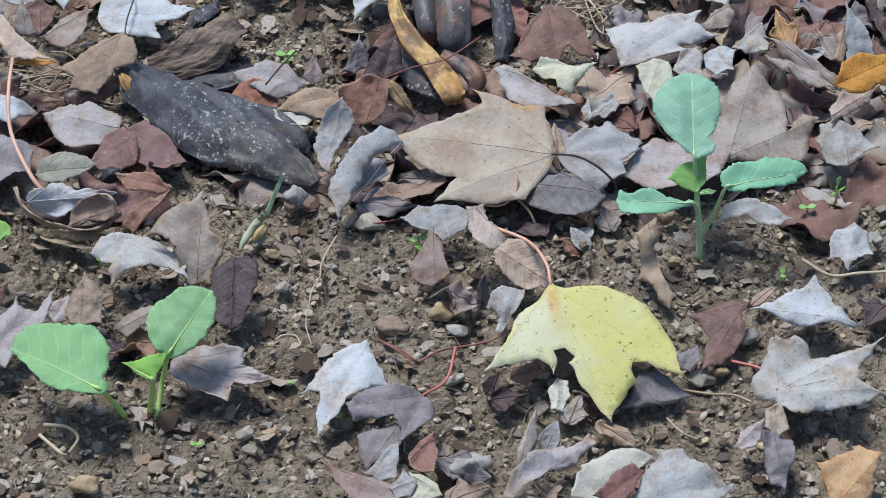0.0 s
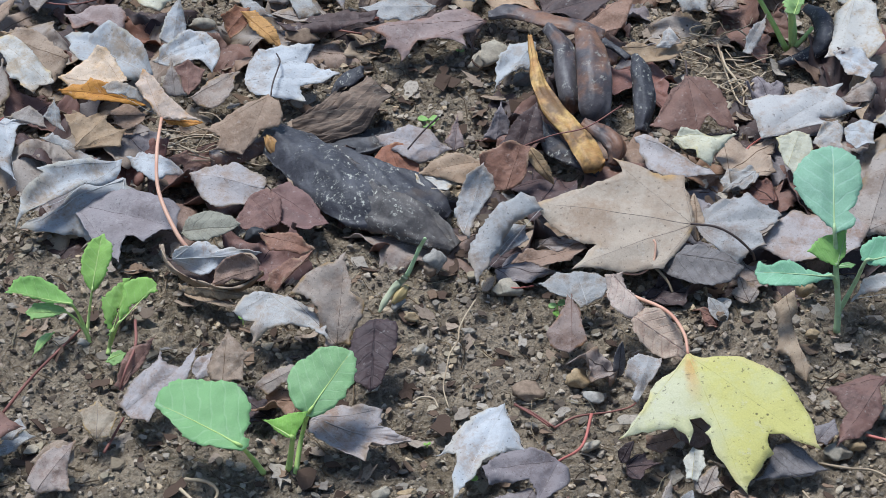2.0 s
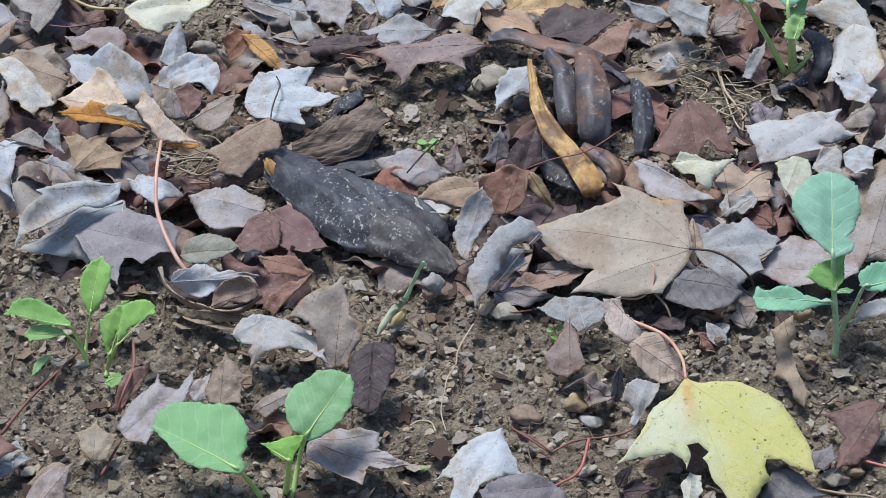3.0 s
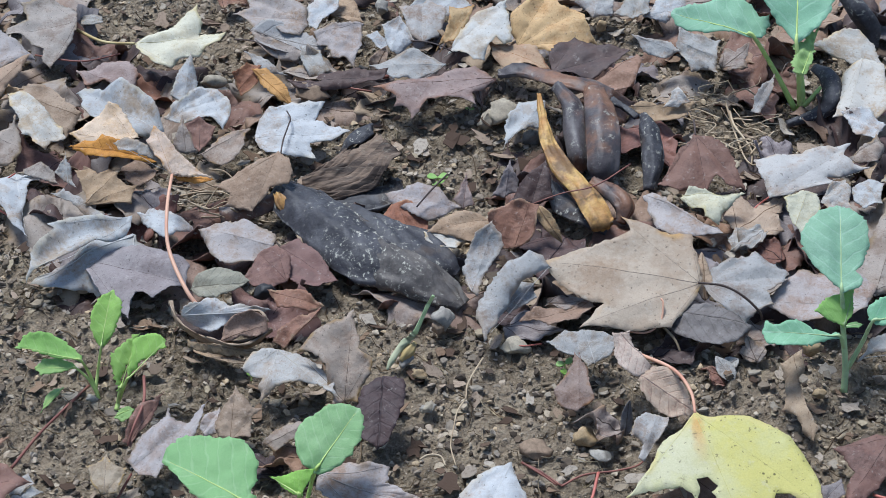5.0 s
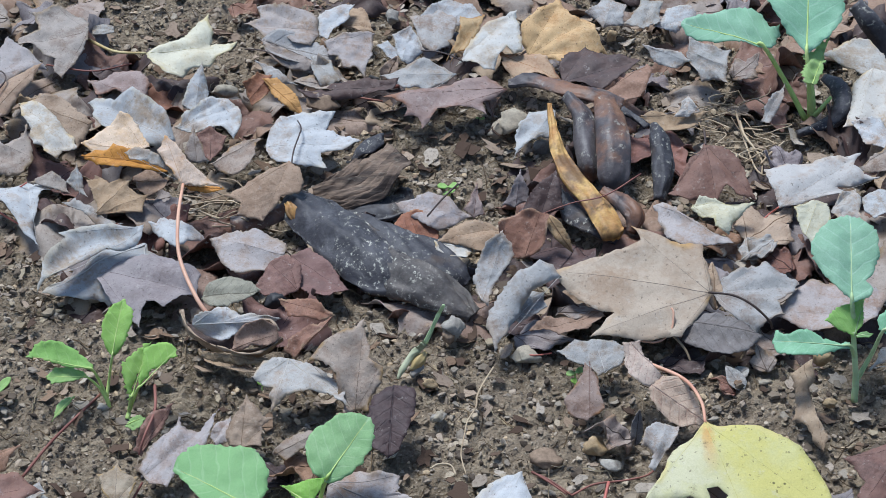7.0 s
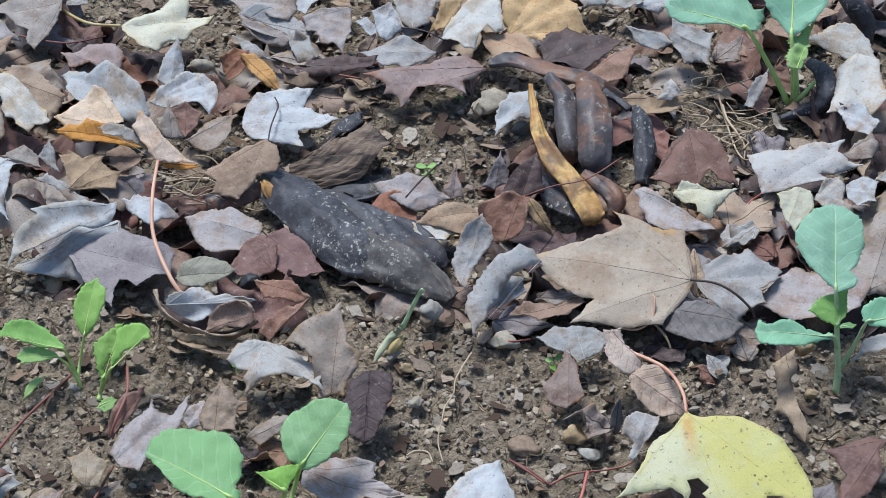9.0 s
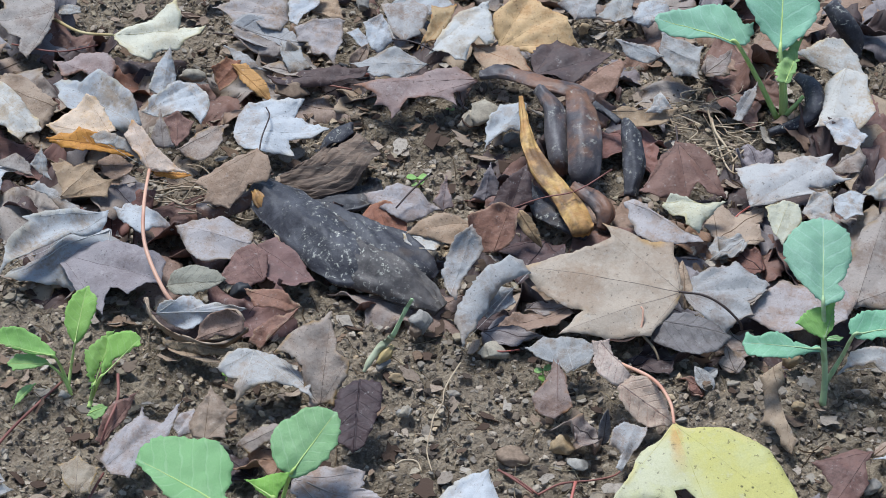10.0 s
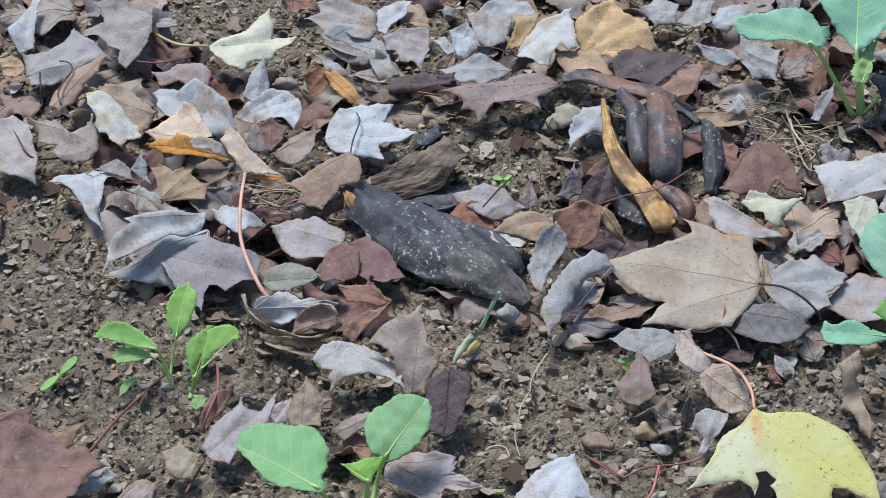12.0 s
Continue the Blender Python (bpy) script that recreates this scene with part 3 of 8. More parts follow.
def strip(points, widths, thick, arch=0.6, ribs=0.0, seed=0, side=(1, 0, 0), steps=7, ring=20, crumple=0.0015, ridge=0.0):
    """A swept skin: an arched, thick-edged band along the points (banana peel), wrinkled lengthwise where ribs is set."""
    bm = bmesh.new()
    line = spline(points, steps)
    n = len(line)
    rows = []
    for i, p in enumerate(line):
        t = i / (n - 1)
        k = t * (len(widths) - 1)
        j = min(int(k), len(widths) - 2)
        e = k - j
        e = e * e * (3 - 2 * e)
        w = widths[j] * (1 - e) + widths[j + 1] * e
        d = (line[min(i + 1, n - 1)] - line[max(i - 1, 0)]).normalized()
        s = Vector(side)
        s = (s - d * s.dot(d)).normalized()
        up = s.cross(d)
        if up.z < 0:
            up = -up
        row = []
        for q in range(ring):
            a = 2 * math.pi * q / ring
            cx, cz = math.cos(a), math.sin(a)
            x = cx * w / 2
            z = cz * min(thick, w * 0.5) / 2 + ((1 - cx * cx) * (1 - ridge) + (1 - abs(cx)) * ridge) * arch * w / 2
            g = crumple * noise.noise(p * 60 + Vector((cx * 2, cz * 2, seed)))
            g += crumple * 0.45 * noise.noise(p * 170 + Vector((cx * 5, cz * 3, seed)))
            bend = 2 * noise.noise(p * 25)
            g += ribs * (0.6 * math.sin(cx * 17 + seed + bend) + 0.5 * math.sin(cx * 39 + bend * 2)) * (1 if cz > 0 else -1)
            row.append(bm.verts.new(p + s * (x + g * 0.4) + up * (z + g)))
        rows.append(row)
    for A, B in zip(rows, rows[1:]):
        for q in range(ring):
            bm.faces.new((A[q], A[(q + 1) % ring], B[(q + 1) % ring], B[q]))
    bm.faces.new(rows[0][::-1])
    bm.faces.new(rows[-1])
    bmesh.ops.recalc_face_normals(bm, faces=bm.faces)
    return bm


def stone(place, size, flat=0.6, kind=0, turn=0.0, name="pebble", label="", seed=None):
    """A pebble pressed into the soil; size is its length."""
    count[0] += 1
    s = count[0] if seed is None else seed
    bm = bmesh.new()
    bmesh.ops.create_icosphere(bm, subdivisions=3, radius=0.56)
    rng = random.Random(s)
    for k in range(11):
        d = Vector((rng.gauss(0, 1), rng.gauss(0, 1), rng.gauss(0, 1))).normalized()
        far = rng.uniform(0.28, 0.42)
        for v in bm.verts:
            v.co -= d * max(0.0, v.co.dot(d) - far)
    for v in bm.verts:
        q = v.co.copy()
        v.co *= 1 + 0.25 * noise.noise(q * 2.4 + Vector((s * 3.1, 0, 0))) + 0.15 * noise.noise(q * 5 + Vector((0, s, 0))) + 0.12 * noise.noise(q * 11 + Vector((s, 0, 0)))
        v.co.x *= 1.0
        v.co.y *= 0.72
        v.co.z *= flat
        v.co *= size
    ob = new(name, mesh_of(bm, name, STONES[kind]))
    ob.matrix_world = pose(place[0], place[1], place[2] + size * flat * 0.22, 0, 0, turn)
    shade = ("grey", "ochre", "beige", "brown", "black")[kind]
    return tagged(ob, label or f"small {shade} pebble half sunk in the soil", "stone", "loose pebbles")


def lobed_outline(rng, centre, lobes, teeth, tips=()):
    """An outline through lobe tips and bays, given as direction in degrees and reach from the centre, with fine teeth along the edges between them."""
    corner = [(centre[0] + r * math.cos(radians(a)), centre[1] + r * math.sin(radians(a))) for a, r in lobes]
    sharp = [i in tips for i in range(len(corner))]
    if sum(p[0] * q[1] - p[1] * q[0] for p, q in zip(corner, corner[1:] + corner[:1])) < 0:
        corner.reverse()
        sharp.reverse()
    for i, (b, p, q) in enumerate(zip(corner[-1:] + corner[:-1], corner, corner[1:] + corner[:1])):
        turn = math.atan2(q[1] - p[1], q[0] - p[0]) - math.atan2(p[1] - b[1], p[0] - b[0])
        sharp[i] = sharp[i] or 1.2 < turn % (2 * math.pi) < math.pi
    out = []
    for i, p in enumerate(corner):
        q = corner[(i + 1) % len(corner)]
        dx, dy = q[0] - p[0], q[1] - p[1]
        ln = max(1e-5, math.hypot(dx, dy))
        swell = rng.uniform(-0.10, -0.03) if sharp[i] or sharp[(i + 1) % len(corner)] else rng.uniform(-0.03, 0.06)
        t, step, first = 0.0, 0.0, True
        while t < 1.0 - 0.012 / ln:
            bite = 0.0 if first or rng.random() < 0.35 else rng.uniform(-0.7, 1.0)
            o = teeth * bite * min(1.0, ln / 0.2) + swell * ln * math.sin(math.pi * t)
            out.append((p[0] + dx * t + dy / ln * o, p[1] + dy * t - dx / ln * o))
            t += rng.uniform(0.018, 0.055) / ln
            first = False
    return out


def sheet(outline, veins, L, seed, ripple=0.03, curl=0.0, bow=0.0, cup=0.0, crease=0.2, rim_curl=0.10, thick=0.0005, grain=0.05):
    """A leaf blade of any outline: creased along its veins, rippled, with rims that turn up and down, and given its thickness."""
    edge = np.array(outline)
    nxt = np.roll(edge, -1, axis=0)
    seg = nxt - edge
    sq = np.maximum((seg * seg).sum(axis=1), 1e-12)

    def depth(u, v):
        w = np.array((u, v)) - edge
        t = np.clip((w * seg).sum(axis=1) / sq, 0, 1)
        e = w - seg * t[:, None]
        return math.sqrt((e * e).sum(axis=1).min())

    def within(u, v):
        up = (edge[:, 1] > v) != (nxt[:, 1] > v)
        with np.errstate(divide="ignore", invalid="ignore"):
            x = edge[:, 0] + (v - edge[:, 1]) * seg[:, 0] / seg[:, 1]
        return int((up & (u < x)).sum()) % 2 == 1

    angles = [math.atan2(b, a) for a, b in veins]

    def shaped(u, v, f=None):
        d = depth(u, v)
        f = max(0.0, 1.0 - d / 0.22)
        x, y = u * L, v * L
        z = ripple * L * (noise.noise(Vector((u * 2.6, v * 2.6, seed * 1.7))) + 0.6 * noise.noise(Vector((u * 6.5, v * 6.5, seed * 2.3 + 5))))
        z += rim_curl * L * f ** 2 * noise.noise(Vector((u * 2.1, v * 2.1, seed * 1.1 + 31)))
        r, a = math.hypot(u, v), math.atan2(v, u)
        off = min(abs(math.sin(a - b)) if math.cos(a - b) > 0 else 1.0 for b in angles) * r
        z += crease * L * (min(off, 0.14) - 0.35 * max(0.0, off - 0.14))
        z += bow * L * 4 * v * (1 - v) - cup * L * (u * u + (v - 0.45) ** 2) * 1.6
        if abs(curl) > 1e-3:
            k = curl / (0.5 * L)
            x, z = math.sin(x * k) / k, z * math.cos(x * k) + (1 - math.cos(x * k)) / k
        return Vector((x, y, z))

    pts = [tuple(p) for p in outline]
    lo, hi = edge.min(axis=0), edge.max(axis=0)
    rng = random.Random(seed)
    v = lo[1]
    odd = False
    while v < hi[1]:
        u = lo[0] + (grain / 2 if odd else 0.0)
        while u < hi[0]:
            p = (u + rng.uniform(-0.2, 0.2) * grain, v + rng.uniform(-0.2, 0.2) * grain)
            if within(*p) and depth(*p) > grain * 0.35:
                pts.append(p)
            u += grain
        v += grain * 0.87
        odd = not odd
    n = len(outline)
    lines = [(i, (i + 1) % n) for i in range(n)]
    for a, b in veins:
        steps = max(3, int(math.hypot(a, b) / 0.06))
        row = [(a * k / steps, b * k / steps) for k in range(1, steps + 1) if within(a * k / steps, b * k / steps)]
        lines += [(len(pts) + k, len(pts) + k + 1) for k in range(len(row) - 1)]
        pts += row
    got, _, faces, *_ = delaunay_2d_cdt([Vector(p) for p in pts], lines, [], 1, 1e-5)
    bm = bmesh.new()
    uvl = bm.loops.layers.uv.new("UVMap")
    rim = bm.verts.layers.float.new("rim")
    flat, top = {}, []
    for u, v in got:
        w = bm.verts.new(shaped(u, v))
        w[rim] = max(0.0, 1.0 - depth(u, v) / 0.12)
        flat[w] = (u, v)
        top.append(w)
    for f in faces:
        bm.faces.new([top[i] for i in f])
    bm.normal_update()
    below = {}
    for w in top:
        q = bm.verts.new(w.co - w.normal * thick)
        q[rim], flat[q], below[w] = w[rim], flat[w], q
    for f in list(bm.faces):
        bm.faces.new([below[w] for w in reversed(f.verts)])
    for e in [e for e in bm.edges if len(e.link_faces) == 1 and e.verts[0] in below and e.verts[1] in below]:
        a, b = next((k.vert, k.link_loop_next.vert) for k in e.link_faces[0].loops if k.edge == e)
        bm.faces.new((b, a, below[a], below[b]))
    for f in bm.faces:
        for l in f.loops:
            l[uvl].uv = flat[l.vert]
    return bm, shaped


def vein(shaped, p, q, r):
    """A raised vein on the sheet from p to q."""
    return tube([shaped(p[0] + (q[0] - p[0]) * k / 12, p[1] + (q[1] - p[1]) * k / 12) + Vector((0, 0, r * 0.1)) for k in range(13)], r, r * 0.35, 6, 1)


def fallen(shade, base, tip, roll, centre, lobes, ribs=(), ripple=0.04, curl=0.0, bow=0.02, cup=0.0, stalk=None, stalk_mat=None, r=0.0008, stiff=1.0):
    """A fallen leaf of a shape of its own: lobes holds its tips and bays, ribs which of the tips a vein runs to."""
    count[0] += 1
    seed = count[0]
    rng = random.Random(seed * 13 + 5)
    L = (Vector(tip) - Vector(base)).length
    kind = "oval" if shade[0] == "o" and shade != "orange" or shade == "slate" else "maple"
    state = "curled dry" if abs(curl) > 0.35 else "fallen dry"
    ob = thing(kind + "_leaf", f"{state} {SHADES[shade]} {kind} leaf lying on the leaf litter", "leaf", "fallen leaves")
    ob.matrix_world = seat(base, tip, roll)
    ends = [(0.0, 0.93)]
    for i in ribs:
        a, reach = lobes[i]
        u, v = centre[0] + reach * math.cos(radians(a)), centre[1] + reach * math.sin(radians(a))
        if abs(u) > 0.12 and math.hypot(u, v) > 0.3:
            ends.append((u * 0.92, v * 0.92))
    lobes = [(a, reach * (1.06 if i in ribs else 1.0)) for i, (a, reach) in enumerate(lobes)]
    bm, shaped = sheet(lobed_outline(rng, centre, lobes, min(0.022, 0.0011 / L), ribs), ends, L, seed, ripple * stiff, curl, bow, cup, stiff * rng.choice((-0.3, -0.18, 0.2, 0.32)), stiff * rng.uniform(0.10, 0.20))
    leaf = part("blade", bm, LEAF[shade], ob)
    for k, q in enumerate(ends):
        part("side_rib" if k else "midrib", vein(shaped, (0.0, 0.0), q, 0.00015 if k else 0.00021), RIB[shade], leaf)
    if stalk:
        inv = ob.matrix_world.inverted()
        part("petiole", tube([Vector((0, 0, 0))] + [inv @ Vector(p) for p in stalk], r * 0.9, r * 1.25, 7, 6), stalk_mat or STEM_DARK, ob, "thin leaf stalk")
    return ob


def living(parent, mat, base, tip, roll, centre, lobes, ribs=(), stalk=(), stalk_mat=None, r=0.0012, crease=0.16, teeth=0.026, ripple=0.03, curl=0.0, bow=0.03, cup=0.0, label=""):
    """A living leaf with an outline of its own, and its stalk down to the crown of the plant."""
    count[0] += 1
    rng = random.Random(count[0])
    L = (Vector(tip) - Vector(base)).length
    m = seat(base, tip, roll)
    bm, shaped = sheet(lobed_outline(rng, centre, lobes, teeth, ribs), [(0.0, 0.95)], L, count[0], ripple, curl, bow, cup, crease, 0.08, 0.0006, 0.045)
    bm.transform(m)
    leaf = part("leaf", bm, mat, parent, label)
    rib_line = [m @ (shaped(0.0, 0.9 * k / 10) + Vector((0, 0, 0.0001))) for k in range(10, -1, -1)]
    part("midrib", tube(rib_line, 0.0001, r * 0.42, 7, 1), stalk_mat or STEM_GREEN, leaf)
    if stalk:
        part("petiole", tube([rib_line[-2], rib_line[-1]] + [Vector(p) for p in stalk], r * 0.5, r * 1.2, 8, 6), stalk_mat or STEM_GREEN, leaf)
    return leaf



# ---- the ground: one sheet, fine where it is seen and coarse out to the horizon ----
def ground_sheet():
    near = [i * 0.002 for i in range(-235, 236)]
    far = [0.5, 0.55, 0.6, 0.7, 0.85, 1.1, 1.5, 2.2, 4, 8, 20, 60, 200, 800]
    xs = [-a for a in far[::-1]] + near + far
    ys = [-a + 0.14 for a in far[::-1]] + [a + 0.14 for a in near] + [a + 0.14 for a in far]
    nx, ny = len(xs), len(ys)
    verts = [(x, y, relief(x, y)) for y in ys for x in xs]
    faces = [(j * nx + i, j * nx + i + 1, (j + 1) * nx + i + 1, (j + 1) * nx + i) for j in range(ny - 1) for i in range(nx - 1)]
    me = bpy.data.meshes.new("ground")
    me.from_pydata(verts, [], faces)
    me.materials.append(SOIL)
    me.polygons.foreach_set("use_smooth", [True] * len(me.polygons))
    tagged(new("ground", me), "crumbly dark brown garden soil with small stones", "soil", kind="structure")


ground_sheet()

# ---- whole leaves with their lobes: the far side ----
fallen("cream", (-0.2492, 0.3335, 0.0294), (-0.1854, 0.3384, 0.0314), 21.9, (0.02, 0.57), [(268, 0.57), (255, 0.43), (229, 0.24), (183, 0.34), (160, 0.48), (140, 0.33), (110, 0.18), (105, 0.32), (101, 0.47), (84, 0.42), (65, 0.28), (38, 0.30), (358, 0.25), (339, 0.39), (317, 0.47), (290, 0.51)], (4, 8, 13), stalk=[(-0.2758, 0.3517, 0.0200), (-0.3015, 0.3829, 0.0120)], stalk_mat=STEM_CREAM, r=0.0011)
fallen("greytan", (-0.2966, 0.3696, 0.0259), (-0.3110, 0.3225, 0.0141), -4.0, (0.44, 0.29), [(324, 0.74), (311, 0.57), (290, 0.74), (263, 0.66), (232, 0.59), (201, 0.51), (158, 0.54), (134, 0.69), (122, 0.83), (114, 0.74), (118, 0.48), (59, 0.31), (34, 0.54), (14, 0.51), (346, 0.27), (327, 0.49)], (2, 8, 12))
fallen("white", (-0.2990, 0.3908, 0.0161), (-0.2810, 0.3887, 0.0158), 9.9, (-0.01, 0.50), [(242, 0.72), (200, 0.34), (115, 0.47), (74, 0.56), (7, 0.36), (313, 0.54)], ())
fallen("pink", (-0.3857, 0.3104, 0.0175), (-0.3251, 0.3285, 0.0227), 15.3, (-0.12, 0.48), [(245, 0.52), (237, 0.39), (190, 0.35), (155, 0.46), (133, 0.42), (100, 0.45), (77, 0.54), (65, 0.37), (35, 0.26), (354, 0.28), (327, 0.38), (305, 0.54), (284, 0.49)], (3, 6))
fallen("tan", (-0.3560, 0.2634, 0.0189), (-0.3213, 0.3078, 0.0350), 12.2, (-0.02, 0.43), [(89, 0.58), (111, 0.31), (163, 0.19), (235, 0.28), (264, 0.44), (288, 0.47), (308, 0.28), (48, 0.15), (70, 0.33)], (0,))
fallen("blue", (-0.3977, 0.3562, 0.0093), (-0.3943, 0.4074, 0.0280), 1.3, (-0.05, 0.46), [(77, 0.54), (28, 0.18), (309, 0.29), (297, 0.46), (271, 0.46), (238, 0.29), (192, 0.24), (155, 0.15), (101, 0.28), (91, 0.53)], ())
fallen("orange", (-0.4043, 0.3169, 0.0194), (-0.3881, 0.3178, 0.0199), 29.9, (-0.05, 0.45), [(237, 0.81), (185, 0.58), (117, 0.55), (69, 0.65), (23, 0.65), (317, 0.64)], ())
fallen("pink", (-0.3892, 0.2106, 0.0216), (-0.3543, 0.1784, 0.0124), 11.7, (-0.16, 0.34), [(266, 0.65), (253, 0.66), (235, 0.70), (211, 0.50), (154, 0.27), (89, 0.51), (76, 0.69), (62, 0.55), (22, 0.46), (4, 0.48)], (6,), stalk=[(-0.3788, 0.2254, 0.0240), (-0.3596, 0.1969, 0.0200), (-0.3418, 0.2133, 0.0080)], r=0.0007)
fallen("greytan", (-0.3686, 0.2339, 0.0272), (-0.3143, 0.2132, 0.0204), 16.8, (0.06, 0.62), [(264, 0.66), (238, 0.32), (183, 0.05), (158, 0.25), (169, 0.43), (127, 0.35), (98, 0.39), (56, 0.42), (16, 0.36), (345, 0.30), (340, 0.16), (300, 0.36)], (4,))
fallen("blue", (-0.3138, 0.1850, 0.0164), (-0.2980, 0.1251, 0.0101), 1.5, (0.11, 0.35), [(332, 0.41), (309, 0.43), (268, 0.31), (256, 0.40), (221, 0.39), (201, 0.39), (183, 0.20), (113, 0.28), (100, 0.66), (89, 0.49), (78, 0.29), (18, 0.16), (343, 0.27)], (0, 5, 8), ripple=0.05)
fallen("ivory", (-0.3291, 0.2581, 0.0351), (-0.2867, 0.2193, 0.0210), 14.6, (0.06, 0.58), [(265, 0.59), (250, 0.49), (228, 0.32), (164, 0.20), (122, 0.32), (101, 0.46), (83, 0.34), (67, 0.41), (53, 0.33), (35, 0.20), (4, 0.22), (290, 0.23), (279, 0.39)], (4, 7), ripple=0.05)
fallen("tan", (-0.2814, 0.2544, 0.0179), (-0.3272, 0.2749, 0.0245), -16.4, (-0.04, 0.41), [(89, 0.60), (66, 0.58), (31, 0.39), (328, 0.23), (284, 0.44), (252, 0.50), (233, 0.57), (225, 0.37), (145, 0.18), (98, 0.40)], (4,))
fallen("blue", (-0.2184, 0.2303, 0.0209), (-0.2822, 0.2671, 0.0315), -13.8, (0.01, 0.47), [(91, 0.55), (84, 0.48), (76, 0.25), (34, 0.31), (352, 0.25), (314, 0.30), (287, 0.38), (272, 0.48), (252, 0.42), (216, 0.34), (173, 0.31), (128, 0.36)], (3,))
fallen("peach", (-0.2344, 0.2051, 0.0296), (-0.2759, 0.2104, 0.0320), -23.8, (0.20, 0.45), [(112, 0.65), (84, 0.41), (41, 0.33), (12, 0.45), (356, 0.43), (314, 0.36), (270, 0.43), (254, 0.58), (236, 0.45), (180, 0.30), (137, 0.53)], (3,))
fallen("oorange", (-0.2133, 0.1802, 0.0326), (-0.2760, 0.1886, 0.0375), -29.7, (0.03, 0.51), [(93, 0.50), (82, 0.35), (74, 0.21), (46, 0.21), (12, 0.11), (300, 0.16), (280, 0.34), (266, 0.54), (260, 0.43), (242, 0.20), (156, 0.15), (113, 0.31)], ())
fallen("white", (-0.2049, 0.1568, 0.0387), (-0.2421, 0.1755, 0.0462), -19.6, (0.08, 0.56), [(94, 0.50), (74, 0.36), (34, 0.16), (307, 0.20), (275, 0.38), (262, 0.56), (263, 0.21), (119, 0.11), (115, 0.33)], ())
fallen("peach", (-0.2010, 0.1501, 0.0402), (-0.2139, 0.1784, 0.0579), -12.7, (0.13, 0.34), [(127, 0.61), (100, 0.71), (89, 0.49), (9, 0.13), (312, 0.49), (310, 0.84), (289, 0.53), (249, 0.37), (189, 0.23), (145, 0.38)], (1,), stalk=[(-0.1992, 0.1065, 0.0440), (-0.1959, 0.0774, 0.0340), (-0.1820, 0.0463, 0.0240), (-0.1695, 0.0342, 0.0140)], stalk_mat=STEM_TAN, r=0.0012)
fallen("oorange", (-0.2020, 0.1550, 0.0348), (-0.1739, 0.1534, 0.0335), 39.9, (0.01, 0.53), [(265, 0.57), (257, 0.10), (102, 0.41), (91, 0.48), (45, 0.16), (285, 0.35)], ())
fallen("tan", (-0.2611, 0.1474, 0.0193), (-0.2395, 0.1742, 0.0280), 11.2, (0.07, 0.60), [(194, 0.73), (228, 0.50), (267, 0.63), (285, 0.36), (334, 0.45), (354, 0.60), (15, 0.51), (33, 0.53), (48, 0.30), (86, 0.22), (104, 0.45), (132, 0.36), (172, 0.34), (174, 0.60)], (5, 7, 10), ripple=0.05)
fallen("brown", (-0.2405, 0.1793, 0.0221), (-0.2161, 0.1792, 0.0220), 16.0, (0.01, 0.43), [(249, 0.59), (217, 0.45), (176, 0.48), (95, 0.57), (61, 0.57), (5, 0.56), (323, 0.39)], ())
fallen("white", (-0.2750, 0.1676, 0.0198), (-0.2778, 0.1844, 0.0339), -6.0, (-0.03, 0.45), [(176, 0.36), (113, 0.33), (86, 0.57), (51, 0.23), (299, 0.32), (296, 0.65), (250, 0.32)], (2,))
fallen("white", (-0.2854, 0.1582, 0.0210), (-0.2426, 0.1407, 0.0132), 22.1, (0.03, 0.56), [(268, 0.56), (251, 0.45), (229, 0.17), (99, 0.17), (98, 0.44), (82, 0.38), (62, 0.34), (27, 0.11), (269, 0.19)], ())
fallen("greytan", (-0.3123, 0.1786, 0.0222), (-0.2817, 0.1684, 0.0193), 15.2, (-0.15, 0.48), [(290, 0.50), (260, 0.35), (204, 0.31), (116, 0.33), (74, 0.56), (68, 0.28), (320, 0.12)], (), stalk=[(-0.3343, 0.1712, 0.0080), (-0.3118, 0.1450, 0.0100)], stalk_mat=STEM_RED, r=0.0006)
fallen("blue", (-0.2223, 0.1359, 0.0203), (-0.1818, 0.1195, 0.0168), 11.1, (0.08, 0.48), [(262, 0.55), (237, 0.40), (173, 0.18), (109, 0.36), (99, 0.53), (82, 0.34), (23, 0.29), (333, 0.24), (281, 0.36)], ())
fallen("blue", (-0.2230, 0.1118, 0.0294), (-0.2850, 0.0614, 0.0149), -12.3, (0.09, 0.47), [(100, 0.54), (76, 0.36), (53, 0.26), (26, 0.20), (21, 0.27), (330, 0.20), (280, 0.30), (262, 0.49), (251, 0.44), (243, 0.39), (236, 0.28), (238, 0.14), (138, 0.09), (106, 0.23), (101, 0.37)], (0, 4), bow=0.03)
fallen("violet", (-0.2530, 0.0883, 0.0172), (-0.1846, 0.0666, 0.0134), 9.5, (0.10, 0.54), [(259, 0.57), (240, 0.46), (211, 0.38), (169, 0.41), (145, 0.46), (122, 0.50), (100, 0.44), (73, 0.37), (51, 0.38), (25, 0.22), (17, 0.45), (356, 0.35), (327, 0.34), (294, 0.37), (273, 0.47)], (6, 10))
fallen("pink", (-0.1306, 0.0972, 0.0208), (-0.1804, 0.1118, 0.0244), -13.4, (-0.05, 0.49), [(84, 0.53), (64, 0.42), (34, 0.32), (358, 0.37), (324, 0.39), (293, 0.50), (271, 0.47), (242, 0.43), (211, 0.37), (181, 0.41), (144, 0.36), (105, 0.39)], ())
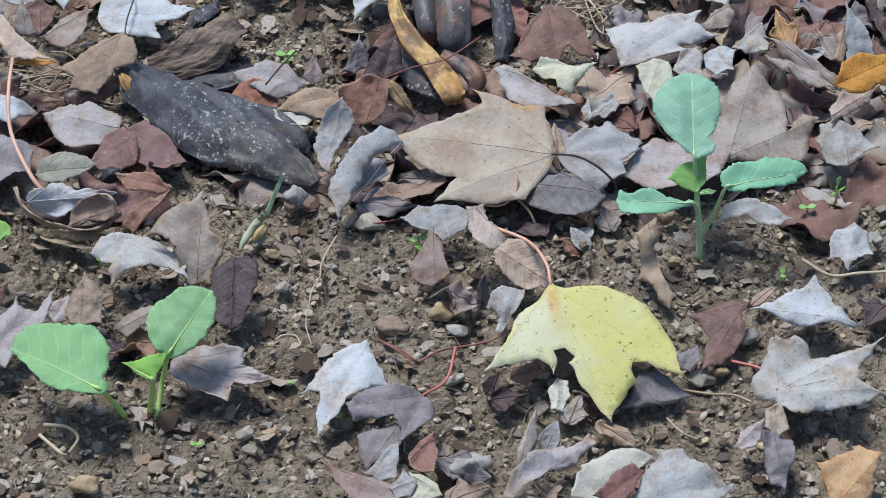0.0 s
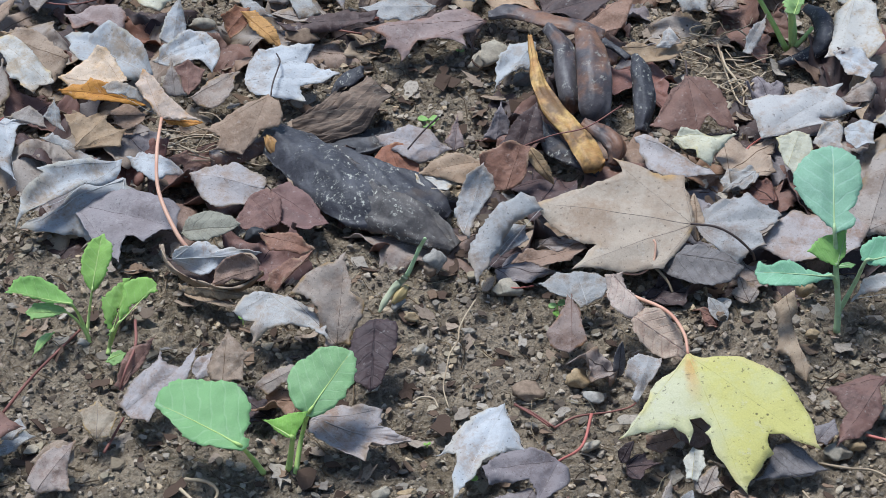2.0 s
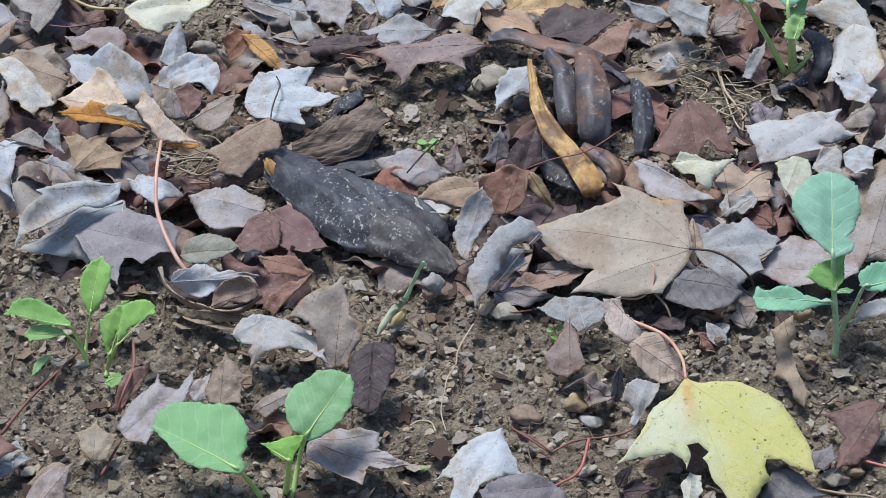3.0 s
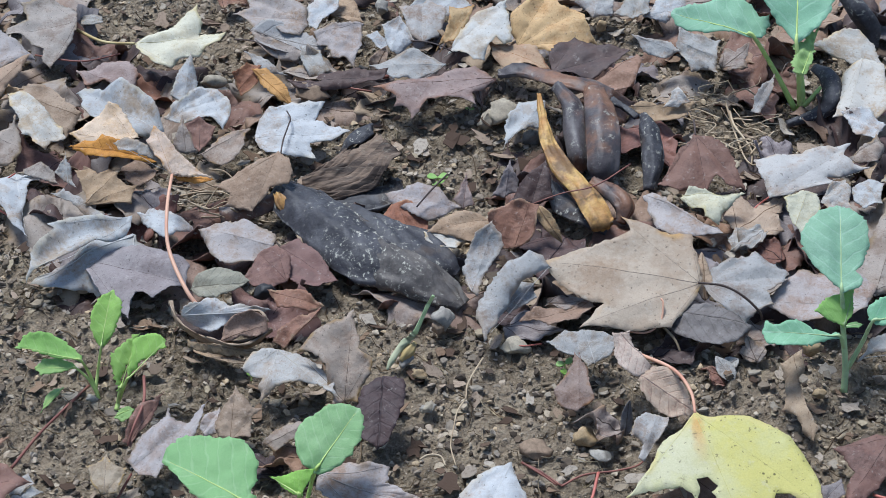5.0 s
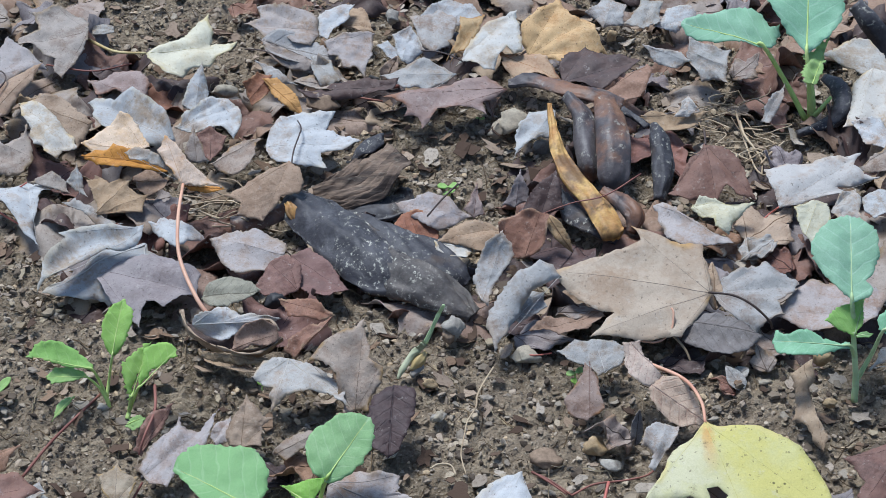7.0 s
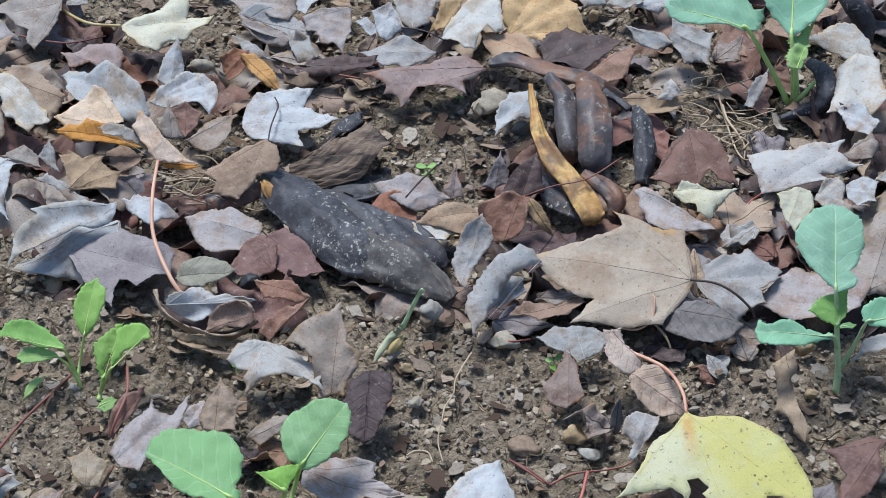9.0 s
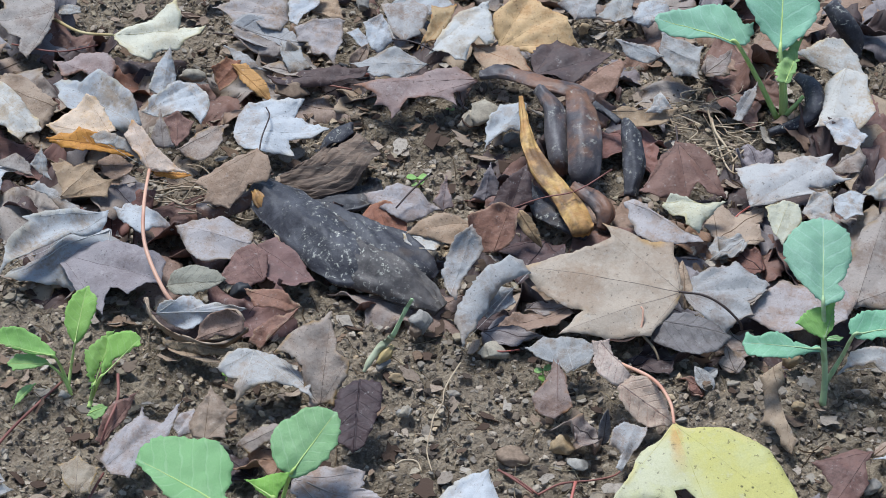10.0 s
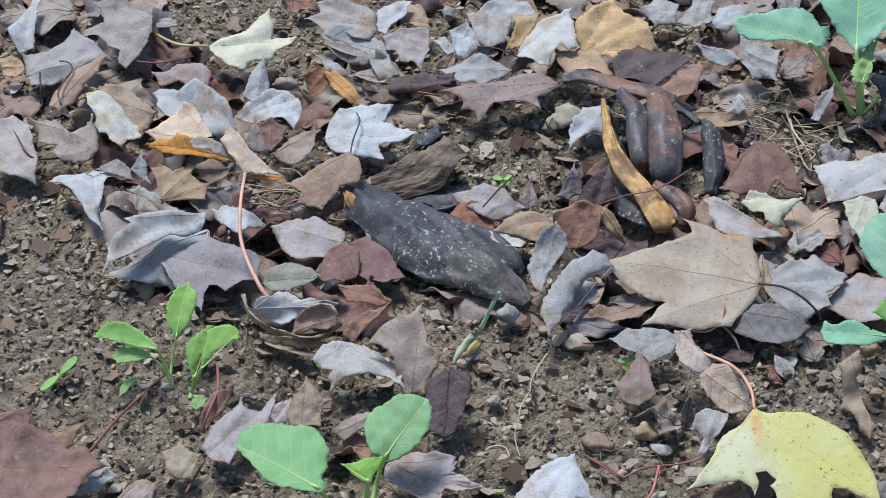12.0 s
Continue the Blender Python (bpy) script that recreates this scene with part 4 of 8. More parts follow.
fallen("ogreen", (-0.1800, 0.0528, 0.0215), (-0.1432, 0.0562, 0.0223), 11.9, (-0.02, 0.46), [(273, 0.48), (236, 0.40), (178, 0.37), (115, 0.44), (90, 0.55), (60, 0.33), (359, 0.30), (309, 0.44)], ())
fallen("tan", (-0.1330, 0.1790, 0.0366), (-0.1710, 0.1565, 0.0247), -23.8, (-0.25, 0.51), [(58, 0.60), (28, 0.37), (326, 0.39), (298, 0.59), (278, 0.62), (258, 0.56), (237, 0.48), (212, 0.20), (167, 0.27), (140, 0.44), (111, 0.49), (95, 0.57), (78, 0.42)], (0, 3, 9), stiff=0.6)
fallen("blue", (-0.1517, 0.2243, 0.0188), (-0.0888, 0.2285, 0.0199), 14.0, (-0.05, 0.46), [(271, 0.48), (242, 0.47), (221, 0.47), (187, 0.42), (161, 0.43), (139, 0.46), (132, 0.26), (101, 0.39), (86, 0.55), (73, 0.46), (39, 0.21), (26, 0.42), (359, 0.36), (329, 0.38), (310, 0.46), (290, 0.48)], (3, 5, 8, 11))
fallen("blue", (-0.2072, 0.2677, 0.0200), (-0.2032, 0.2986, 0.0416), 4.2, (-0.02, 0.46), [(236, 0.42), (186, 0.20), (106, 0.35), (88, 0.55), (60, 0.29), (351, 0.23), (303, 0.34), (272, 0.48)], (3,))
fallen("blue", (-0.2168, 0.2460, 0.0224), (-0.1749, 0.2628, 0.0278), 16.7, (0.11, 0.55), [(259, 0.60), (234, 0.47), (204, 0.34), (167, 0.40), (133, 0.46), (104, 0.47), (66, 0.46), (36, 0.48), (18, 0.51), (14, 0.23), (298, 0.27), (272, 0.43)], (4, 8), ripple=0.05)
fallen("rose", (-0.2441, 0.2902, 0.0152), (-0.2895, 0.3146, 0.0195), -8.8, (0.09, 0.49), [(101, 0.55), (48, 0.38), (354, 0.36), (305, 0.39), (259, 0.51), (243, 0.32), (165, 0.11), (139, 0.39)], ())
fallen("redbrown", (-0.1909, 0.2125, 0.0147), (-0.1919, 0.2396, 0.0246), -0.7, (0.02, 0.53), [(145, 0.52), (95, 0.49), (25, 0.42), (325, 0.30), (268, 0.55), (222, 0.33)], ())
fallen("greytan", (-0.1979, 0.1991, 0.0231), (-0.2021, 0.2224, 0.0395), -5.8, (0.01, 0.30), [(178, 0.29), (90, 0.72), (41, 0.22), (310, 0.36), (275, 0.29), (234, 0.30)], (1,))
fallen("greytan", (-0.1906, 0.2096, 0.0148), (-0.1569, 0.2317, 0.0196), 10.0, (0.14, 0.46), [(250, 0.49), (179, 0.28), (113, 0.42), (105, 0.58), (59, 0.31), (351, 0.29), (316, 0.36), (279, 0.38)], ())
fallen("pink", (-0.1233, 0.3705, 0.0251), (-0.1784, 0.3771, 0.0275), -19.9, (-0.02, 0.50), [(90, 0.51), (68, 0.34), (49, 0.53), (14, 0.38), (326, 0.41), (301, 0.52), (268, 0.52), (238, 0.53), (222, 0.39), (195, 0.14), (170, 0.30), (146, 0.32), (104, 0.34)], (0, 2))
fallen("greytan", (-0.1658, 0.3533, 0.0279), (-0.1208, 0.3354, 0.0200), 22.2, (0.11, 0.49), [(256, 0.53), (256, 0.28), (158, 0.11), (106, 0.53), (81, 0.41), (46, 0.23), (331, 0.16), (278, 0.33)], ())
fallen("blue", (-0.1224, 0.3667, 0.0224), (-0.0976, 0.3965, 0.0333), 12.6, (-0.05, 0.48), [(208, 0.35), (141, 0.30), (110, 0.46), (82, 0.53), (38, 0.27), (322, 0.22), (298, 0.55), (274, 0.46)], ())
fallen("tan", (-0.1063, 0.3866, 0.0213), (-0.0838, 0.3830, 0.0203), 15.8, (-0.20, 0.51), [(212, 0.89), (179, 0.67), (97, 0.40), (58, 0.73), (24, 0.52), (329, 0.42), (293, 0.59)], ())
fallen("pink", (-0.0826, 0.3590, 0.0298), (-0.1171, 0.3513, 0.0274), -17.6, (-0.42, 0.54), [(44, 0.70), (6, 0.57), (307, 0.76), (274, 0.48), (233, 0.45), (192, 0.71), (178, 0.42), (144, 0.41), (85, 0.27), (70, 0.50)], (5,), ripple=0.05)
fallen("white", (-0.1256, 0.3357, 0.0248), (-0.1092, 0.3098, 0.0164), 9.5, (-0.01, 0.57), [(271, 0.65), (219, 0.37), (122, 0.45), (83, 0.43), (41, 0.37), (311, 0.35)], ())
fallen("rust", (-0.1692, 0.2744, 0.0250), (-0.1528, 0.2925, 0.0355), 19.6, (-0.02, 0.46), [(200, 0.45), (131, 0.50), (86, 0.58), (32, 0.32), (320, 0.40), (292, 0.53), (247, 0.35)], (), curl=0.6)
fallen("oorange", (-0.1582, 0.2880, 0.0355), (-0.1285, 0.2622, 0.0206), 22.2, (-0.02, 0.52), [(274, 0.54), (246, 0.40), (198, 0.17), (101, 0.34), (88, 0.51), (69, 0.29), (6, 0.13), (297, 0.26)], (), curl=0.5)
fallen("white", (-0.1673, 0.3274, 0.0253), (-0.1359, 0.3085, 0.0198), 13.7, (0.05, 0.52), [(265, 0.55), (237, 0.22), (114, 0.20), (96, 0.51), (55, 0.26), (321, 0.22)], ())
fallen("dark", (-0.1344, 0.2978, 0.0203), (-0.0611, 0.2972, 0.0202), 10.0, (0.02, 0.51), [(266, 0.52), (243, 0.21), (118, 0.23), (96, 0.50), (81, 0.44), (68, 0.17), (296, 0.20), (283, 0.41)], ())
fallen("white", (-0.0199, 0.3055, 0.0273), (-0.0726, 0.3044, 0.0269), -20.0, (-0.06, 0.48), [(84, 0.54), (54, 0.37), (351, 0.32), (301, 0.38), (277, 0.50), (258, 0.37), (243, 0.24), (197, 0.27), (168, 0.16), (124, 0.32), (99, 0.40)], (0, 2, 7))
fallen("rose", (0.0170, 0.2925, 0.0256), (-0.0647, 0.2801, 0.0225), -13.8, (-0.10, 0.52), [(75, 0.55), (64, 0.36), (49, 0.23), (351, 0.17), (324, 0.27), (307, 0.43), (294, 0.49), (279, 0.53), (269, 0.40), (257, 0.29), (230, 0.36), (233, 0.24), (197, 0.12), (127, 0.15), (135, 0.29), (134, 0.38), (115, 0.33), (105, 0.43), (92, 0.38)], (0, 5, 10, 15))
fallen("ivory", (-0.0174, 0.3193, 0.0302), (0.0255, 0.3571, 0.0487), 19.2, (0.17, 0.38), [(254, 0.51), (232, 0.33), (178, 0.28), (142, 0.41), (107, 0.65), (88, 0.48), (39, 0.38), (27, 0.30), (45, 0.19), (7, 0.16), (325, 0.30), (301, 0.34), (280, 0.29), (252, 0.36)], (4, 10))
fallen("orange", (-0.0243, 0.3393, 0.0159), (0.0021, 0.3769, 0.0342), 14.6, (-0.06, 0.52), [(271, 0.55), (233, 0.12), (134, 0.37), (84, 0.50), (47, 0.21), (305, 0.27)], ())
fallen("orange", (0.0142, 0.3264, 0.0305), (0.0563, 0.3045, 0.0225), 17.7, (0.04, 0.49), [(263, 0.55), (235, 0.29), (160, 0.37), (98, 0.53), (79, 0.41), (56, 0.17), (342, 0.30), (297, 0.40)], ())
fallen("yellowtan", (0.0324, 0.3376, 0.0234), (0.0890, 0.3385, 0.0239), 26.0, (-0.26, 0.47), [(245, 0.56), (212, 0.50), (179, 0.57), (160, 0.35), (121, 0.38), (108, 0.46), (64, 0.62), (57, 0.47), (24, 0.34), (1, 0.48), (324, 0.37), (298, 0.51), (271, 0.52)], (2, 4, 6), ripple=0.05)
fallen("dark", (0.0576, 0.3033, 0.0204), (0.1130, 0.3231, 0.0260), 15.0, (-0.05, 0.50), [(277, 0.49), (239, 0.48), (211, 0.45), (179, 0.40), (144, 0.29), (97, 0.40), (83, 0.52), (57, 0.38), (17, 0.32), (342, 0.40), (303, 0.38)], (3, 6))
fallen("brown", (0.0836, 0.2778, 0.0268), (0.1213, 0.3025, 0.0378), 19.9, (0.16, 0.51), [(251, 0.54), (172, 0.21), (114, 0.52), (98, 0.51), (75, 0.28), (348, 0.28), (304, 0.34), (283, 0.47)], ())
fallen("blue", (-0.0599, 0.3356, 0.0204), (-0.0530, 0.3623, 0.0335), 6.3, (0.03, 0.43), [(151, 0.50), (96, 0.56), (47, 0.35), (355, 0.46), (292, 0.49), (264, 0.42), (192, 0.28)], ())
fallen("blue", (-0.0663, 0.3370, 0.0176), (-0.0758, 0.3531, 0.0255), -12.9, (0.07, 0.52), [(121, 0.57), (66, 0.51), (339, 0.37), (272, 0.62), (231, 0.25)], ())
fallen("white", (-0.0371, 0.3580, 0.0143), (-0.0374, 0.3994, 0.0261), -0.1, (0.03, 0.48), [(141, 0.58), (82, 0.52), (28, 0.44), (308, 0.45), (266, 0.48), (222, 0.40)], ())
fallen("blue", (0.0505, 0.2577, 0.0267), (0.0214, 0.2227, 0.0096), -16.3, (0.03, 0.42), [(94, 0.60), (55, 0.33), (6, 0.27), (322, 0.35), (281, 0.45), (264, 0.44), (214, 0.24), (183, 0.31), (156, 0.13), (99, 0.30)], (0, 3, 7), ripple=0.06)
fallen("redbrown", (0.1520, 0.2035, 0.0338), (0.1570, 0.1616, 0.0152), 2.7, (0.00, 0.63), [(271, 0.66), (252, 0.59), (233, 0.57), (191, 0.50), (146, 0.66), (134, 0.47), (147, 0.21), (102, 0.26), (91, 0.41), (62, 0.37), (39, 0.50), (15, 0.69), (348, 0.49), (302, 0.50)], (4, 8, 11), stalk=[(0.1534, 0.2275, 0.0300)], r=0.0007)
fallen("ivory", (0.1979, 0.1544, 0.0164), (0.2672, 0.1788, 0.0224), 13.2, (-0.15, 0.52), [(287, 0.55), (255, 0.51), (235, 0.52), (216, 0.38), (182, 0.22), (133, 0.30), (109, 0.46), (100, 0.34), (80, 0.39), (73, 0.51), (63, 0.31), (43, 0.13), (35, 0.25), (356, 0.21), (313, 0.28), (296, 0.42)], (2, 6, 9), stalk=[(0.1904, 0.1552, 0.0080), (0.1785, 0.1389, 0.0060)], stalk_mat=STEM_RED, r=0.0006)
fallen("cream", (0.1380, 0.1444, 0.0258), (0.1786, 0.1442, 0.0258), 16.0, (0.16, 0.42), [(256, 0.46), (226, 0.42), (198, 0.23), (136, 0.22), (106, 0.62), (74, 0.35), (18, 0.43), (345, 0.32), (326, 0.16), (284, 0.30)], (4, 6), ripple=0.05)
fallen("pink", (0.1145, 0.1461, 0.0248), (0.1627, 0.1147, 0.0169), 11.7, (0.09, 0.47), [(261, 0.52), (250, 0.46), (233, 0.17), (131, 0.19), (111, 0.46), (98, 0.56), (77, 0.34), (17, 0.30), (336, 0.30), (288, 0.34)], ())
fallen("white", (0.1525, 0.3376, 0.0255), (0.1816, 0.3241, 0.0200), 19.8, (0.06, 0.53), [(273, 0.55), (237, 0.78), (200, 0.49), (149, 0.61), (95, 0.44), (58, 0.68), (35, 0.42), (5, 0.54), (313, 0.38)], (1, 5), ripple=0.06)
fallen("white", (0.1190, 0.3395, 0.0295), (0.1524, 0.3259, 0.0240), 20.3, (0.04, 0.53), [(264, 0.59), (246, 0.22), (128, 0.31), (100, 0.50), (55, 0.32), (314, 0.30)], (), curl=0.4)
fallen("tan", (0.1097, 0.2580, 0.0208), (0.1593, 0.2603, 0.0213), 12.0, (0.11, 0.48), [(257, 0.53), (237, 0.34), (186, 0.11), (107, 0.32), (102, 0.55), (73, 0.34), (15, 0.26), (318, 0.25), (278, 0.29)], (4,), ripple=0.07)
fallen("ivory", (0.1364, 0.2525, 0.0248), (0.1459, 0.2672, 0.0333), 15.8, (0.18, 0.48), [(241, 0.63), (150, 0.31), (111, 0.57), (9, 0.55), (302, 0.35)], ())
fallen("white", (0.1997, 0.2582, 0.0158), (0.2157, 0.2840, 0.0306), 15.3, (0.02, 0.43), [(260, 0.49), (215, 0.20), (107, 0.32), (91, 0.59), (66, 0.28), (313, 0.18), (284, 0.46)], (3,))
fallen("ivory", (0.2944, 0.3039, 0.0261), (0.2481, 0.3201, 0.0313), -17.0, (0.11, 0.46), [(101, 0.57), (46, 0.39), (354, 0.43), (307, 0.39), (256, 0.57), (216, 0.38), (173, 0.21), (110, 0.37)], (0,), stiff=0.6)
fallen("ivory", (0.2826, 0.3013, 0.0355), (0.2638, 0.2459, 0.0197), -5.1, (-0.07, 0.58), [(313, 0.38), (279, 0.56), (250, 0.54), (172, 0.40), (126, 0.44), (87, 0.36), (65, 0.52), (22, 0.23)], (6,), stiff=0.6)
fallen("blue", (0.2604, 0.2470, 0.0228), (0.2859, 0.2292, 0.0183), 11.4, (0.02, 0.59), [(269, 0.64), (197, 0.50), (119, 0.45), (56, 0.54), (356, 0.44)], ())
fallen("greytan", (0.2545, 0.1931, 0.0205), (0.2829, 0.2110, 0.0250), 11.8, (0.10, 0.48), [(255, 0.53), (190, 0.15), (117, 0.50), (79, 0.43), (1, 0.30), (291, 0.35)], ())
fallen("blue", (0.2554, 0.1594, 0.0189), (0.2745, 0.1553, 0.0181), 11.7, (0.13, 0.48), [(256, 0.57), (180, 0.74), (141, 0.87), (59, 0.63), (355, 0.71), (313, 0.57)], ())
fallen("cream", (0.2108, 0.1200, 0.0173), (0.2217, 0.1471, 0.0271), 7.3, (0.03, 0.49), [(160, 0.50), (107, 0.49), (71, 0.53), (25, 0.40), (328, 0.37), (284, 0.66), (256, 0.44), (200, 0.34)], ())
fallen("ivory", (0.2309, 0.1405, 0.0234), (0.2485, 0.1567, 0.0293), 14.6, (0.30, 0.40), [(233, 0.54), (162, 0.50), (118, 0.69), (91, 0.47), (10, 0.25), (352, 0.66), (314, 0.44), (271, 0.48)], (2, 5))
# ---- whole leaves with their lobes: the middle ----
fallen("white", (-0.0028, 0.0528, 0.0164), (0.0112, 0.0858, 0.0441), 14.5, (-0.00, 0.49), [(222, 0.29), (162, 0.24), (115, 0.41), (93, 0.54), (74, 0.46), (55, 0.37), (30, 0.21), (301, 0.19), (282, 0.55), (270, 0.49), (253, 0.40)], (0, 3), ripple=0.05, curl=0.3)
fallen("white", (0.0463, 0.0545, 0.0366), (0.0059, 0.0091, 0.0145), -16.9, (0.20, 0.45), [(110, 0.60), (86, 0.42), (66, 0.26), (7, 0.13), (302, 0.25), (276, 0.42), (260, 0.50), (244, 0.51), (243, 0.34), (236, 0.17), (167, 0.11), (129, 0.24), (116, 0.42)], (0, 5), curl=0.1, stiff=0.7)
fallen("white", (0.0180, 0.0344, 0.0169), (0.0344, 0.0531, 0.0237), 13.0, (0.04, 0.50), [(253, 0.53), (194, 0.33), (120, 0.49), (86, 0.55), (32, 0.44), (341, 0.25), (283, 0.52)], (), ripple=0.08)
fallen("brown", (0.0272, 0.0209, 0.0160), (0.0729, 0.0359, 0.0203), 15.2, (0.02, 0.54), [(267, 0.56), (234, 0.32), (164, 0.15), (103, 0.43), (76, 0.46), (33, 0.25), (307, 0.29)], (), ripple=0.06)
fallen("beige", (0.1401, 0.0431, 0.0309), (0.0451, 0.0597, 0.0357), -15.8, (-0.04, 0.44), [(86, 0.58), (77, 0.48), (55, 0.35), (27, 0.33), (9, 0.37), (16, 0.46), (6, 0.46), (344, 0.43), (320, 0.51), (302, 0.47), (274, 0.45), (253, 0.42), (232, 0.42), (221, 0.43), (197, 0.41), (172, 0.41), (148, 0.50), (146, 0.35), (148, 0.28), (125, 0.37), (104, 0.47), (92, 0.54)], (0, 5, 8, 13, 16), ripple=0.03, stiff=0.5)
fallen("slate", (0.1184, 0.0238, 0.0248), (0.1693, 0.0137, 0.0219), 15.7, (0.09, 0.52), [(258, 0.57), (228, 0.39), (169, 0.27), (122, 0.39), (101, 0.50), (75, 0.41), (21, 0.35), (334, 0.33), (289, 0.44)], (), curl=0.4)
fallen("white", (0.1444, 0.0523, 0.0227), (0.1963, 0.0575, 0.0238), 11.9, (0.12, 0.50), [(259, 0.53), (228, 0.51), (190, 0.45), (160, 0.58), (131, 0.52), (106, 0.53), (91, 0.43), (53, 0.24), (35, 0.41), (5, 0.39), (343, 0.58), (320, 0.47), (291, 0.48)], (3, 5, 8, 10))
fallen("pink", (0.2437, 0.0386, 0.0149), (0.1845, 0.0427, 0.0156), -10.0, (0.08, 0.46), [(98, 0.59), (64, 0.44), (25, 0.41), (342, 0.40), (310, 0.57), (286, 0.63), (259, 0.48), (212, 0.41), (175, 0.36), (142, 0.43), (118, 0.48)], (0, 2, 7))
fallen("white", (0.0713, -0.0192, 0.0185), (0.0661, 0.0040, 0.0252), -3.5, (-0.10, 0.55), [(160, 0.91), (122, 0.72), (79, 0.45), (29, 0.64), (358, 0.86), (323, 0.68), (287, 0.51), (262, 0.63), (218, 0.38), (178, 0.70)], (0, 2, 4))
fallen("rose", (0.0616, -0.0176, 0.0262), (0.0603, -0.0536, 0.0117), -0.8, (0.05, 0.57), [(272, 0.59), (241, 0.38), (174, 0.19), (141, 0.37), (95, 0.44), (55, 0.42), (16, 0.35), (314, 0.22)], (3,))
fallen("ivory", (-0.1206, -0.0122, 0.0244), (-0.0846, -0.0471, 0.0157), 10.0, (0.16, 0.35), [(303, 0.55), (280, 0.57), (263, 0.49), (230, 0.34), (180, 0.35), (146, 0.44), (126, 0.54), (104, 0.68), (105, 0.54), (113, 0.38), (101, 0.15), (359, 0.19), (1, 0.43), (337, 0.38), (318, 0.30), (312, 0.43)], (0, 7, 12), cup=0.06)
fallen("greytan", (-0.0794, -0.0454, 0.0115), (-0.0750, 0.0009, 0.0428), 3.0, (-0.08, 0.46), [(175, 0.46), (144, 0.43), (117, 0.42), (96, 0.45), (82, 0.57), (70, 0.38), (29, 0.22), (5, 0.32), (338, 0.37), (312, 0.37), (296, 0.52), (279, 0.46), (267, 0.52), (250, 0.32), (208, 0.17), (173, 0.31)], (0, 4, 7), ripple=0.05)
fallen("odark", (-0.0562, -0.0390, 0.0273), (-0.0581, -0.0844, 0.0089), -0.9, (0.02, 0.51), [(348, 0.29), (302, 0.41), (268, 0.52), (238, 0.52), (214, 0.38), (155, 0.26), (105, 0.43), (91, 0.50), (63, 0.40), (24, 0.28)], (), ripple=0.06, curl=0.4)
fallen("pink", (-0.2008, -0.1025, 0.0105), (-0.1696, -0.0748, 0.0217), 16.3, (-0.00, 0.67), [(258, 0.62), (229, 0.41), (187, 0.30), (142, 0.47), (118, 0.30), (91, 0.34), (96, 0.73), (78, 0.51), (48, 0.35), (17, 0.18), (311, 0.42), (307, 0.64), (285, 0.68)], (3, 6))
fallen("redbrown", (-0.2041, -0.0845, 0.0129), (-0.1847, -0.0589, 0.0315), 20.8, (-0.05, 0.45), [(264, 0.45), (214, 0.18), (124, 0.27), (84, 0.56), (73, 0.33), (336, 0.14), (283, 0.47)], (3,), curl=0.3, stalk=[(-0.2002, -0.0803, 0.0240), (-0.1960, -0.0626, 0.0280), (-0.1990, -0.0380, 0.0260)], stalk_mat=TWIG)
fallen("tan", (-0.1452, -0.0785, 0.0116), (-0.1434, -0.0475, 0.0254), 1.3, (0.10, 0.47), [(199, 0.42), (150, 0.32), (100, 0.56), (77, 0.35), (31, 0.28), (24, 0.49), (350, 0.24), (302, 0.50), (258, 0.47), (231, 0.51)], (2, 5), ripple=0.06)
fallen("pink", (-0.1620, -0.0705, 0.0101), (-0.1536, -0.0554, 0.0145), 7.7, (0.07, 0.47), [(237, 0.46), (144, 0.41), (98, 0.63), (41, 0.45), (327, 0.43), (279, 0.59)], ())
fallen("greytan", (-0.1239, -0.0860, 0.0135), (-0.0987, -0.0714, 0.0188), 17.2, (-0.00, 0.47), [(263, 0.52), (204, 0.27), (116, 0.41), (88, 0.55), (37, 0.22), (303, 0.45)], (), curl=0.4)
fallen("beige", (-0.2137, -0.1208, 0.0088), (-0.2152, -0.0953, 0.0152), -0.8, (0.06, 0.50), [(154, 0.55), (128, 0.39), (95, 0.53), (53, 0.27), (18, 0.42), (329, 0.36), (297, 0.57), (262, 0.50), (205, 0.40)], (2, 4))
fallen("redbrown", (-0.3251, -0.1235, 0.0176), (-0.2568, -0.1212, 0.0180), 10.0, (-0.02, 0.56), [(232, 0.73), (224, 0.60), (209, 0.44), (185, 0.30), (145, 0.19), (116, 0.29), (100, 0.35), (89, 0.46), (74, 0.37), (61, 0.33), (35, 0.42), (16, 0.46), (320, 0.61), (308, 0.64)], (7,), ripple=0.06, bow=0.03)
fallen("brown", (-0.2955, -0.0932, 0.0157), (-0.2739, -0.0823, 0.0184), 12.5, (0.15, 0.41), [(247, 0.46), (174, 0.31), (105, 0.63), (10, 0.33), (324, 0.37)], (2,))
fallen("redbrown", (-0.3323, -0.0741, 0.0090), (-0.3096, -0.0600, 0.0125), 11.9, (0.13, 0.50), [(230, 0.56), (157, 0.25), (108, 0.56), (41, 0.30), (6, 0.54), (276, 0.44)], ())
fallen("blue", (-0.2764, -0.1306, 0.0043), (-0.2491, -0.1173, 0.0077), 12.6, (-0.00, 0.49), [(270, 0.53), (193, 0.16), (111, 0.39), (89, 0.52), (48, 0.14), (290, 0.39)], ())
fallen("tan", (-0.2454, -0.1441, 0.0105), (-0.2255, -0.1311, 0.0137), 11.7, (0.03, 0.51), [(254, 0.58), (204, 0.33), (142, 0.46), (89, 0.52), (32, 0.46), (318, 0.47)], ())
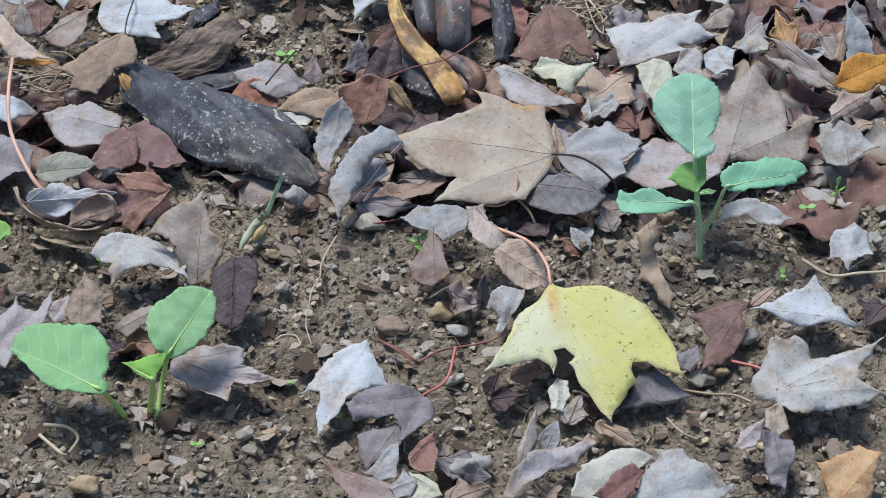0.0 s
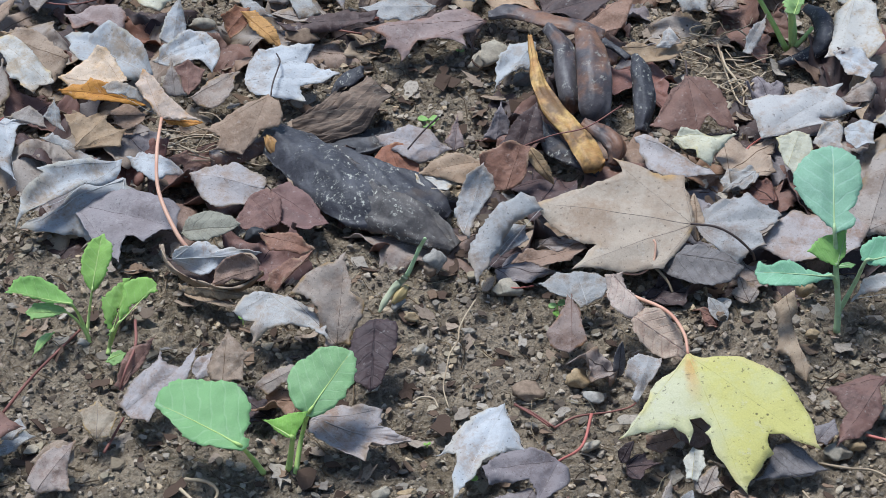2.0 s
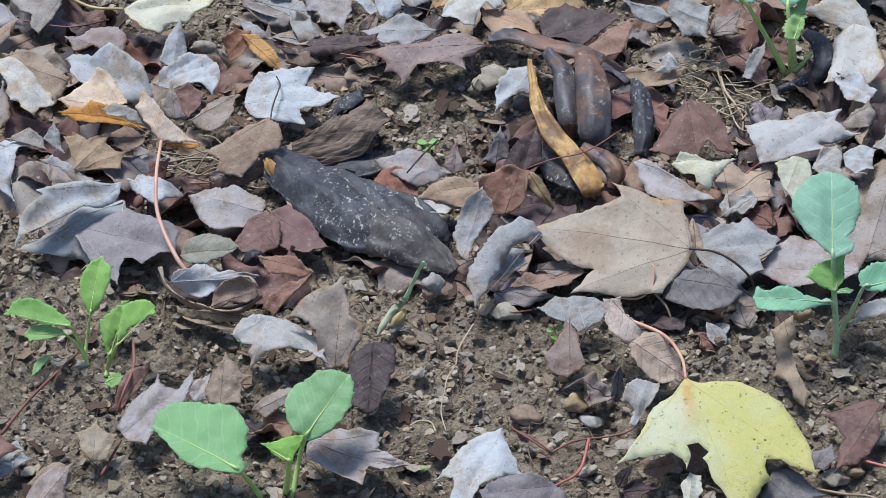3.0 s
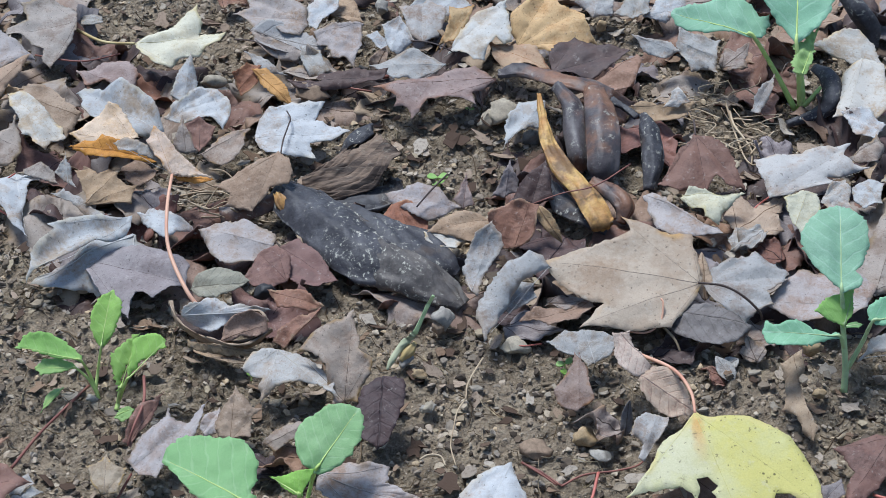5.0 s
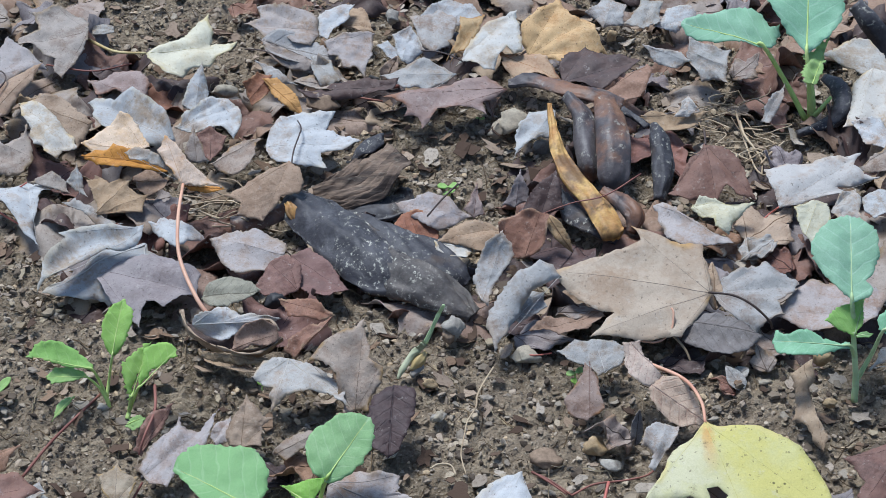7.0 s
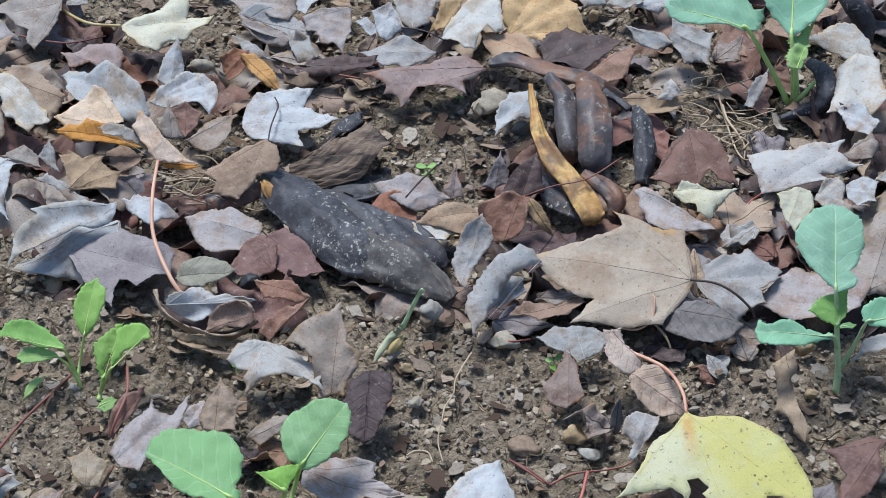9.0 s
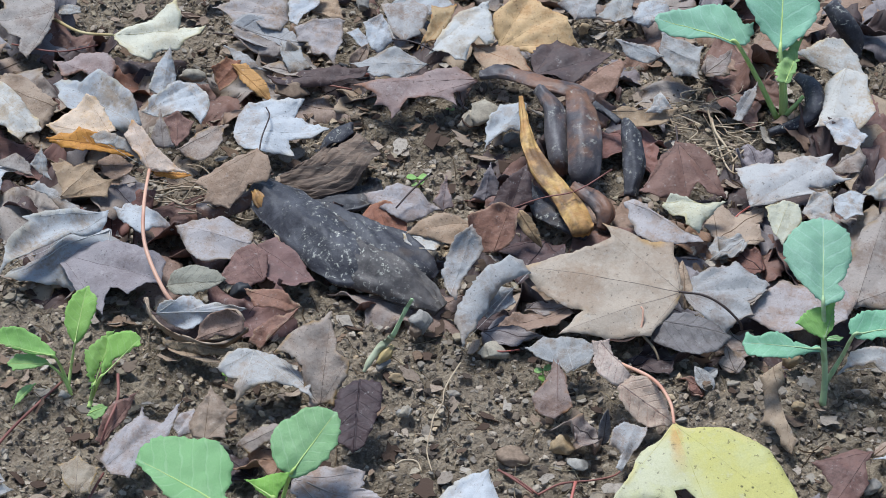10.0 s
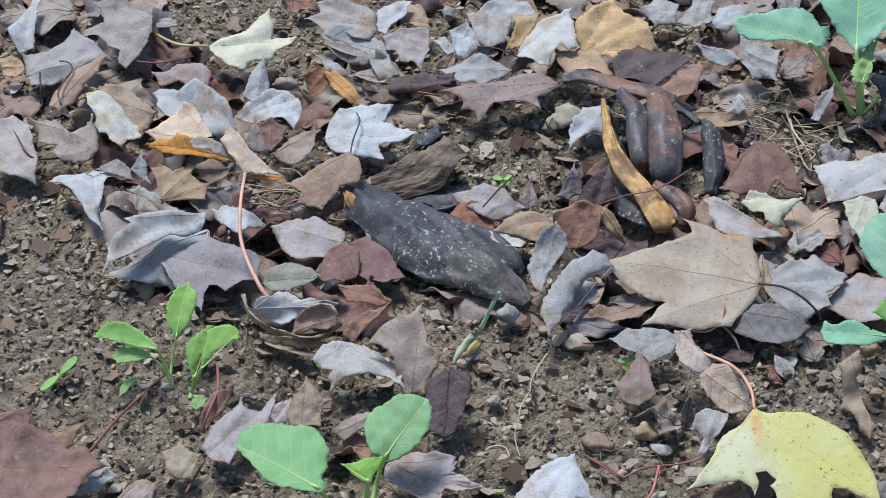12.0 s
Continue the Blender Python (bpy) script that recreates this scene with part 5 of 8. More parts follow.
# ---- whole leaves with their lobes: the near side ----
fallen("blue", (0.0185, -0.1123, 0.0227), (-0.0098, -0.1706, 0.0081), -6.1, (0.01, 0.46), [(269, 0.48), (283, 0.40), (302, 0.32), (333, 0.26), (3, 0.26), (34, 0.37), (40, 0.22), (65, 0.27), (74, 0.38), (91, 0.55), (95, 0.37), (105, 0.30), (116, 0.17), (171, 0.17), (197, 0.26), (203, 0.36), (222, 0.35), (244, 0.35), (261, 0.40)], (5, 9, 15))
fallen("violet", (0.0473, -0.1556, 0.0218), (0.0074, -0.1607, 0.0204), -15.9, (-0.10, 0.47), [(283, 0.49), (317, 0.36), (3, 0.34), (41, 0.45), (78, 0.57), (102, 0.54), (117, 0.29), (188, 0.15), (194, 0.37), (180, 0.59), (210, 0.53), (232, 0.57), (249, 0.62), (266, 0.59)], (4, 9), stalk=[(0.0621, -0.1317, 0.0100), (0.0688, -0.1078, 0.0120)], stalk_mat=STEM_RED)
fallen("violet", (0.0332, -0.1706, 0.0148), (0.0146, -0.1964, 0.0084), -8.1, (0.07, 0.49), [(7, 0.39), (318, 0.36), (269, 0.52), (242, 0.47), (201, 0.28), (141, 0.29), (100, 0.54), (74, 0.41)], ())
fallen("white", (0.0178, -0.2092, 0.0148), (0.0306, -0.1923, 0.0223), 14.2, (0.06, 0.47), [(236, 0.59), (186, 0.19), (110, 0.45), (92, 0.61), (45, 0.33), (334, 0.46), (282, 0.49)], (3,))
fallen("ogrey", (0.0278, -0.2186, 0.0155), (0.0406, -0.2140, 0.0168), 15.0, (0.02, 0.40), [(252, 0.53), (152, 0.77), (91, 0.62), (14, 0.54), (311, 0.61)], ())
fallen("rose", (-0.0065, -0.1989, 0.0175), (0.0356, -0.2230, 0.0115), 12.1, (0.07, 0.46), [(260, 0.51), (247, 0.27), (181, 0.16), (117, 0.32), (98, 0.58), (70, 0.38), (4, 0.26), (303, 0.21), (276, 0.33)], ())
fallen("rust", (0.0388, -0.1970, 0.0155), (0.0517, -0.1846, 0.0211), 17.0, (0.24, 0.31), [(218, 0.48), (142, 0.50), (113, 0.80), (58, 0.43), (336, 0.76), (299, 0.53), (262, 0.51)], (2,), curl=0.5)
fallen("cream", (0.0387, -0.2101, 0.0162), (0.0537, -0.2207, 0.0128), 14.6, (0.11, 0.50), [(256, 0.69), (228, 0.46), (135, 0.40), (98, 0.55), (29, 0.43), (346, 0.52)], ())
fallen("cream", (0.1271, -0.2300, 0.0114), (0.1675, -0.2083, 0.0185), 15.8, (-0.10, 0.47), [(271, 0.58), (245, 0.41), (201, 0.28), (146, 0.31), (107, 0.41), (79, 0.55), (72, 0.34), (35, 0.17), (342, 0.21), (304, 0.39)], (5,))
fallen("redbrown", (0.1348, -0.2374, 0.0190), (0.1607, -0.2193, 0.0248), 14.7, (-0.00, 0.51), [(257, 0.56), (187, 0.23), (114, 0.43), (86, 0.50), (13, 0.23), (309, 0.37)], ())
fallen("white", (0.1533, -0.2371, 0.0184), (0.2074, -0.2302, 0.0206), 17.8, (-0.15, 0.51), [(282, 0.56), (257, 0.39), (213, 0.31), (209, 0.39), (163, 0.33), (145, 0.22), (101, 0.26), (75, 0.34), (73, 0.51), (53, 0.44), (15, 0.36), (305, 0.47)], (3, 8))
fallen("orange", (0.2605, -0.2393, 0.0107), (0.2896, -0.2116, 0.0197), 13.0, (-0.11, 0.47), [(198, 0.43), (157, 0.33), (112, 0.49), (77, 0.55), (58, 0.38), (3, 0.37), (332, 0.43), (279, 0.53), (249, 0.31), (227, 0.38)], (0, 2, 3), ripple=0.06)
fallen("ivory", (0.2436, -0.1602, 0.0200), (0.3042, -0.1508, 0.0230), 17.8, (-0.06, 0.28), [(294, 0.36), (273, 0.46), (255, 0.47), (233, 0.41), (202, 0.46), (173, 0.42), (157, 0.36), (148, 0.25), (123, 0.37), (114, 0.55), (107, 0.87), (99, 0.67), (90, 0.49), (71, 0.44), (66, 0.54), (65, 0.74), (47, 0.54), (6, 0.32), (322, 0.39)], (4, 10, 15), stalk=[(0.2420, -0.1317, 0.0080), (0.2252, -0.1187, 0.0040)], stalk_mat=STEM_RED)
fallen("pink", (0.2316, -0.1812, 0.0189), (0.2145, -0.1967, 0.0138), -13.2, (-0.06, 0.50), [(80, 0.54), (28, 0.26), (289, 0.41), (276, 0.66), (245, 0.31), (159, 0.27), (104, 0.46)], (), ripple=0.08)
fallen("violet", (0.2351, -0.1944, 0.0216), (0.2359, -0.2220, 0.0093), 0.7, (0.01, 0.46), [(297, 0.56), (268, 0.49), (222, 0.43), (151, 0.29), (96, 0.60), (69, 0.53), (24, 0.26)], (), ripple=0.08)
fallen("beige", (0.2381, -0.1778, 0.0281), (0.2362, -0.1962, 0.0199), -2.4, (-0.04, 0.50), [(323, 0.42), (262, 0.57), (209, 0.29), (138, 0.42), (87, 0.55), (33, 0.42)], (), ripple=0.08)
fallen("blue", (0.3051, -0.1011, 0.0132), (0.2444, -0.0878, 0.0165), -13.7, (0.08, 0.47), [(100, 0.56), (77, 0.32), (28, 0.23), (1, 0.33), (333, 0.24), (289, 0.21), (269, 0.33), (260, 0.48), (248, 0.36), (238, 0.24), (171, 0.20), (133, 0.26), (109, 0.37)], (0, 3))
fallen("redbrown", (0.2403, -0.0845, 0.0168), (0.2074, -0.1295, 0.0072), -7.0, (0.01, 0.51), [(350, 0.42), (318, 0.41), (284, 0.50), (266, 0.54), (263, 0.33), (222, 0.23), (153, 0.21), (117, 0.32), (95, 0.44), (90, 0.52), (70, 0.28), (39, 0.12), (0, 0.24)], (0, 5), ripple=0.08)
fallen("slate", (0.1986, -0.1515, 0.0091), (0.1578, -0.1586, 0.0074), -13.8, (0.17, 0.47), [(108, 0.57), (71, 0.30), (25, 0.34), (343, 0.31), (286, 0.27), (251, 0.52), (221, 0.27), (141, 0.20)], (0,))
fallen("violet", (0.1951, -0.1287, 0.0088), (0.2088, -0.1140, 0.0119), 8.2, (0.02, 0.41), [(186, 0.39), (100, 0.61), (29, 0.35), (305, 0.45), (266, 0.42)], ())
fallen("greytan", (0.2532, 0.0523, 0.0161), (0.2805, 0.1248, 0.0342), 4.9, (0.15, 0.38), [(211, 0.44), (151, 0.36), (117, 0.57), (102, 0.64), (79, 0.50), (48, 0.29), (1, 0.23), (36, 0.40), (25, 0.48), (358, 0.43), (333, 0.47), (281, 0.36), (245, 0.45)], (0, 3, 8), ripple=0.05)
fallen("white", (0.3267, 0.0413, 0.0162), (0.3267, 0.0756, 0.0274), -0.0, (-0.05, 0.52), [(181, 0.40), (128, 0.48), (87, 0.50), (31, 0.44), (345, 0.66), (275, 0.53), (235, 0.54)], (0, 2, 4))
fallen("white", (0.3080, -0.0507, 0.0086), (0.3164, -0.0209, 0.0195), 5.3, (-0.03, 0.49), [(179, 0.36), (128, 0.45), (87, 0.53), (53, 0.54), (352, 0.44), (323, 0.26), (274, 0.49), (238, 0.28), (227, 0.49)], (2, 4, 6), ripple=0.07)
fallen("white", (0.2339, -0.0121, 0.0158), (0.2815, -0.0094, 0.0168), 20.0, (-0.11, 0.47), [(285, 0.52), (250, 0.35), (186, 0.18), (100, 0.33), (79, 0.55), (60, 0.42), (28, 0.20), (307, 0.08), (282, 0.29)], (0, 4))
fallen("ivory", (0.2723, 0.1533, 0.0279), (0.2935, 0.1699, 0.0353), 18.7, (0.18, 0.49), [(246, 0.59), (168, 0.29), (112, 0.56), (58, 0.43), (7, 0.41), (287, 0.39)], (2,))
fallen("greytan", (0.2884, 0.1431, 0.0372), (0.3312, 0.1112, 0.0230), 19.0, (0.02, 0.48), [(267, 0.52), (264, 0.27), (190, 0.07), (117, 0.28), (93, 0.55), (77, 0.32), (359, 0.07), (281, 0.31)], (), curl=0.4)
fallen("blue", (0.3562, 0.1513, 0.0162), (0.3527, 0.1820, 0.0419), -4.2, (0.08, 0.37), [(237, 0.45), (148, 0.24), (97, 0.64), (81, 0.40), (344, 0.24), (307, 0.40), (265, 0.38)], (2,))
fallen("tan", (0.3431, 0.1499, 0.0176), (0.3508, 0.1736, 0.0313), 9.0, (0.01, 0.47), [(249, 0.41), (122, 0.29), (89, 0.55), (9, 0.18), (287, 0.48)], ())
fallen("oorange", (0.3305, 0.1103, 0.0265), (0.3732, 0.1287, 0.0339), 20.1, (0.01, 0.50), [(267, 0.50), (215, 0.32), (143, 0.30), (102, 0.56), (64, 0.44), (345, 0.30), (296, 0.42)], ())
fallen("opink", (0.3210, 0.0737, 0.0295), (0.3555, 0.0938, 0.0393), 22.2, (-0.01, 0.44), [(251, 0.39), (184, 0.22), (105, 0.27), (89, 0.57), (63, 0.31), (303, 0.23), (280, 0.51)], (), curl=0.6)
fallen("yellow", (0.1251, -0.0827, 0.0346), (0.1494, -0.1704, 0.0127), 3.7, (-0.08, 0.41), [(280, 0.43), (269, 0.36), (247, 0.35), (231, 0.37), (210, 0.38), (191, 0.42), (175, 0.44), (158, 0.49), (142, 0.56), (134, 0.61), (132, 0.52), (132, 0.40), (125, 0.33), (118, 0.35), (113, 0.44), (102, 0.45), (94, 0.50), (86, 0.55), (83, 0.59), (78, 0.54), (73, 0.45), (64, 0.38), (54, 0.28), (43, 0.25), (47, 0.19), (20, 0.18), (14, 0.25), (27, 0.27), (33, 0.32), (36, 0.37), (26, 0.33), (15, 0.35), (9, 0.48), (6, 0.66), (357, 0.56), (342, 0.46), (322, 0.43), (300, 0.38), (286, 0.41)], (9, 18, 33), ripple=0.03, stiff=0.35, stalk=[(0.1240, -0.0652, 0.0360), (0.1160, -0.0431, 0.0340), (0.0975, -0.0167, 0.0240)], stalk_mat=STEM_TAN, r=0.001)
fallen("white", (0.0962, -0.0962, 0.0111), (0.1121, -0.0703, 0.0215), 11.3, (-0.21, 0.54), [(233, 0.37), (178, 0.30), (126, 0.35), (87, 0.36), (65, 0.50), (42, 0.36), (360, 0.26), (311, 0.30), (292, 0.63), (279, 0.59), (280, 0.28), (245, 0.26)], (), curl=0.5)
fallen("opink", (0.0973, -0.0443, 0.0300), (0.1292, -0.0651, 0.0180), 24.7, (0.01, 0.41), [(274, 0.43), (236, 0.45), (205, 0.38), (124, 0.35), (91, 0.61), (49, 0.41), (360, 0.28), (306, 0.34)], (4,), curl=0.3)
fallen("opink", (0.0859, -0.0176, 0.0410), (0.1079, -0.0389, 0.0267), 23.7, (0.15, 0.50), [(266, 0.59), (234, 0.52), (224, 0.24), (133, 0.19), (114, 0.54), (83, 0.55), (56, 0.35), (2, 0.27), (306, 0.35)], (), curl=0.3)
fallen("tan", (0.1906, -0.0206, 0.0258), (0.1976, -0.0730, 0.0024), 3.1, (0.04, 0.50), [(283, 0.46), (256, 0.55), (249, 0.38), (268, 0.21), (262, 0.01), (105, 0.19), (105, 0.40), (94, 0.51), (86, 0.40), (57, 0.18), (25, 0.24), (305, 0.19)], (), ripple=0.09, curl=0.3)
fallen("dark", (-0.1897, 0.0356, 0.0125), (-0.1541, 0.0247, 0.0093), 15.3, (0.09, 0.50), [(257, 0.57), (219, 0.23), (106, 0.52), (66, 0.47), (3, 0.21), (288, 0.30)], ())
fallen("brown", (-0.1574, 0.0055, 0.0180), (-0.1297, 0.0129, 0.0234), 34.6, (-0.07, 0.54), [(280, 0.60), (245, 0.44), (194, 0.37), (139, 0.41), (100, 0.51), (70, 0.51), (41, 0.34), (320, 0.17), (297, 0.36)], (), curl=0.9)
fallen("otan", (-0.1786, 0.0078, 0.0143), (-0.1360, 0.0028, 0.0101), 39.7, (0.01, 0.49), [(267, 0.50), (263, 0.16), (119, 0.14), (97, 0.52), (86, 0.49), (319, 0.14), (280, 0.46)], ())
fallen("greytan", (-0.2414, -0.1598, 0.0086), (-0.2247, -0.1337, 0.0161), 8.5, (-0.03, 0.43), [(238, 0.47), (194, 0.32), (121, 0.44), (86, 0.63), (39, 0.27), (342, 0.57), (279, 0.50)], (3,))
fallen("white", (-0.2662, -0.1193, 0.0088), (-0.2551, -0.1101, 0.0114), 12.3, (-0.04, 0.42), [(207, 0.54), (118, 0.62), (54, 0.55), (321, 0.41), (275, 0.61)], ())
fallen("brown", (0.1192, -0.1101, 0.0125), (0.1385, -0.1261, 0.0085), 10.8, (0.08, 0.53), [(263, 0.63), (195, 0.44), (112, 0.55), (42, 0.47), (340, 0.45)], ())
fallen("rust", (-0.1290, 0.0448, 0.0248), (-0.0963, 0.0351, 0.0201), 24.9, (0.04, 0.47), [(265, 0.54), (229, 0.28), (145, 0.27), (96, 0.55), (66, 0.38), (8, 0.17), (311, 0.34)], (3,))
fallen("rust", (-0.0961, 0.0281, 0.0244), (-0.1180, 0.0055, 0.0114), -20.3, (0.12, 0.59), [(259, 0.64), (249, 0.44), (176, 0.07), (109, 0.44), (73, 0.51), (47, 0.32), (301, 0.24)], (3,), curl=0.4)
fallen("pink", (-0.0090, 0.1426, 0.0169), (-0.0592, 0.1554, 0.0201), -13.6, (-0.04, 0.51), [(84, 0.52), (28, 0.30), (329, 0.31), (276, 0.52), (250, 0.36), (209, 0.33), (157, 0.23), (97, 0.44)], ())
fallen("rust", (-0.0391, 0.1184, 0.0051), (-0.0514, 0.1469, 0.0178), -9.3, (0.02, 0.54), [(143, 0.50), (106, 0.52), (66, 0.46), (26, 0.37), (339, 0.42), (292, 0.55), (263, 0.55), (206, 0.53)], ())
fallen("ivory", (-0.0322, 0.1145, 0.0174), (-0.0061, 0.1069, 0.0155), 13.4, (0.08, 0.45), [(254, 0.54), (188, 0.39), (100, 0.58), (67, 0.43), (360, 0.28), (297, 0.42)], ())
fallen("tan", (0.0119, 0.1224, 0.0228), (-0.0299, 0.1144, 0.0202), -17.7, (-0.04, 0.46), [(87, 0.58), (59, 0.41), (13, 0.28), (299, 0.31), (279, 0.50), (240, 0.45), (190, 0.38), (119, 0.27)], ())
fallen("dark", (0.0374, 0.1479, 0.0146), (0.0474, 0.1731, 0.0330), 12.5, (-0.07, 0.38), [(230, 0.60), (183, 0.28), (105, 0.38), (83, 0.64), (51, 0.46), (348, 0.50), (297, 0.39), (251, 0.47)], (3,))
fallen("violet", (0.0209, 0.1601, 0.0134), (0.0246, 0.1804, 0.0304), 6.6, (0.02, 0.39), [(225, 0.51), (114, 0.31), (92, 0.62), (23, 0.27), (329, 0.38), (265, 0.41)], (2,))
fallen("rust", (0.0255, 0.0979, 0.0175), (0.0363, 0.1245, 0.0354), 12.2, (-0.15, 0.48), [(185, 0.56), (152, 0.44), (92, 0.50), (57, 0.62), (20, 0.43), (331, 0.45), (285, 0.52), (248, 0.59)], (), curl=0.3)
fallen("rose", (-0.0074, 0.1525, 0.0097), (-0.0050, 0.1703, 0.0246), 5.0, (-0.02, 0.42), [(213, 0.37), (116, 0.29), (88, 0.60), (10, 0.21), (318, 0.46), (269, 0.44)], (2,))
fallen("blue", (-0.0322, 0.3864, 0.0179), (-0.0049, 0.4101, 0.0256), 13.5, (-0.08, 0.45), [(226, 0.68), (160, 0.48), (88, 0.53), (42, 0.60), (346, 0.34), (280, 0.49)], ())
fallen("white", (0.0930, 0.3918, 0.0157), (0.1020, 0.4191, 0.0246), 5.6, (-0.01, 0.48), [(196, 0.60), (119, 0.59), (44, 0.53), (333, 0.53), (269, 0.51)], ())
fallen("white", (0.1226, 0.3839, 0.0172), (0.1310, 0.4121, 0.0275), 5.6, (-0.05, 0.45), [(220, 0.60), (115, 0.52), (58, 0.63), (339, 0.43), (273, 0.48)], ())
fallen("blue", (0.1315, 0.3873, 0.0172), (0.1648, 0.3968, 0.0203), 17.3, (-0.11, 0.56), [(276, 0.60), (201, 0.35), (124, 0.50), (67, 0.51), (337, 0.42)], ())
fallen("redbrown", (-0.1211, 0.0695, 0.0144), (-0.1406, 0.0912, 0.0190), -8.0, (-0.16, 0.48), [(165, 0.57), (79, 0.49), (37, 0.72), (354, 0.61), (291, 0.52), (238, 0.50), (191, 0.52)], (2,))
fallen("redbrown", (-0.1261, 0.1023, 0.0151), (-0.0902, 0.0723, 0.0098), 7.7, (0.05, 0.52), [(266, 0.55), (237, 0.53), (215, 0.34), (132, 0.28), (97, 0.50), (66, 0.47), (31, 0.40), (339, 0.33)], (4,), stalk=[(-0.1405, 0.1194, 0.0180), (-0.1513, 0.1149, 0.0200)], r=0.0006)
fallen("cream", (0.1215, -0.1580, 0.0087), (0.1249, -0.1386, 0.0150), 3.0, (0.04, 0.52), [(173, 0.34), (103, 0.52), (65, 0.50), (354, 0.31), (284, 0.55), (248, 0.55)], ())
fallen("brown", (0.0987, -0.1314, 0.0095), (0.1168, -0.1262, 0.0106), 11.5, (-0.00, 0.46), [(229, 0.51), (123, 0.58), (72, 0.56), (338, 0.46), (281, 0.54)], ())
fallen("pink", (0.0884, -0.2228, 0.0085), (0.1375, -0.1900, 0.0192), 14.9, (-0.03, 0.46), [(270, 0.50), (250, 0.32), (192, 0.16), (111, 0.26), (92, 0.53), (79, 0.52), (64, 0.29), (8, 0.04), (279, 0.26), (280, 0.46)], (), curl=0.4)
fallen("beige", (0.0936, -0.2112, 0.0107), (0.1061, -0.1779, 0.0299), 10.2, (0.01, 0.49), [(263, 0.53), (232, 0.14), (97, 0.30), (90, 0.53), (65, 0.29), (331, 0.12), (276, 0.41)], (3,), curl=0.3)

# ---- fallen leaves: the far side ----
maple("violet", (-0.3310, 0.4289, 0.0120), (-0.3628, 0.3953, 0.0120), 0.9, ripple=0.08)
maple("rust", (-0.1953, 0.4323, 0.0120), (-0.1725, 0.4217, 0.0100), 0.9, ripple=0.08)
oval("ogrey", (-0.1645, 0.3550, 0.0280), (-0.1085, 0.3433, 0.0200), 0.26, roll=20, curl=0.7, bow=-0.06)
maple("greytan", (-0.0956, 0.3091, 0.0120), (-0.1433, 0.3172, 0.0160), a=(-0.1214, 0.3339, 0.0220), b=(-0.1170, 0.3033, 0.0100), lobes=0.4, ripple=0.08)
maple("violet", (-0.2116, 0.1507, 0.0060), (-0.2346, 0.1753, 0.0120), 0.9)
maple("blue", (-0.2240, 0.1145, 0.0180), (-0.2867, 0.0719, 0.0080), a=(-0.2792, 0.1125, 0.0180), b=(-0.2521, 0.0969, 0.0120), lobes=0.3, bow=0.04)
oval("otan", (-0.0731, 0.3259, 0.0060), (-0.0627, 0.3331, 0.0260), 0.3, roll=20, curl=0.8)
maple("rose", (0.0010, 0.3064, 0.0140), (0.0077, 0.2795, 0.0060), 0.5)
maple("greytan", (0.1856, 0.3292, 0.0080), (0.2071, 0.3428, 0.0200), 0.8)
maple("tan", (0.1797, 0.2903, 0.0060), (0.1964, 0.2760, 0.0080), 0.7, ripple=0.1)
maple("tan", (0.2601, 0.3853, 0.0100), (0.2829, 0.4127, 0.0160), 0.8)
maple("violet", (0.2158, 0.2048, 0.0080), (0.2019, 0.2345, 0.0140), 0.8, ripple=0.1)
maple("white", (0.1704, 0.1113, 0.0080), (0.1892, 0.1251, 0.0120), 0.8)

# ---- fallen leaves: round the grey leaf in the middle ----
oval("otan", (0.1440, 0.0415, 0.0180), (0.1441, 0.0741, 0.0320), 0.15, roll=20, curl=0.8)
oval("otan", (0.0415, 0.1272, 0.0300), (0.0576, 0.1101, 0.0120), 0.16, roll=40, curl=1.6, bow=0.12)
maple("greytan", (0.0451, 0.0455, 0.0140), (0.0753, 0.0353, 0.0220), wide=0.5, lobes=0.2)
maple("violet", (0.0181, 0.0326, 0.0040), (0.0639, 0.0243, 0.0060), 0.6)
maple("dark", (0.0613, 0.1242, 0.0060), (0.0411, 0.0818, 0.0060), 0.9)
maple("greytan", (0.1866, 0.0147, 0.0040), (0.1644, 0.0410, 0.0100), 0.8, ripple=0.1)
maple("tan", (0.1740, 0.1268, 0.0080), (0.2097, 0.1588, 0.0100), 0.8)
maple("redbrown", (0.2000, 0.0958, 0.0080), (0.1803, 0.1178, 0.0100), 0.8)

# ---- the curled nest of leaves, and the leaves on the bare soil ----
maple("blue", (-0.1832, 0.0270, 0.0200), (-0.1278, 0.0261, 0.0240), a=(-0.1605, 0.0232, 0.0120), b=(-0.1684, 0.0338, 0.0280), lobes=0.2, ripple=0.05)
oval("otan", (-0.1766, 0.0119, 0.0050), (-0.1403, -0.0013, 0.0050), 0.14, curl=0.3, ripple=0.02)
maple("brown", (-0.0951, -0.0830, 0.0080), (-0.1312, -0.1022, 0.0060), 0.6, ripple=0.08)
maple("dark", (-0.1160, -0.0981, 0.0020), (-0.1366, -0.0830, 0.0060), 0.8)

maple("greytan", (0.0857, -0.0657, 0.0040), (0.0583, -0.0596, 0.0140), 0.8, ripple=0.12)
oval("slate", (0.0871, -0.0665, 0.0020), (0.0890, -0.0581, 0.0240), 0.16, roll=20)
oval("ogrey", (0.1562, -0.0193, 0.0040), (0.1457, -0.0076, 0.0140), 0.35)
maple("rust", (0.1511, -0.0224, 0.0040), (0.1373, -0.0114, 0.0100), 0.6, ripple=0.1)
maple("greytan", (0.1724, -0.0014, 0.0040), (0.1664, 0.0139, 0.0140), 0.8)
maple("dark", (0.1088, 0.0068, 0.0020), (0.1542, 0.0102, 0.0080), 0.6, ripple=0.1)
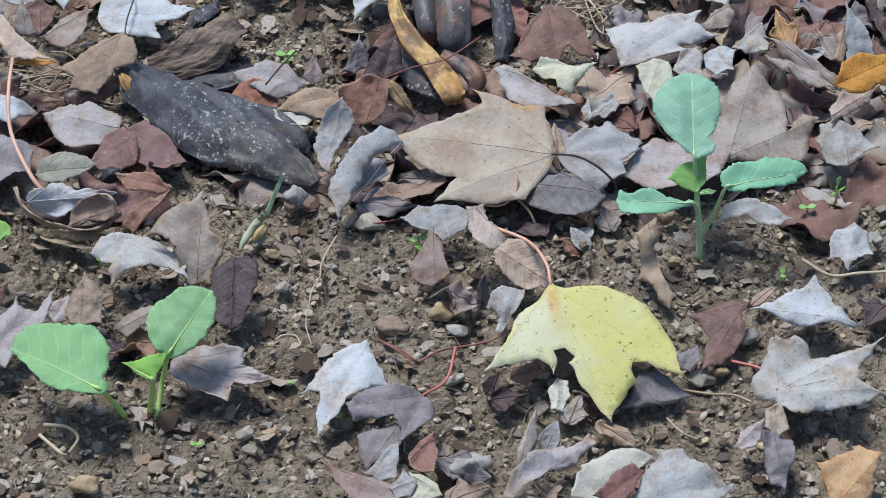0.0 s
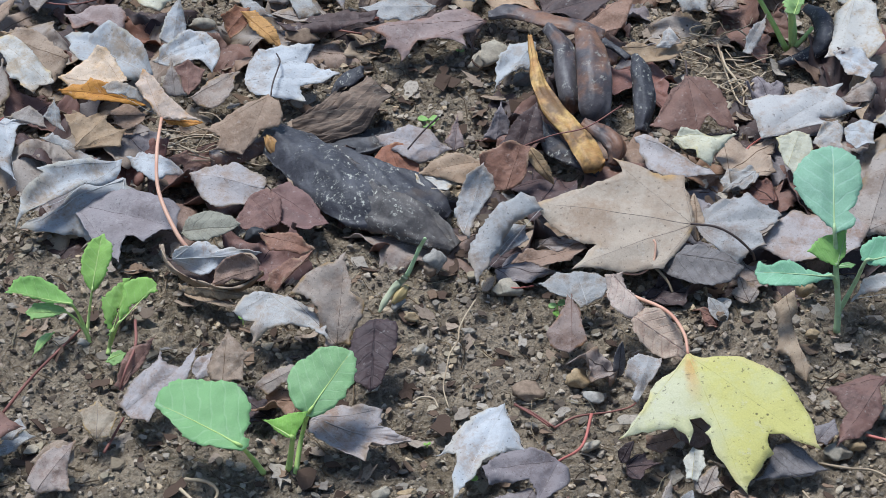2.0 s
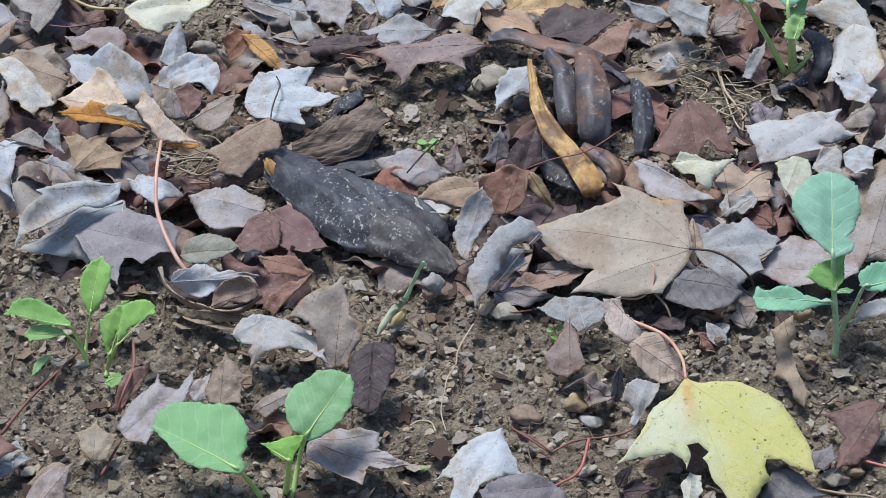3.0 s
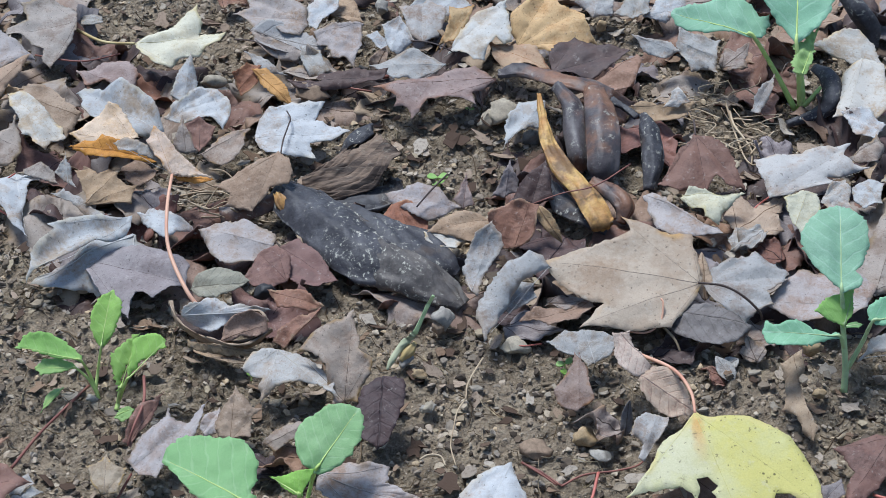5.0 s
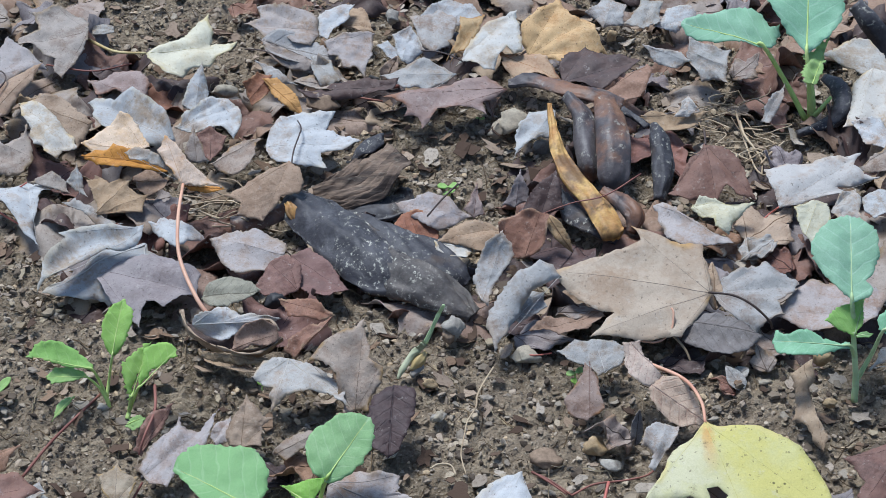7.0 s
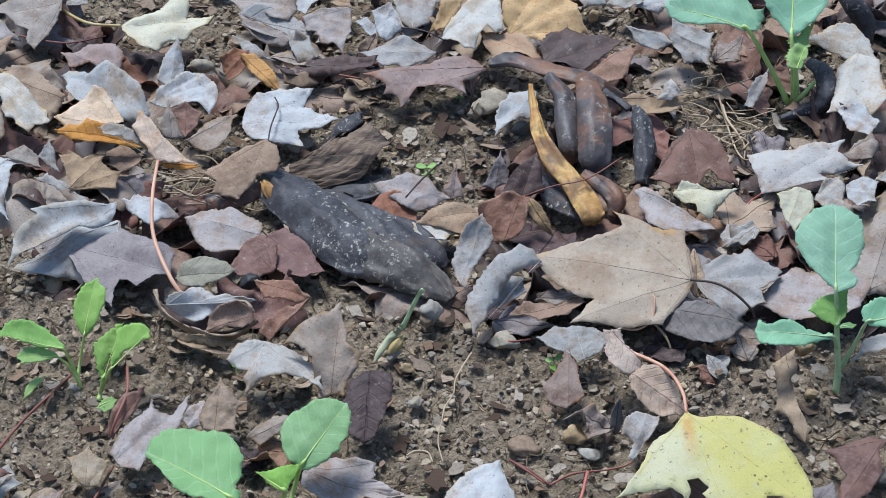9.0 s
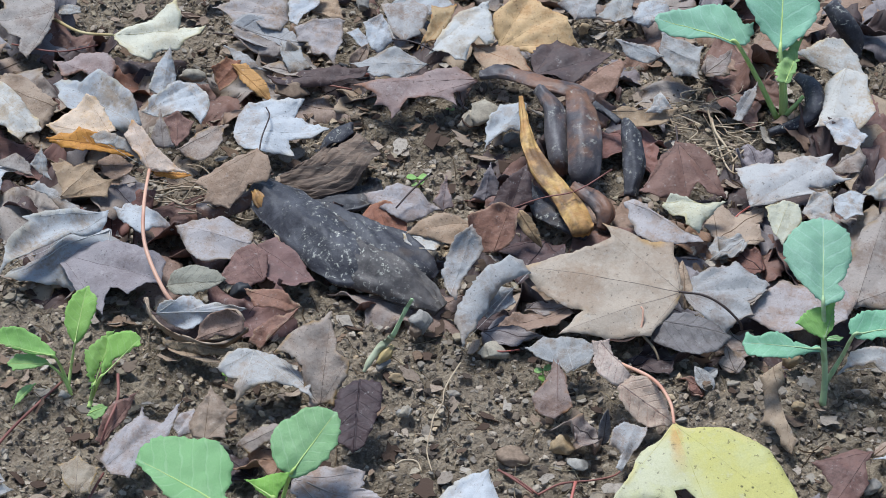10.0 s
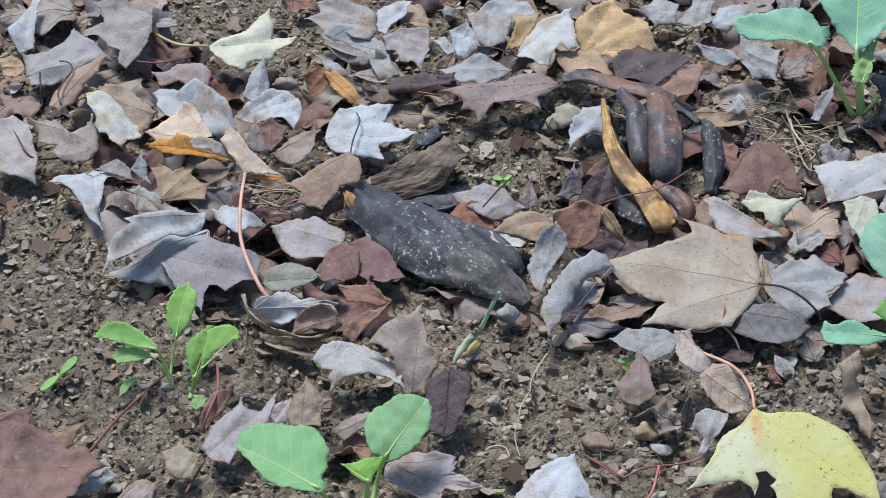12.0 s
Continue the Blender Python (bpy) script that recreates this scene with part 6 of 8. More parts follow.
maple("dark", (0.0113, 0.0521, 0.0020), (0.0397, 0.0381, 0.0040), 0.8)

maple("tan", (-0.3207, 0.3010, 0.0100), (-0.3547, 0.2904, 0.0140), 0.5, ripple=0.1)
maple("greytan", (-0.3686, 0.4175, 0.0100), (-0.4282, 0.4013, 0.0140), 0.9)

# ---- fallen leaves: the near side ----
maple("pink", (-0.0919, -0.1107, 0.0120), (-0.0335, -0.1346, 0.0100), a=(-0.0510, -0.1074, 0.0160), b=(-0.0597, -0.1434, 0.0060), lobes=0.6, cup=0.05, ripple=0.06)
oval("otan", (0.2457, -0.0734, 0.0040), (0.2619, -0.0647, 0.0120), 0.2)
oval("ogrey", (0.1126, -0.1858, 0.0040), (0.1196, -0.1750, 0.0180), 0.3)
maple("greytan", (0.1274, -0.1641, 0.0040), (0.1367, -0.1483, 0.0120), 0.8)
maple("violet", (0.0552, -0.1900, 0.0060), (0.0815, -0.2061, 0.0060), 0.6, ripple=0.08)
maple("tan", (0.1438, -0.1688, 0.0100), (0.1641, -0.1878, 0.0040), 0.5, ripple=0.08)
maple("brown", (0.0562, -0.2210, 0.0060), (0.0807, -0.2139, 0.0100), 0.7)
maple("dark", (0.0867, -0.1441, 0.0040), (0.1053, -0.1467, 0.0100), 0.9)
oval("odark", (0.0839, -0.1395, 0.0040), (0.0904, -0.1340, 0.0160), 0.3, curl=1.0)
# right of the grey leaf
maple("greytan", (0.3373, 0.1219, 0.0160), (0.2930, 0.1631, 0.0360), wide=0.35, ripple=0.06)
oval("ogrey", (0.3215, 0.1647, 0.0080), (0.3400, 0.1698, 0.0140), 0.35)
maple("tan", (0.3429, 0.1802, 0.0080), (0.3350, 0.1898, 0.0180), 0.7)
maple("orange", (0.3156, 0.1754, 0.0100), (0.3101, 0.2032, 0.0260), 0.5, roll=-20)
maple("white", (0.1897, 0.1170, 0.0160), (0.1657, 0.1008, 0.0120), 0.6, ripple=0.08)
oval("ogrey", (0.1608, -0.0026, 0.0080), (0.1479, -0.0105, 0.0040), 0.28)
maple("dark", (0.3260, -0.0768, 0.0040), (0.3067, -0.1019, 0.0100), 0.8, curl=0.8)
maple("greytan", (0.3370, 0.1945, 0.0100), (0.3480, 0.1540, 0.0100), 0.8, ripple=0.1)
maple("redbrown", (0.3484, 0.2106, 0.0080), (0.3226, 0.1619, 0.0100), 0.8, ripple=0.1)
maple("tan", (0.3660, 0.0984, 0.0060), (0.3322, 0.0797, 0.0100), 0.6)


# ---- rolled-up leaves ----
def rolled(label, mat, bands):
    """A leaf rolled up into bands; each band is its line, widths, arch and the direction across it."""
    ob = thing("rolled_leaf", label, "leaf", "fallen leaves")
    for k, (points, widths, arch, side) in enumerate(bands):
        part("blade", strip(points, widths, 0.0012, arch, 0.0002, k + 3, side, 8, 20, 0.0016), mat, ob)
    return ob


rolled("curled tan leaf nest with upturned rims", CURL_TAN, [
    ([(-0.1932, 0.0444, 0.0160), (-0.1860, 0.0277, 0.0130), (-0.1722, 0.0157, 0.0110), (-0.1540, 0.0079, 0.0110), (-0.1392, 0.0087, 0.0120), (-0.1270, 0.0181, 0.0160)], [0.006, 0.011, 0.013, 0.013, 0.011, 0.004], 0.1, (0.1, -0.55, 0.8)),
    ([(-0.1590, 0.0100, 0.0120), (-0.1450, 0.0090, 0.0130), (-0.1350, 0.0110, 0.0170), (-0.1300, 0.0170, 0.0220), (-0.1340, 0.0220, 0.0260), (-0.1410, 0.0210, 0.0280)], [0.002, 0.005, 0.006, 0.006, 0.005, 0.002], 0.1, (0.05, -0.3, 0.9))])



# ---- seedlings ----
def green_leaf(parent, base, tip, mat, fat=0.36, roll=0.0, curl=0.35, bow=0.06, teeth=0.018, blunt=0.6, stalk=None, stalk_mat=None, r=0.0012, r1=0.0016, ripple=0.03, label="", holes=()):
    """A living leaf with its stalk down to the crown of the plant."""
    count[0] += 1
    rng = random.Random(count[0])
    L = (Vector(tip) - Vector(base)).length
    m = seat(base, tip, roll)
    bm, shaped = blade(oval_outline(rng, fat, teeth, blunt, 26), (0.0, 0.4), L, 1.0, curl, bow, ripple, 0.0, 0.0, count[0], 7, 0.0006, 0.0, holes)
    bm.transform(m)
    leaf = part("leaf", bm, mat, parent, label)
    if stalk:
        line = [Vector(tip) * 0.25 + Vector(base) * 0.75 - m.to_3x3() @ Vector((0, 0, 0.0004)), Vector(base)] + [Vector(p) for p in stalk]
        part("petiole", tube(line, r * 0.6, r1, 8, 6), stalk_mat or STEM_GREEN, leaf)
    return leaf


plant = thing("cabbage_seedling", "young cabbage seedling with broad light green leaves in bare soil", "seedling", "garden seedlings")
living(plant, GREEN, (-0.1276, -0.1522, 0.0319), (-0.1781, -0.1222, 0.0383), -10.3, (0.13, 0.42), [(106, 0.58), (92, 0.60), (76, 0.56), (57, 0.48), (30, 0.39), (7, 0.42), (346, 0.40), (324, 0.39), (289, 0.36), (266, 0.38), (268, 0.44), (261, 0.48), (249, 0.49), (238, 0.43), (216, 0.36), (184, 0.34), (139, 0.37), (120, 0.44)], stalk=[(-0.1230, -0.1420, 0.0120), (-0.1180, -0.1390, -0.0020)], stalk_mat=STEM_GREEN, r=0.0015)
living(plant, GREEN, (-0.0909, -0.1304, 0.0365), (-0.0670, -0.0987, 0.0548), 17.5, (-0.10, 0.45), [(285, 0.51), (264, 0.50), (244, 0.47), (215, 0.45), (195, 0.43), (164, 0.38), (128, 0.42), (93, 0.51), (78, 0.55), (62, 0.50), (40, 0.42), (12, 0.37), (335, 0.38), (305, 0.46)], stalk=[(-0.0960, -0.1270, 0.0160), (-0.1000, -0.1400, -0.0020)], stalk_mat=STEM_GREEN, r=0.0014)
living(plant, GREEN_YELLOW, (-0.0996, -0.1463, 0.0324), (-0.1158, -0.1372, 0.0376), -25.9, (0.25, 0.31), [(110, 0.77), (76, 0.34), (352, 0.51), (340, 0.74), (309, 0.42), (241, 0.46), (204, 0.36), (142, 0.41)], ribs=(0,), stalk=[(-0.1020, -0.1390, 0.0120), (-0.1040, -0.1360, -0.0020)], stalk_mat=STEM_GREEN, r=0.0018, crease=0.3)

plant = thing("cabbage_seedling", "young bluish-green cabbage seedling with an upright stem", "seedling", "garden seedlings")
part("stem", tube([(0.2230, -0.0250, 0.0000), (0.2230, -0.0210, 0.0140), (0.2210, -0.0190, 0.0300), (0.2190, -0.0140, 0.0460)], 0.0022, 0.0016, 8, 6), STEM_BLUE, plant)
living(plant, GREEN_BLUE, (0.2175, -0.0060, 0.0623), (0.2210, 0.0429, 0.0906), 2.0, (-0.00, 0.45), [(270, 0.48), (249, 0.37), (221, 0.33), (181, 0.39), (155, 0.47), (128, 0.50), (105, 0.53), (89, 0.56), (70, 0.51), (49, 0.43), (16, 0.32), (336, 0.26), (303, 0.26), (305, 0.39), (292, 0.45), (279, 0.45)], stalk=[(0.2200, -0.0090, 0.0480)], stalk_mat=STEM_BLUE, r=0.0014)
living(plant, GREEN_YELLOW, (0.2195, -0.0163, 0.0445), (0.2262, 0.0001, 0.0593), 14.7, (-0.29, 0.42), [(303, 0.54), (246, 0.41), (203, 0.59), (175, 0.42), (121, 0.34), (63, 0.68), (35, 0.43), (341, 0.43)], stalk_mat=STEM_BLUE, r=0.0012, crease=0.35)
living(plant, GREEN_BLUE, (0.2158, -0.0259, 0.0456), (0.1698, -0.0243, 0.0463), -24.0, (0.00, 0.52), [(266, 0.53), (275, 0.52), (281, 0.32), (292, 0.19), (12, 0.20), (69, 0.28), (71, 0.47), (88, 0.49), (111, 0.47), (131, 0.33), (183, 0.19), (251, 0.29)], stalk=[(0.2210, -0.0190, 0.0300)], stalk_mat=STEM_BLUE, r=0.0012)
living(plant, GREEN_BLUE, (0.2346, -0.0228, 0.0530), (0.2850, -0.0141, 0.0568), 23.6, (-0.06, 0.46), [(285, 0.45), (273, 0.51), (256, 0.48), (236, 0.33), (158, 0.22), (113, 0.37), (92, 0.51), (82, 0.55), (67, 0.41), (30, 0.20), (314, 0.24)], stalk=[(0.2330, -0.0120, 0.0280), (0.2260, -0.0130, 0.0080)], stalk_mat=STEM_BLUE, r=0.0014)
living(plant, GREEN, (0.2205, -0.0178, 0.0457), (0.2302, -0.0167, 0.0461), 19.9, (-0.03, 0.47), [(287, 0.52), (252, 0.38), (134, 0.27), (90, 0.61), (44, 0.37)], stalk_mat=STEM_BLUE)

plant = thing("cabbage_seedling", "taller bluish-green cabbage seedling among dry leaves", "seedling", "garden seedlings")
part("stem", tube([(0.2380, 0.2830, 0.0000), (0.2370, 0.2810, 0.0180), (0.2340, 0.2830, 0.0360), (0.2320, 0.2830, 0.0500)], 0.0026, 0.0018, 8, 6), STEM_GREEN, plant)
part("stem", tube([(0.2390, 0.2810, 0.0060), (0.2440, 0.2790, 0.0140), (0.2500, 0.2810, 0.0220)], 0.0022, 0.0014, 8, 6), STEM_GREEN, plant, "short side shoot")
living(plant, GREEN_BLUE, (0.2008, 0.2958, 0.0557), (0.1429, 0.3142, 0.0639), -22.8, (0.14, 0.37), [(255, 0.48), (241, 0.36), (220, 0.22), (164, 0.27), (131, 0.48), (116, 0.61), (104, 0.65), (97, 0.60), (78, 0.34), (10, 0.30), (343, 0.36), (315, 0.37), (294, 0.40), (297, 0.52), (280, 0.52)], stalk=[(0.2200, 0.2940, 0.0240), (0.2340, 0.2850, 0.0000)], stalk_mat=STEM_GREEN, r=0.0019)
living(plant, GREEN_BLUE, (0.2291, 0.2821, 0.0578), (0.2353, 0.3437, 0.0994), 3.2, (-0.02, 0.48), [(272, 0.51), (249, 0.34), (217, 0.30), (181, 0.35), (155, 0.43), (123, 0.47), (97, 0.51), (72, 0.49), (41, 0.43), (7, 0.37), (331, 0.35), (308, 0.38), (283, 0.44)], stalk=[(0.2320, 0.2770, 0.0400), (0.2370, 0.2830, 0.0040)], stalk_mat=STEM_GREEN, r=0.0019)
living(plant, GREEN_YELLOW, (0.2322, 0.2645, 0.0429), (0.2472, 0.2984, 0.0595), 10.3, (-0.11, 0.39), [(265, 0.44), (239, 0.27), (215, 0.12), (164, 0.24), (94, 0.37), (79, 0.64), (62, 0.28), (332, 0.22), (288, 0.42)], stalk_mat=STEM_GREEN, r=0.0014, teeth=0.05, crease=0.4, ripple=0.08)

plant = thing("leafy_seedling", "small bright green seedling with narrow toothed leaves", "seedling", "garden seedlings")
living(plant, GREEN_YELLOW, (-0.2274, -0.0158, 0.0299), (-0.2221, 0.0132, 0.0510), 6.1, (-0.00, 0.48), [(271, 0.50), (247, 0.36), (202, 0.25), (141, 0.31), (109, 0.43), (89, 0.53), (63, 0.42), (4, 0.21), (304, 0.29), (281, 0.41)], ribs=(5,), stalk=[(-0.2310, -0.0150, 0.0120), (-0.2330, -0.0220, 0.0000)], stalk_mat=STEM_GREEN, r=0.001, teeth=0.03)
living(plant, GREEN_YELLOW, (-0.2376, -0.0271, 0.0288), (-0.2787, -0.0185, 0.0333), -27.4, (0.07, 0.42), [(257, 0.44), (258, 0.34), (192, 0.11), (104, 0.32), (98, 0.59), (77, 0.50), (51, 0.32), (325, 0.19), (281, 0.31), (266, 0.42)], ribs=(4,), stalk=[(-0.2350, -0.0220, 0.0140), (-0.2310, -0.0250, 0.0000)], stalk_mat=STEM_GREEN, r=0.0011, teeth=0.03)
living(plant, GREEN_YELLOW, (-0.2415, -0.0275, 0.0238), (-0.2661, -0.0278, 0.0237), -20.0, (0.03, 0.51), [(267, 0.54), (221, 0.20), (120, 0.41), (91, 0.51), (59, 0.37), (338, 0.25), (276, 0.48)], stalk=[(-0.2350, -0.0250, 0.0120), (-0.2300, -0.0280, 0.0000)], stalk_mat=STEM_GREEN, r=0.0009, teeth=0.03)
living(plant, GREEN_YELLOW, (-0.2141, -0.0388, 0.0172), (-0.2032, -0.0108, 0.0376), 12.3, (-0.10, 0.50), [(281, 0.55), (258, 0.37), (206, 0.22), (152, 0.20), (100, 0.31), (79, 0.52), (47, 0.23), (298, 0.18)], ribs=(5,), stalk=[(-0.2180, -0.0350, 0.0000)], stalk_mat=STEM_GREEN, r=0.001, teeth=0.06, crease=0.5)
living(plant, GREEN_YELLOW, (-0.2090, -0.0404, 0.0249), (-0.1870, -0.0201, 0.0386), 24.3, (-0.13, 0.55), [(284, 0.58), (271, 0.40), (237, 0.18), (169, 0.32), (138, 0.35), (102, 0.45), (78, 0.48), (57, 0.45), (38, 0.20), (294, 0.14), (284, 0.38)], stalk=[(-0.2160, -0.0350, 0.0060), (-0.2180, -0.0390, 0.0000)], stalk_mat=STEM_GREEN, r=0.0013, teeth=0.025)
living(plant, GREEN_YELLOW, (-0.2509, -0.0285, 0.0094), (-0.2626, -0.0441, 0.0037), -11.8, (0.05, 0.45), [(261, 0.48), (295, 0.29), (36, 0.17), (96, 0.59), (113, 0.30), (239, 0.22)], stalk_mat=STEM_GREEN, teeth=0.02)
living(plant, GREEN_YELLOW, (-0.2157, -0.0511, 0.0065), (-0.2058, -0.0464, 0.0086), 21.5, (0.10, 0.42), [(263, 0.60), (205, 0.37), (127, 0.50), (91, 0.60), (31, 0.41), (314, 0.47)], stalk_mat=STEM_GREEN, teeth=0.05)


def sprout(a, b, c, mat=GREEN_YELLOW, fat=0.42):
    """A tiny sprout: two seed leaves on a thread of a stem; a is its foot, b and c the leaf tips."""
    ob = thing("sprout", "tiny green sprout with two seed leaves", "seedling", "tiny sprouts")
    a, b, c = Vector(a), Vector(b), Vector(c)
    top = (b + c) / 2 + Vector((0, 0, -0.001))
    part("stem", tube([a, a * 0.4 + top * 0.6, top], 0.0006, 0.0005, 6, 4), STEM_GREEN, ob)
    for tip in (b, c):
        green_leaf(ob, top, tip, mat, fat, blunt=0.9, teeth=0.0, bow=0.02)


sprout((0.0537, -0.0119, 0.0000), (0.0593, -0.0096, 0.0140), (0.0482, -0.0125, 0.0120))
sprout((0.0559, -0.0171, 0.0000), (0.0516, -0.0139, 0.0100), (0.0576, -0.0201, 0.0080))
sprout((-0.0235, 0.1913, -0.0000), (-0.0323, 0.1895, 0.0100), (-0.0176, 0.1907, 0.0100))
sprout((-0.0254, 0.1900, 0.0000), (-0.0285, 0.1864, 0.0060), (-0.0206, 0.1812, 0.0120))
sprout((-0.0021, 0.2857, 0.0000), (-0.0054, 0.2849, 0.0030), (0.0012, 0.2849, 0.0030))
sprout((-0.1384, -0.0126, 0.0000), (-0.1409, -0.0110, 0.0060), (-0.1353, -0.0130, 0.0040))
sprout((-0.3057, -0.0163, 0.0000), (-0.2902, -0.0185, 0.0160), (-0.3114, -0.0374, 0.0040), GREEN_YELLOW, 0.2)
sprout((0.2702, -0.0480, 0.0000), (0.2702, -0.0425, 0.0060), (0.2698, -0.0495, 0.0040))
sprout((0.2982, 0.0179, 0.0000), (0.2924, 0.0166, 0.0040), (0.3029, 0.0160, 0.0050))
sprout((0.3180, 0.0235, 0.0000), (0.3163, 0.0208, 0.0240), (0.3157, 0.0226, 0.0100), GREEN_YELLOW, 0.16)
sprout((0.3163, 0.0225, -0.0000), (0.3217, 0.0229, 0.0140), (0.3131, 0.0224, 0.0080), GREEN_YELLOW, 0.14)
sprout((-0.0013, -0.1469, 0.0000), (-0.0063, -0.1479, 0.0040), (0.0031, -0.1497, 0.0030))
sprout((-0.0774, -0.1641, 0.0000), (-0.0809, -0.1664, 0.0030), (-0.0741, -0.1668, 0.0030))
sprout((-0.0256, -0.1212, 0.0000), (-0.0277, -0.1214, 0.0030), (-0.0235, -0.1218, 0.0040))
# a cut green stem
ob = thing("cut_stalk", "wilted pale green stalk stuck in the soil", "stalk")
part("stem", strip([(-0.0553, -0.0024, 0.0000), (-0.0517, 0.0021, 0.0050), (-0.0459, 0.0087, 0.0100), (-0.0395, 0.0108, 0.0160), (-0.0350, 0.0117, 0.0240)], [0.002, 0.0045, 0.0052, 0.0042, 0.0026], 0.004, 0.35, 0.0002, 3, (0.85, 0.2, 0.4), 6, 16, 0.0008), STEM_PALE, ob)
part("shoot", strip([(-0.0380, 0.0093, 0.0190), (-0.0334, 0.0120, 0.0290), (-0.0297, 0.0137, 0.0380), (-0.0263, 0.0140, 0.0450)], [0.0034, 0.0024, 0.0026, 0.0024], 0.0018, 0.2, 0.0001, 4, (0.9, 0.2, 0.1), 5, 14, 0.0005), STEM_BLUE, ob)
part("leaf_scar", strip([(-0.0469, 0.0009, 0.0040), (-0.0420, 0.0067, 0.0070), (-0.0377, 0.0115, 0.0100)], [0.003, 0.008, 0.003], 0.003, seed=4), STEM_CREAM, ob, "olive-brown scar")



# ---- banana peels ----
peel = thing("banana_peel", "blackened banana peel with pale mould on bare soil", "banana peel", "banana peels")
part("skin", strip([(-0.1326, 0.1663, 0.0140), (-0.1141, 0.1452, 0.0160), (-0.0904, 0.1147, 0.0170), (-0.0670, 0.0903, 0.0140), (-0.0468, 0.0822, 0.0100)], [0.024, 0.034, 0.042, 0.042, 0.024], 0.004, 0.4, 0.0003, 2, (0.42, 0.86, 0.22), 14, 40, 0.0026, 0.8), PEEL_BLACK, peel)
part("skin", strip([(-0.1008, 0.1438, 0.0160), (-0.0735, 0.1232, 0.0170), (-0.0452, 0.1040, 0.0150), (-0.0212, 0.0902, 0.0110), (-0.0116, 0.0858, 0.0060)], [0.016, 0.030, 0.034, 0.026, 0.010], 0.004, 0.25, 0.0004, 5, (0.3, 0.9, 0.1), 12, 32, 0.003, 0.4), PEEL_BLACK, peel)
part("mouldy_tail", strip([(-0.0923, 0.1167, 0.0080), (-0.0652, 0.0903, 0.0140), (-0.0392, 0.0722, 0.0150), (-0.0204, 0.0620, 0.0100), (-0.0081, 0.0531, 0.0050)], [0.012, 0.034, 0.030, 0.023, 0.012], 0.004, 0.35, 0.0003, 8, (0.4, 0.85, 0.3), 12, 32, 0.0034, 0.5), PEEL_GREY, peel, "greyish-brown tail with white mould")
part("stub", strip([(-0.1709, 0.1490, 0.0060), (-0.1549, 0.1513, 0.0080), (-0.1323, 0.1592, 0.0120)], [0.014, 0.018, 0.014], 0.007, 0.4, 0.0, 3, (0, 1, 0.2)), PEEL_BROWN, peel)
part("torn_edge", strip([(-0.1330, 0.1553, 0.0210), (-0.1294, 0.1490, 0.0180), (-0.1251, 0.1418, 0.0120)], [0.005, 0.009, 0.004], 0.003, 0.2, 0.0, 3, (1, 0, 0.3)), PEEL_YELLOW, peel, "ochre torn end")

peel = thing("banana_peel", "dried dark brown banana peel with lengthwise wrinkles", "banana peel", "banana peels")
part("skin", strip([(-0.1161, 0.1756, 0.0100), (-0.0948, 0.1791, 0.0140), (-0.0756, 0.1879, 0.0200), (-0.0586, 0.1991, 0.0300)], [0.014, 0.036, 0.048, 0.046], 0.004, 0.15, 0.0032, 1, (0.42, 0.85, 0.25), 12, 120, 0.003), PEEL_RIB, peel)
part("flap", strip([(-0.0944, 0.1626, 0.0060), (-0.0752, 0.1642, 0.0080), (-0.0599, 0.1698, 0.0100), (-0.0547, 0.1815, 0.0120)], [0.016, 0.026, 0.026, 0.014], 0.004, 0.2, 0.0008, 6, (0.2, 0.9, 0.1), 8, 40), PEEL_BLACK, peel)
part("tip", strip([(-0.0892, 0.2116, 0.0140), (-0.0803, 0.2150, 0.0240), (-0.0691, 0.2156, 0.0320)], [0.012, 0.022, 0.012], 0.004, 0.4, 0.0004, 8, (0.6, 0.6, 0.4)), PEEL_BLACK, peel)

peel = thing("banana_peel", "splayed banana peel, brown-black with one yellow strip", "banana peel", "banana peels")
part("crown", strip([(0.0190, 0.2920, 0.0260), (0.0310, 0.2900, 0.0300), (0.0450, 0.2820, 0.0320), (0.0610, 0.2690, 0.0340), (0.0790, 0.2620, 0.0340), (0.0980, 0.2570, 0.0300)], [0.007, 0.013, 0.015, 0.019, 0.022, 0.012], 0.007, 0.35, 0.0003, 2, (0.15, 0.95, -0.35), 10, 32, 0.0022, 0.4), PEEL_BROWN, peel, "brown stem end")
part("skin", strip([(0.0600, 0.2610, 0.0360), (0.0690, 0.2380, 0.0350), (0.0700, 0.2140, 0.0300), (0.0720, 0.1980, 0.0220), (0.0740, 0.1930, 0.0120)], [0.01, 0.015, 0.016, 0.015, 0.007], 0.005, 0.4, 0.0002, 3, (1, 0, 0), 9, 28, 0.0018, 0.4), PEEL_BROWN, peel)
part("skin", strip([(0.0850, 0.2550, 0.0370), (0.0880, 0.2260, 0.0360), (0.0890, 0.2020, 0.0310), (0.0880, 0.1840, 0.0220), (0.0860, 0.1780, 0.0100)], [0.016, 0.022, 0.024, 0.023, 0.01], 0.005, 0.38, 0.0002, 7, (1, 0, 0), 9, 28, 0.0018, 0.4), PEEL_BROWN, peel)
part("skin", strip([(0.0970, 0.2520, 0.0300), (0.1060, 0.2460, 0.0280), (0.1150, 0.2360, 0.0260)], [0.007, 0.005, 0.006], 0.005, 0.4, 0.0, 5, (0.2, 1, 0), 9, 28, 0.0018, 0.4), PEEL_BLACK, peel)
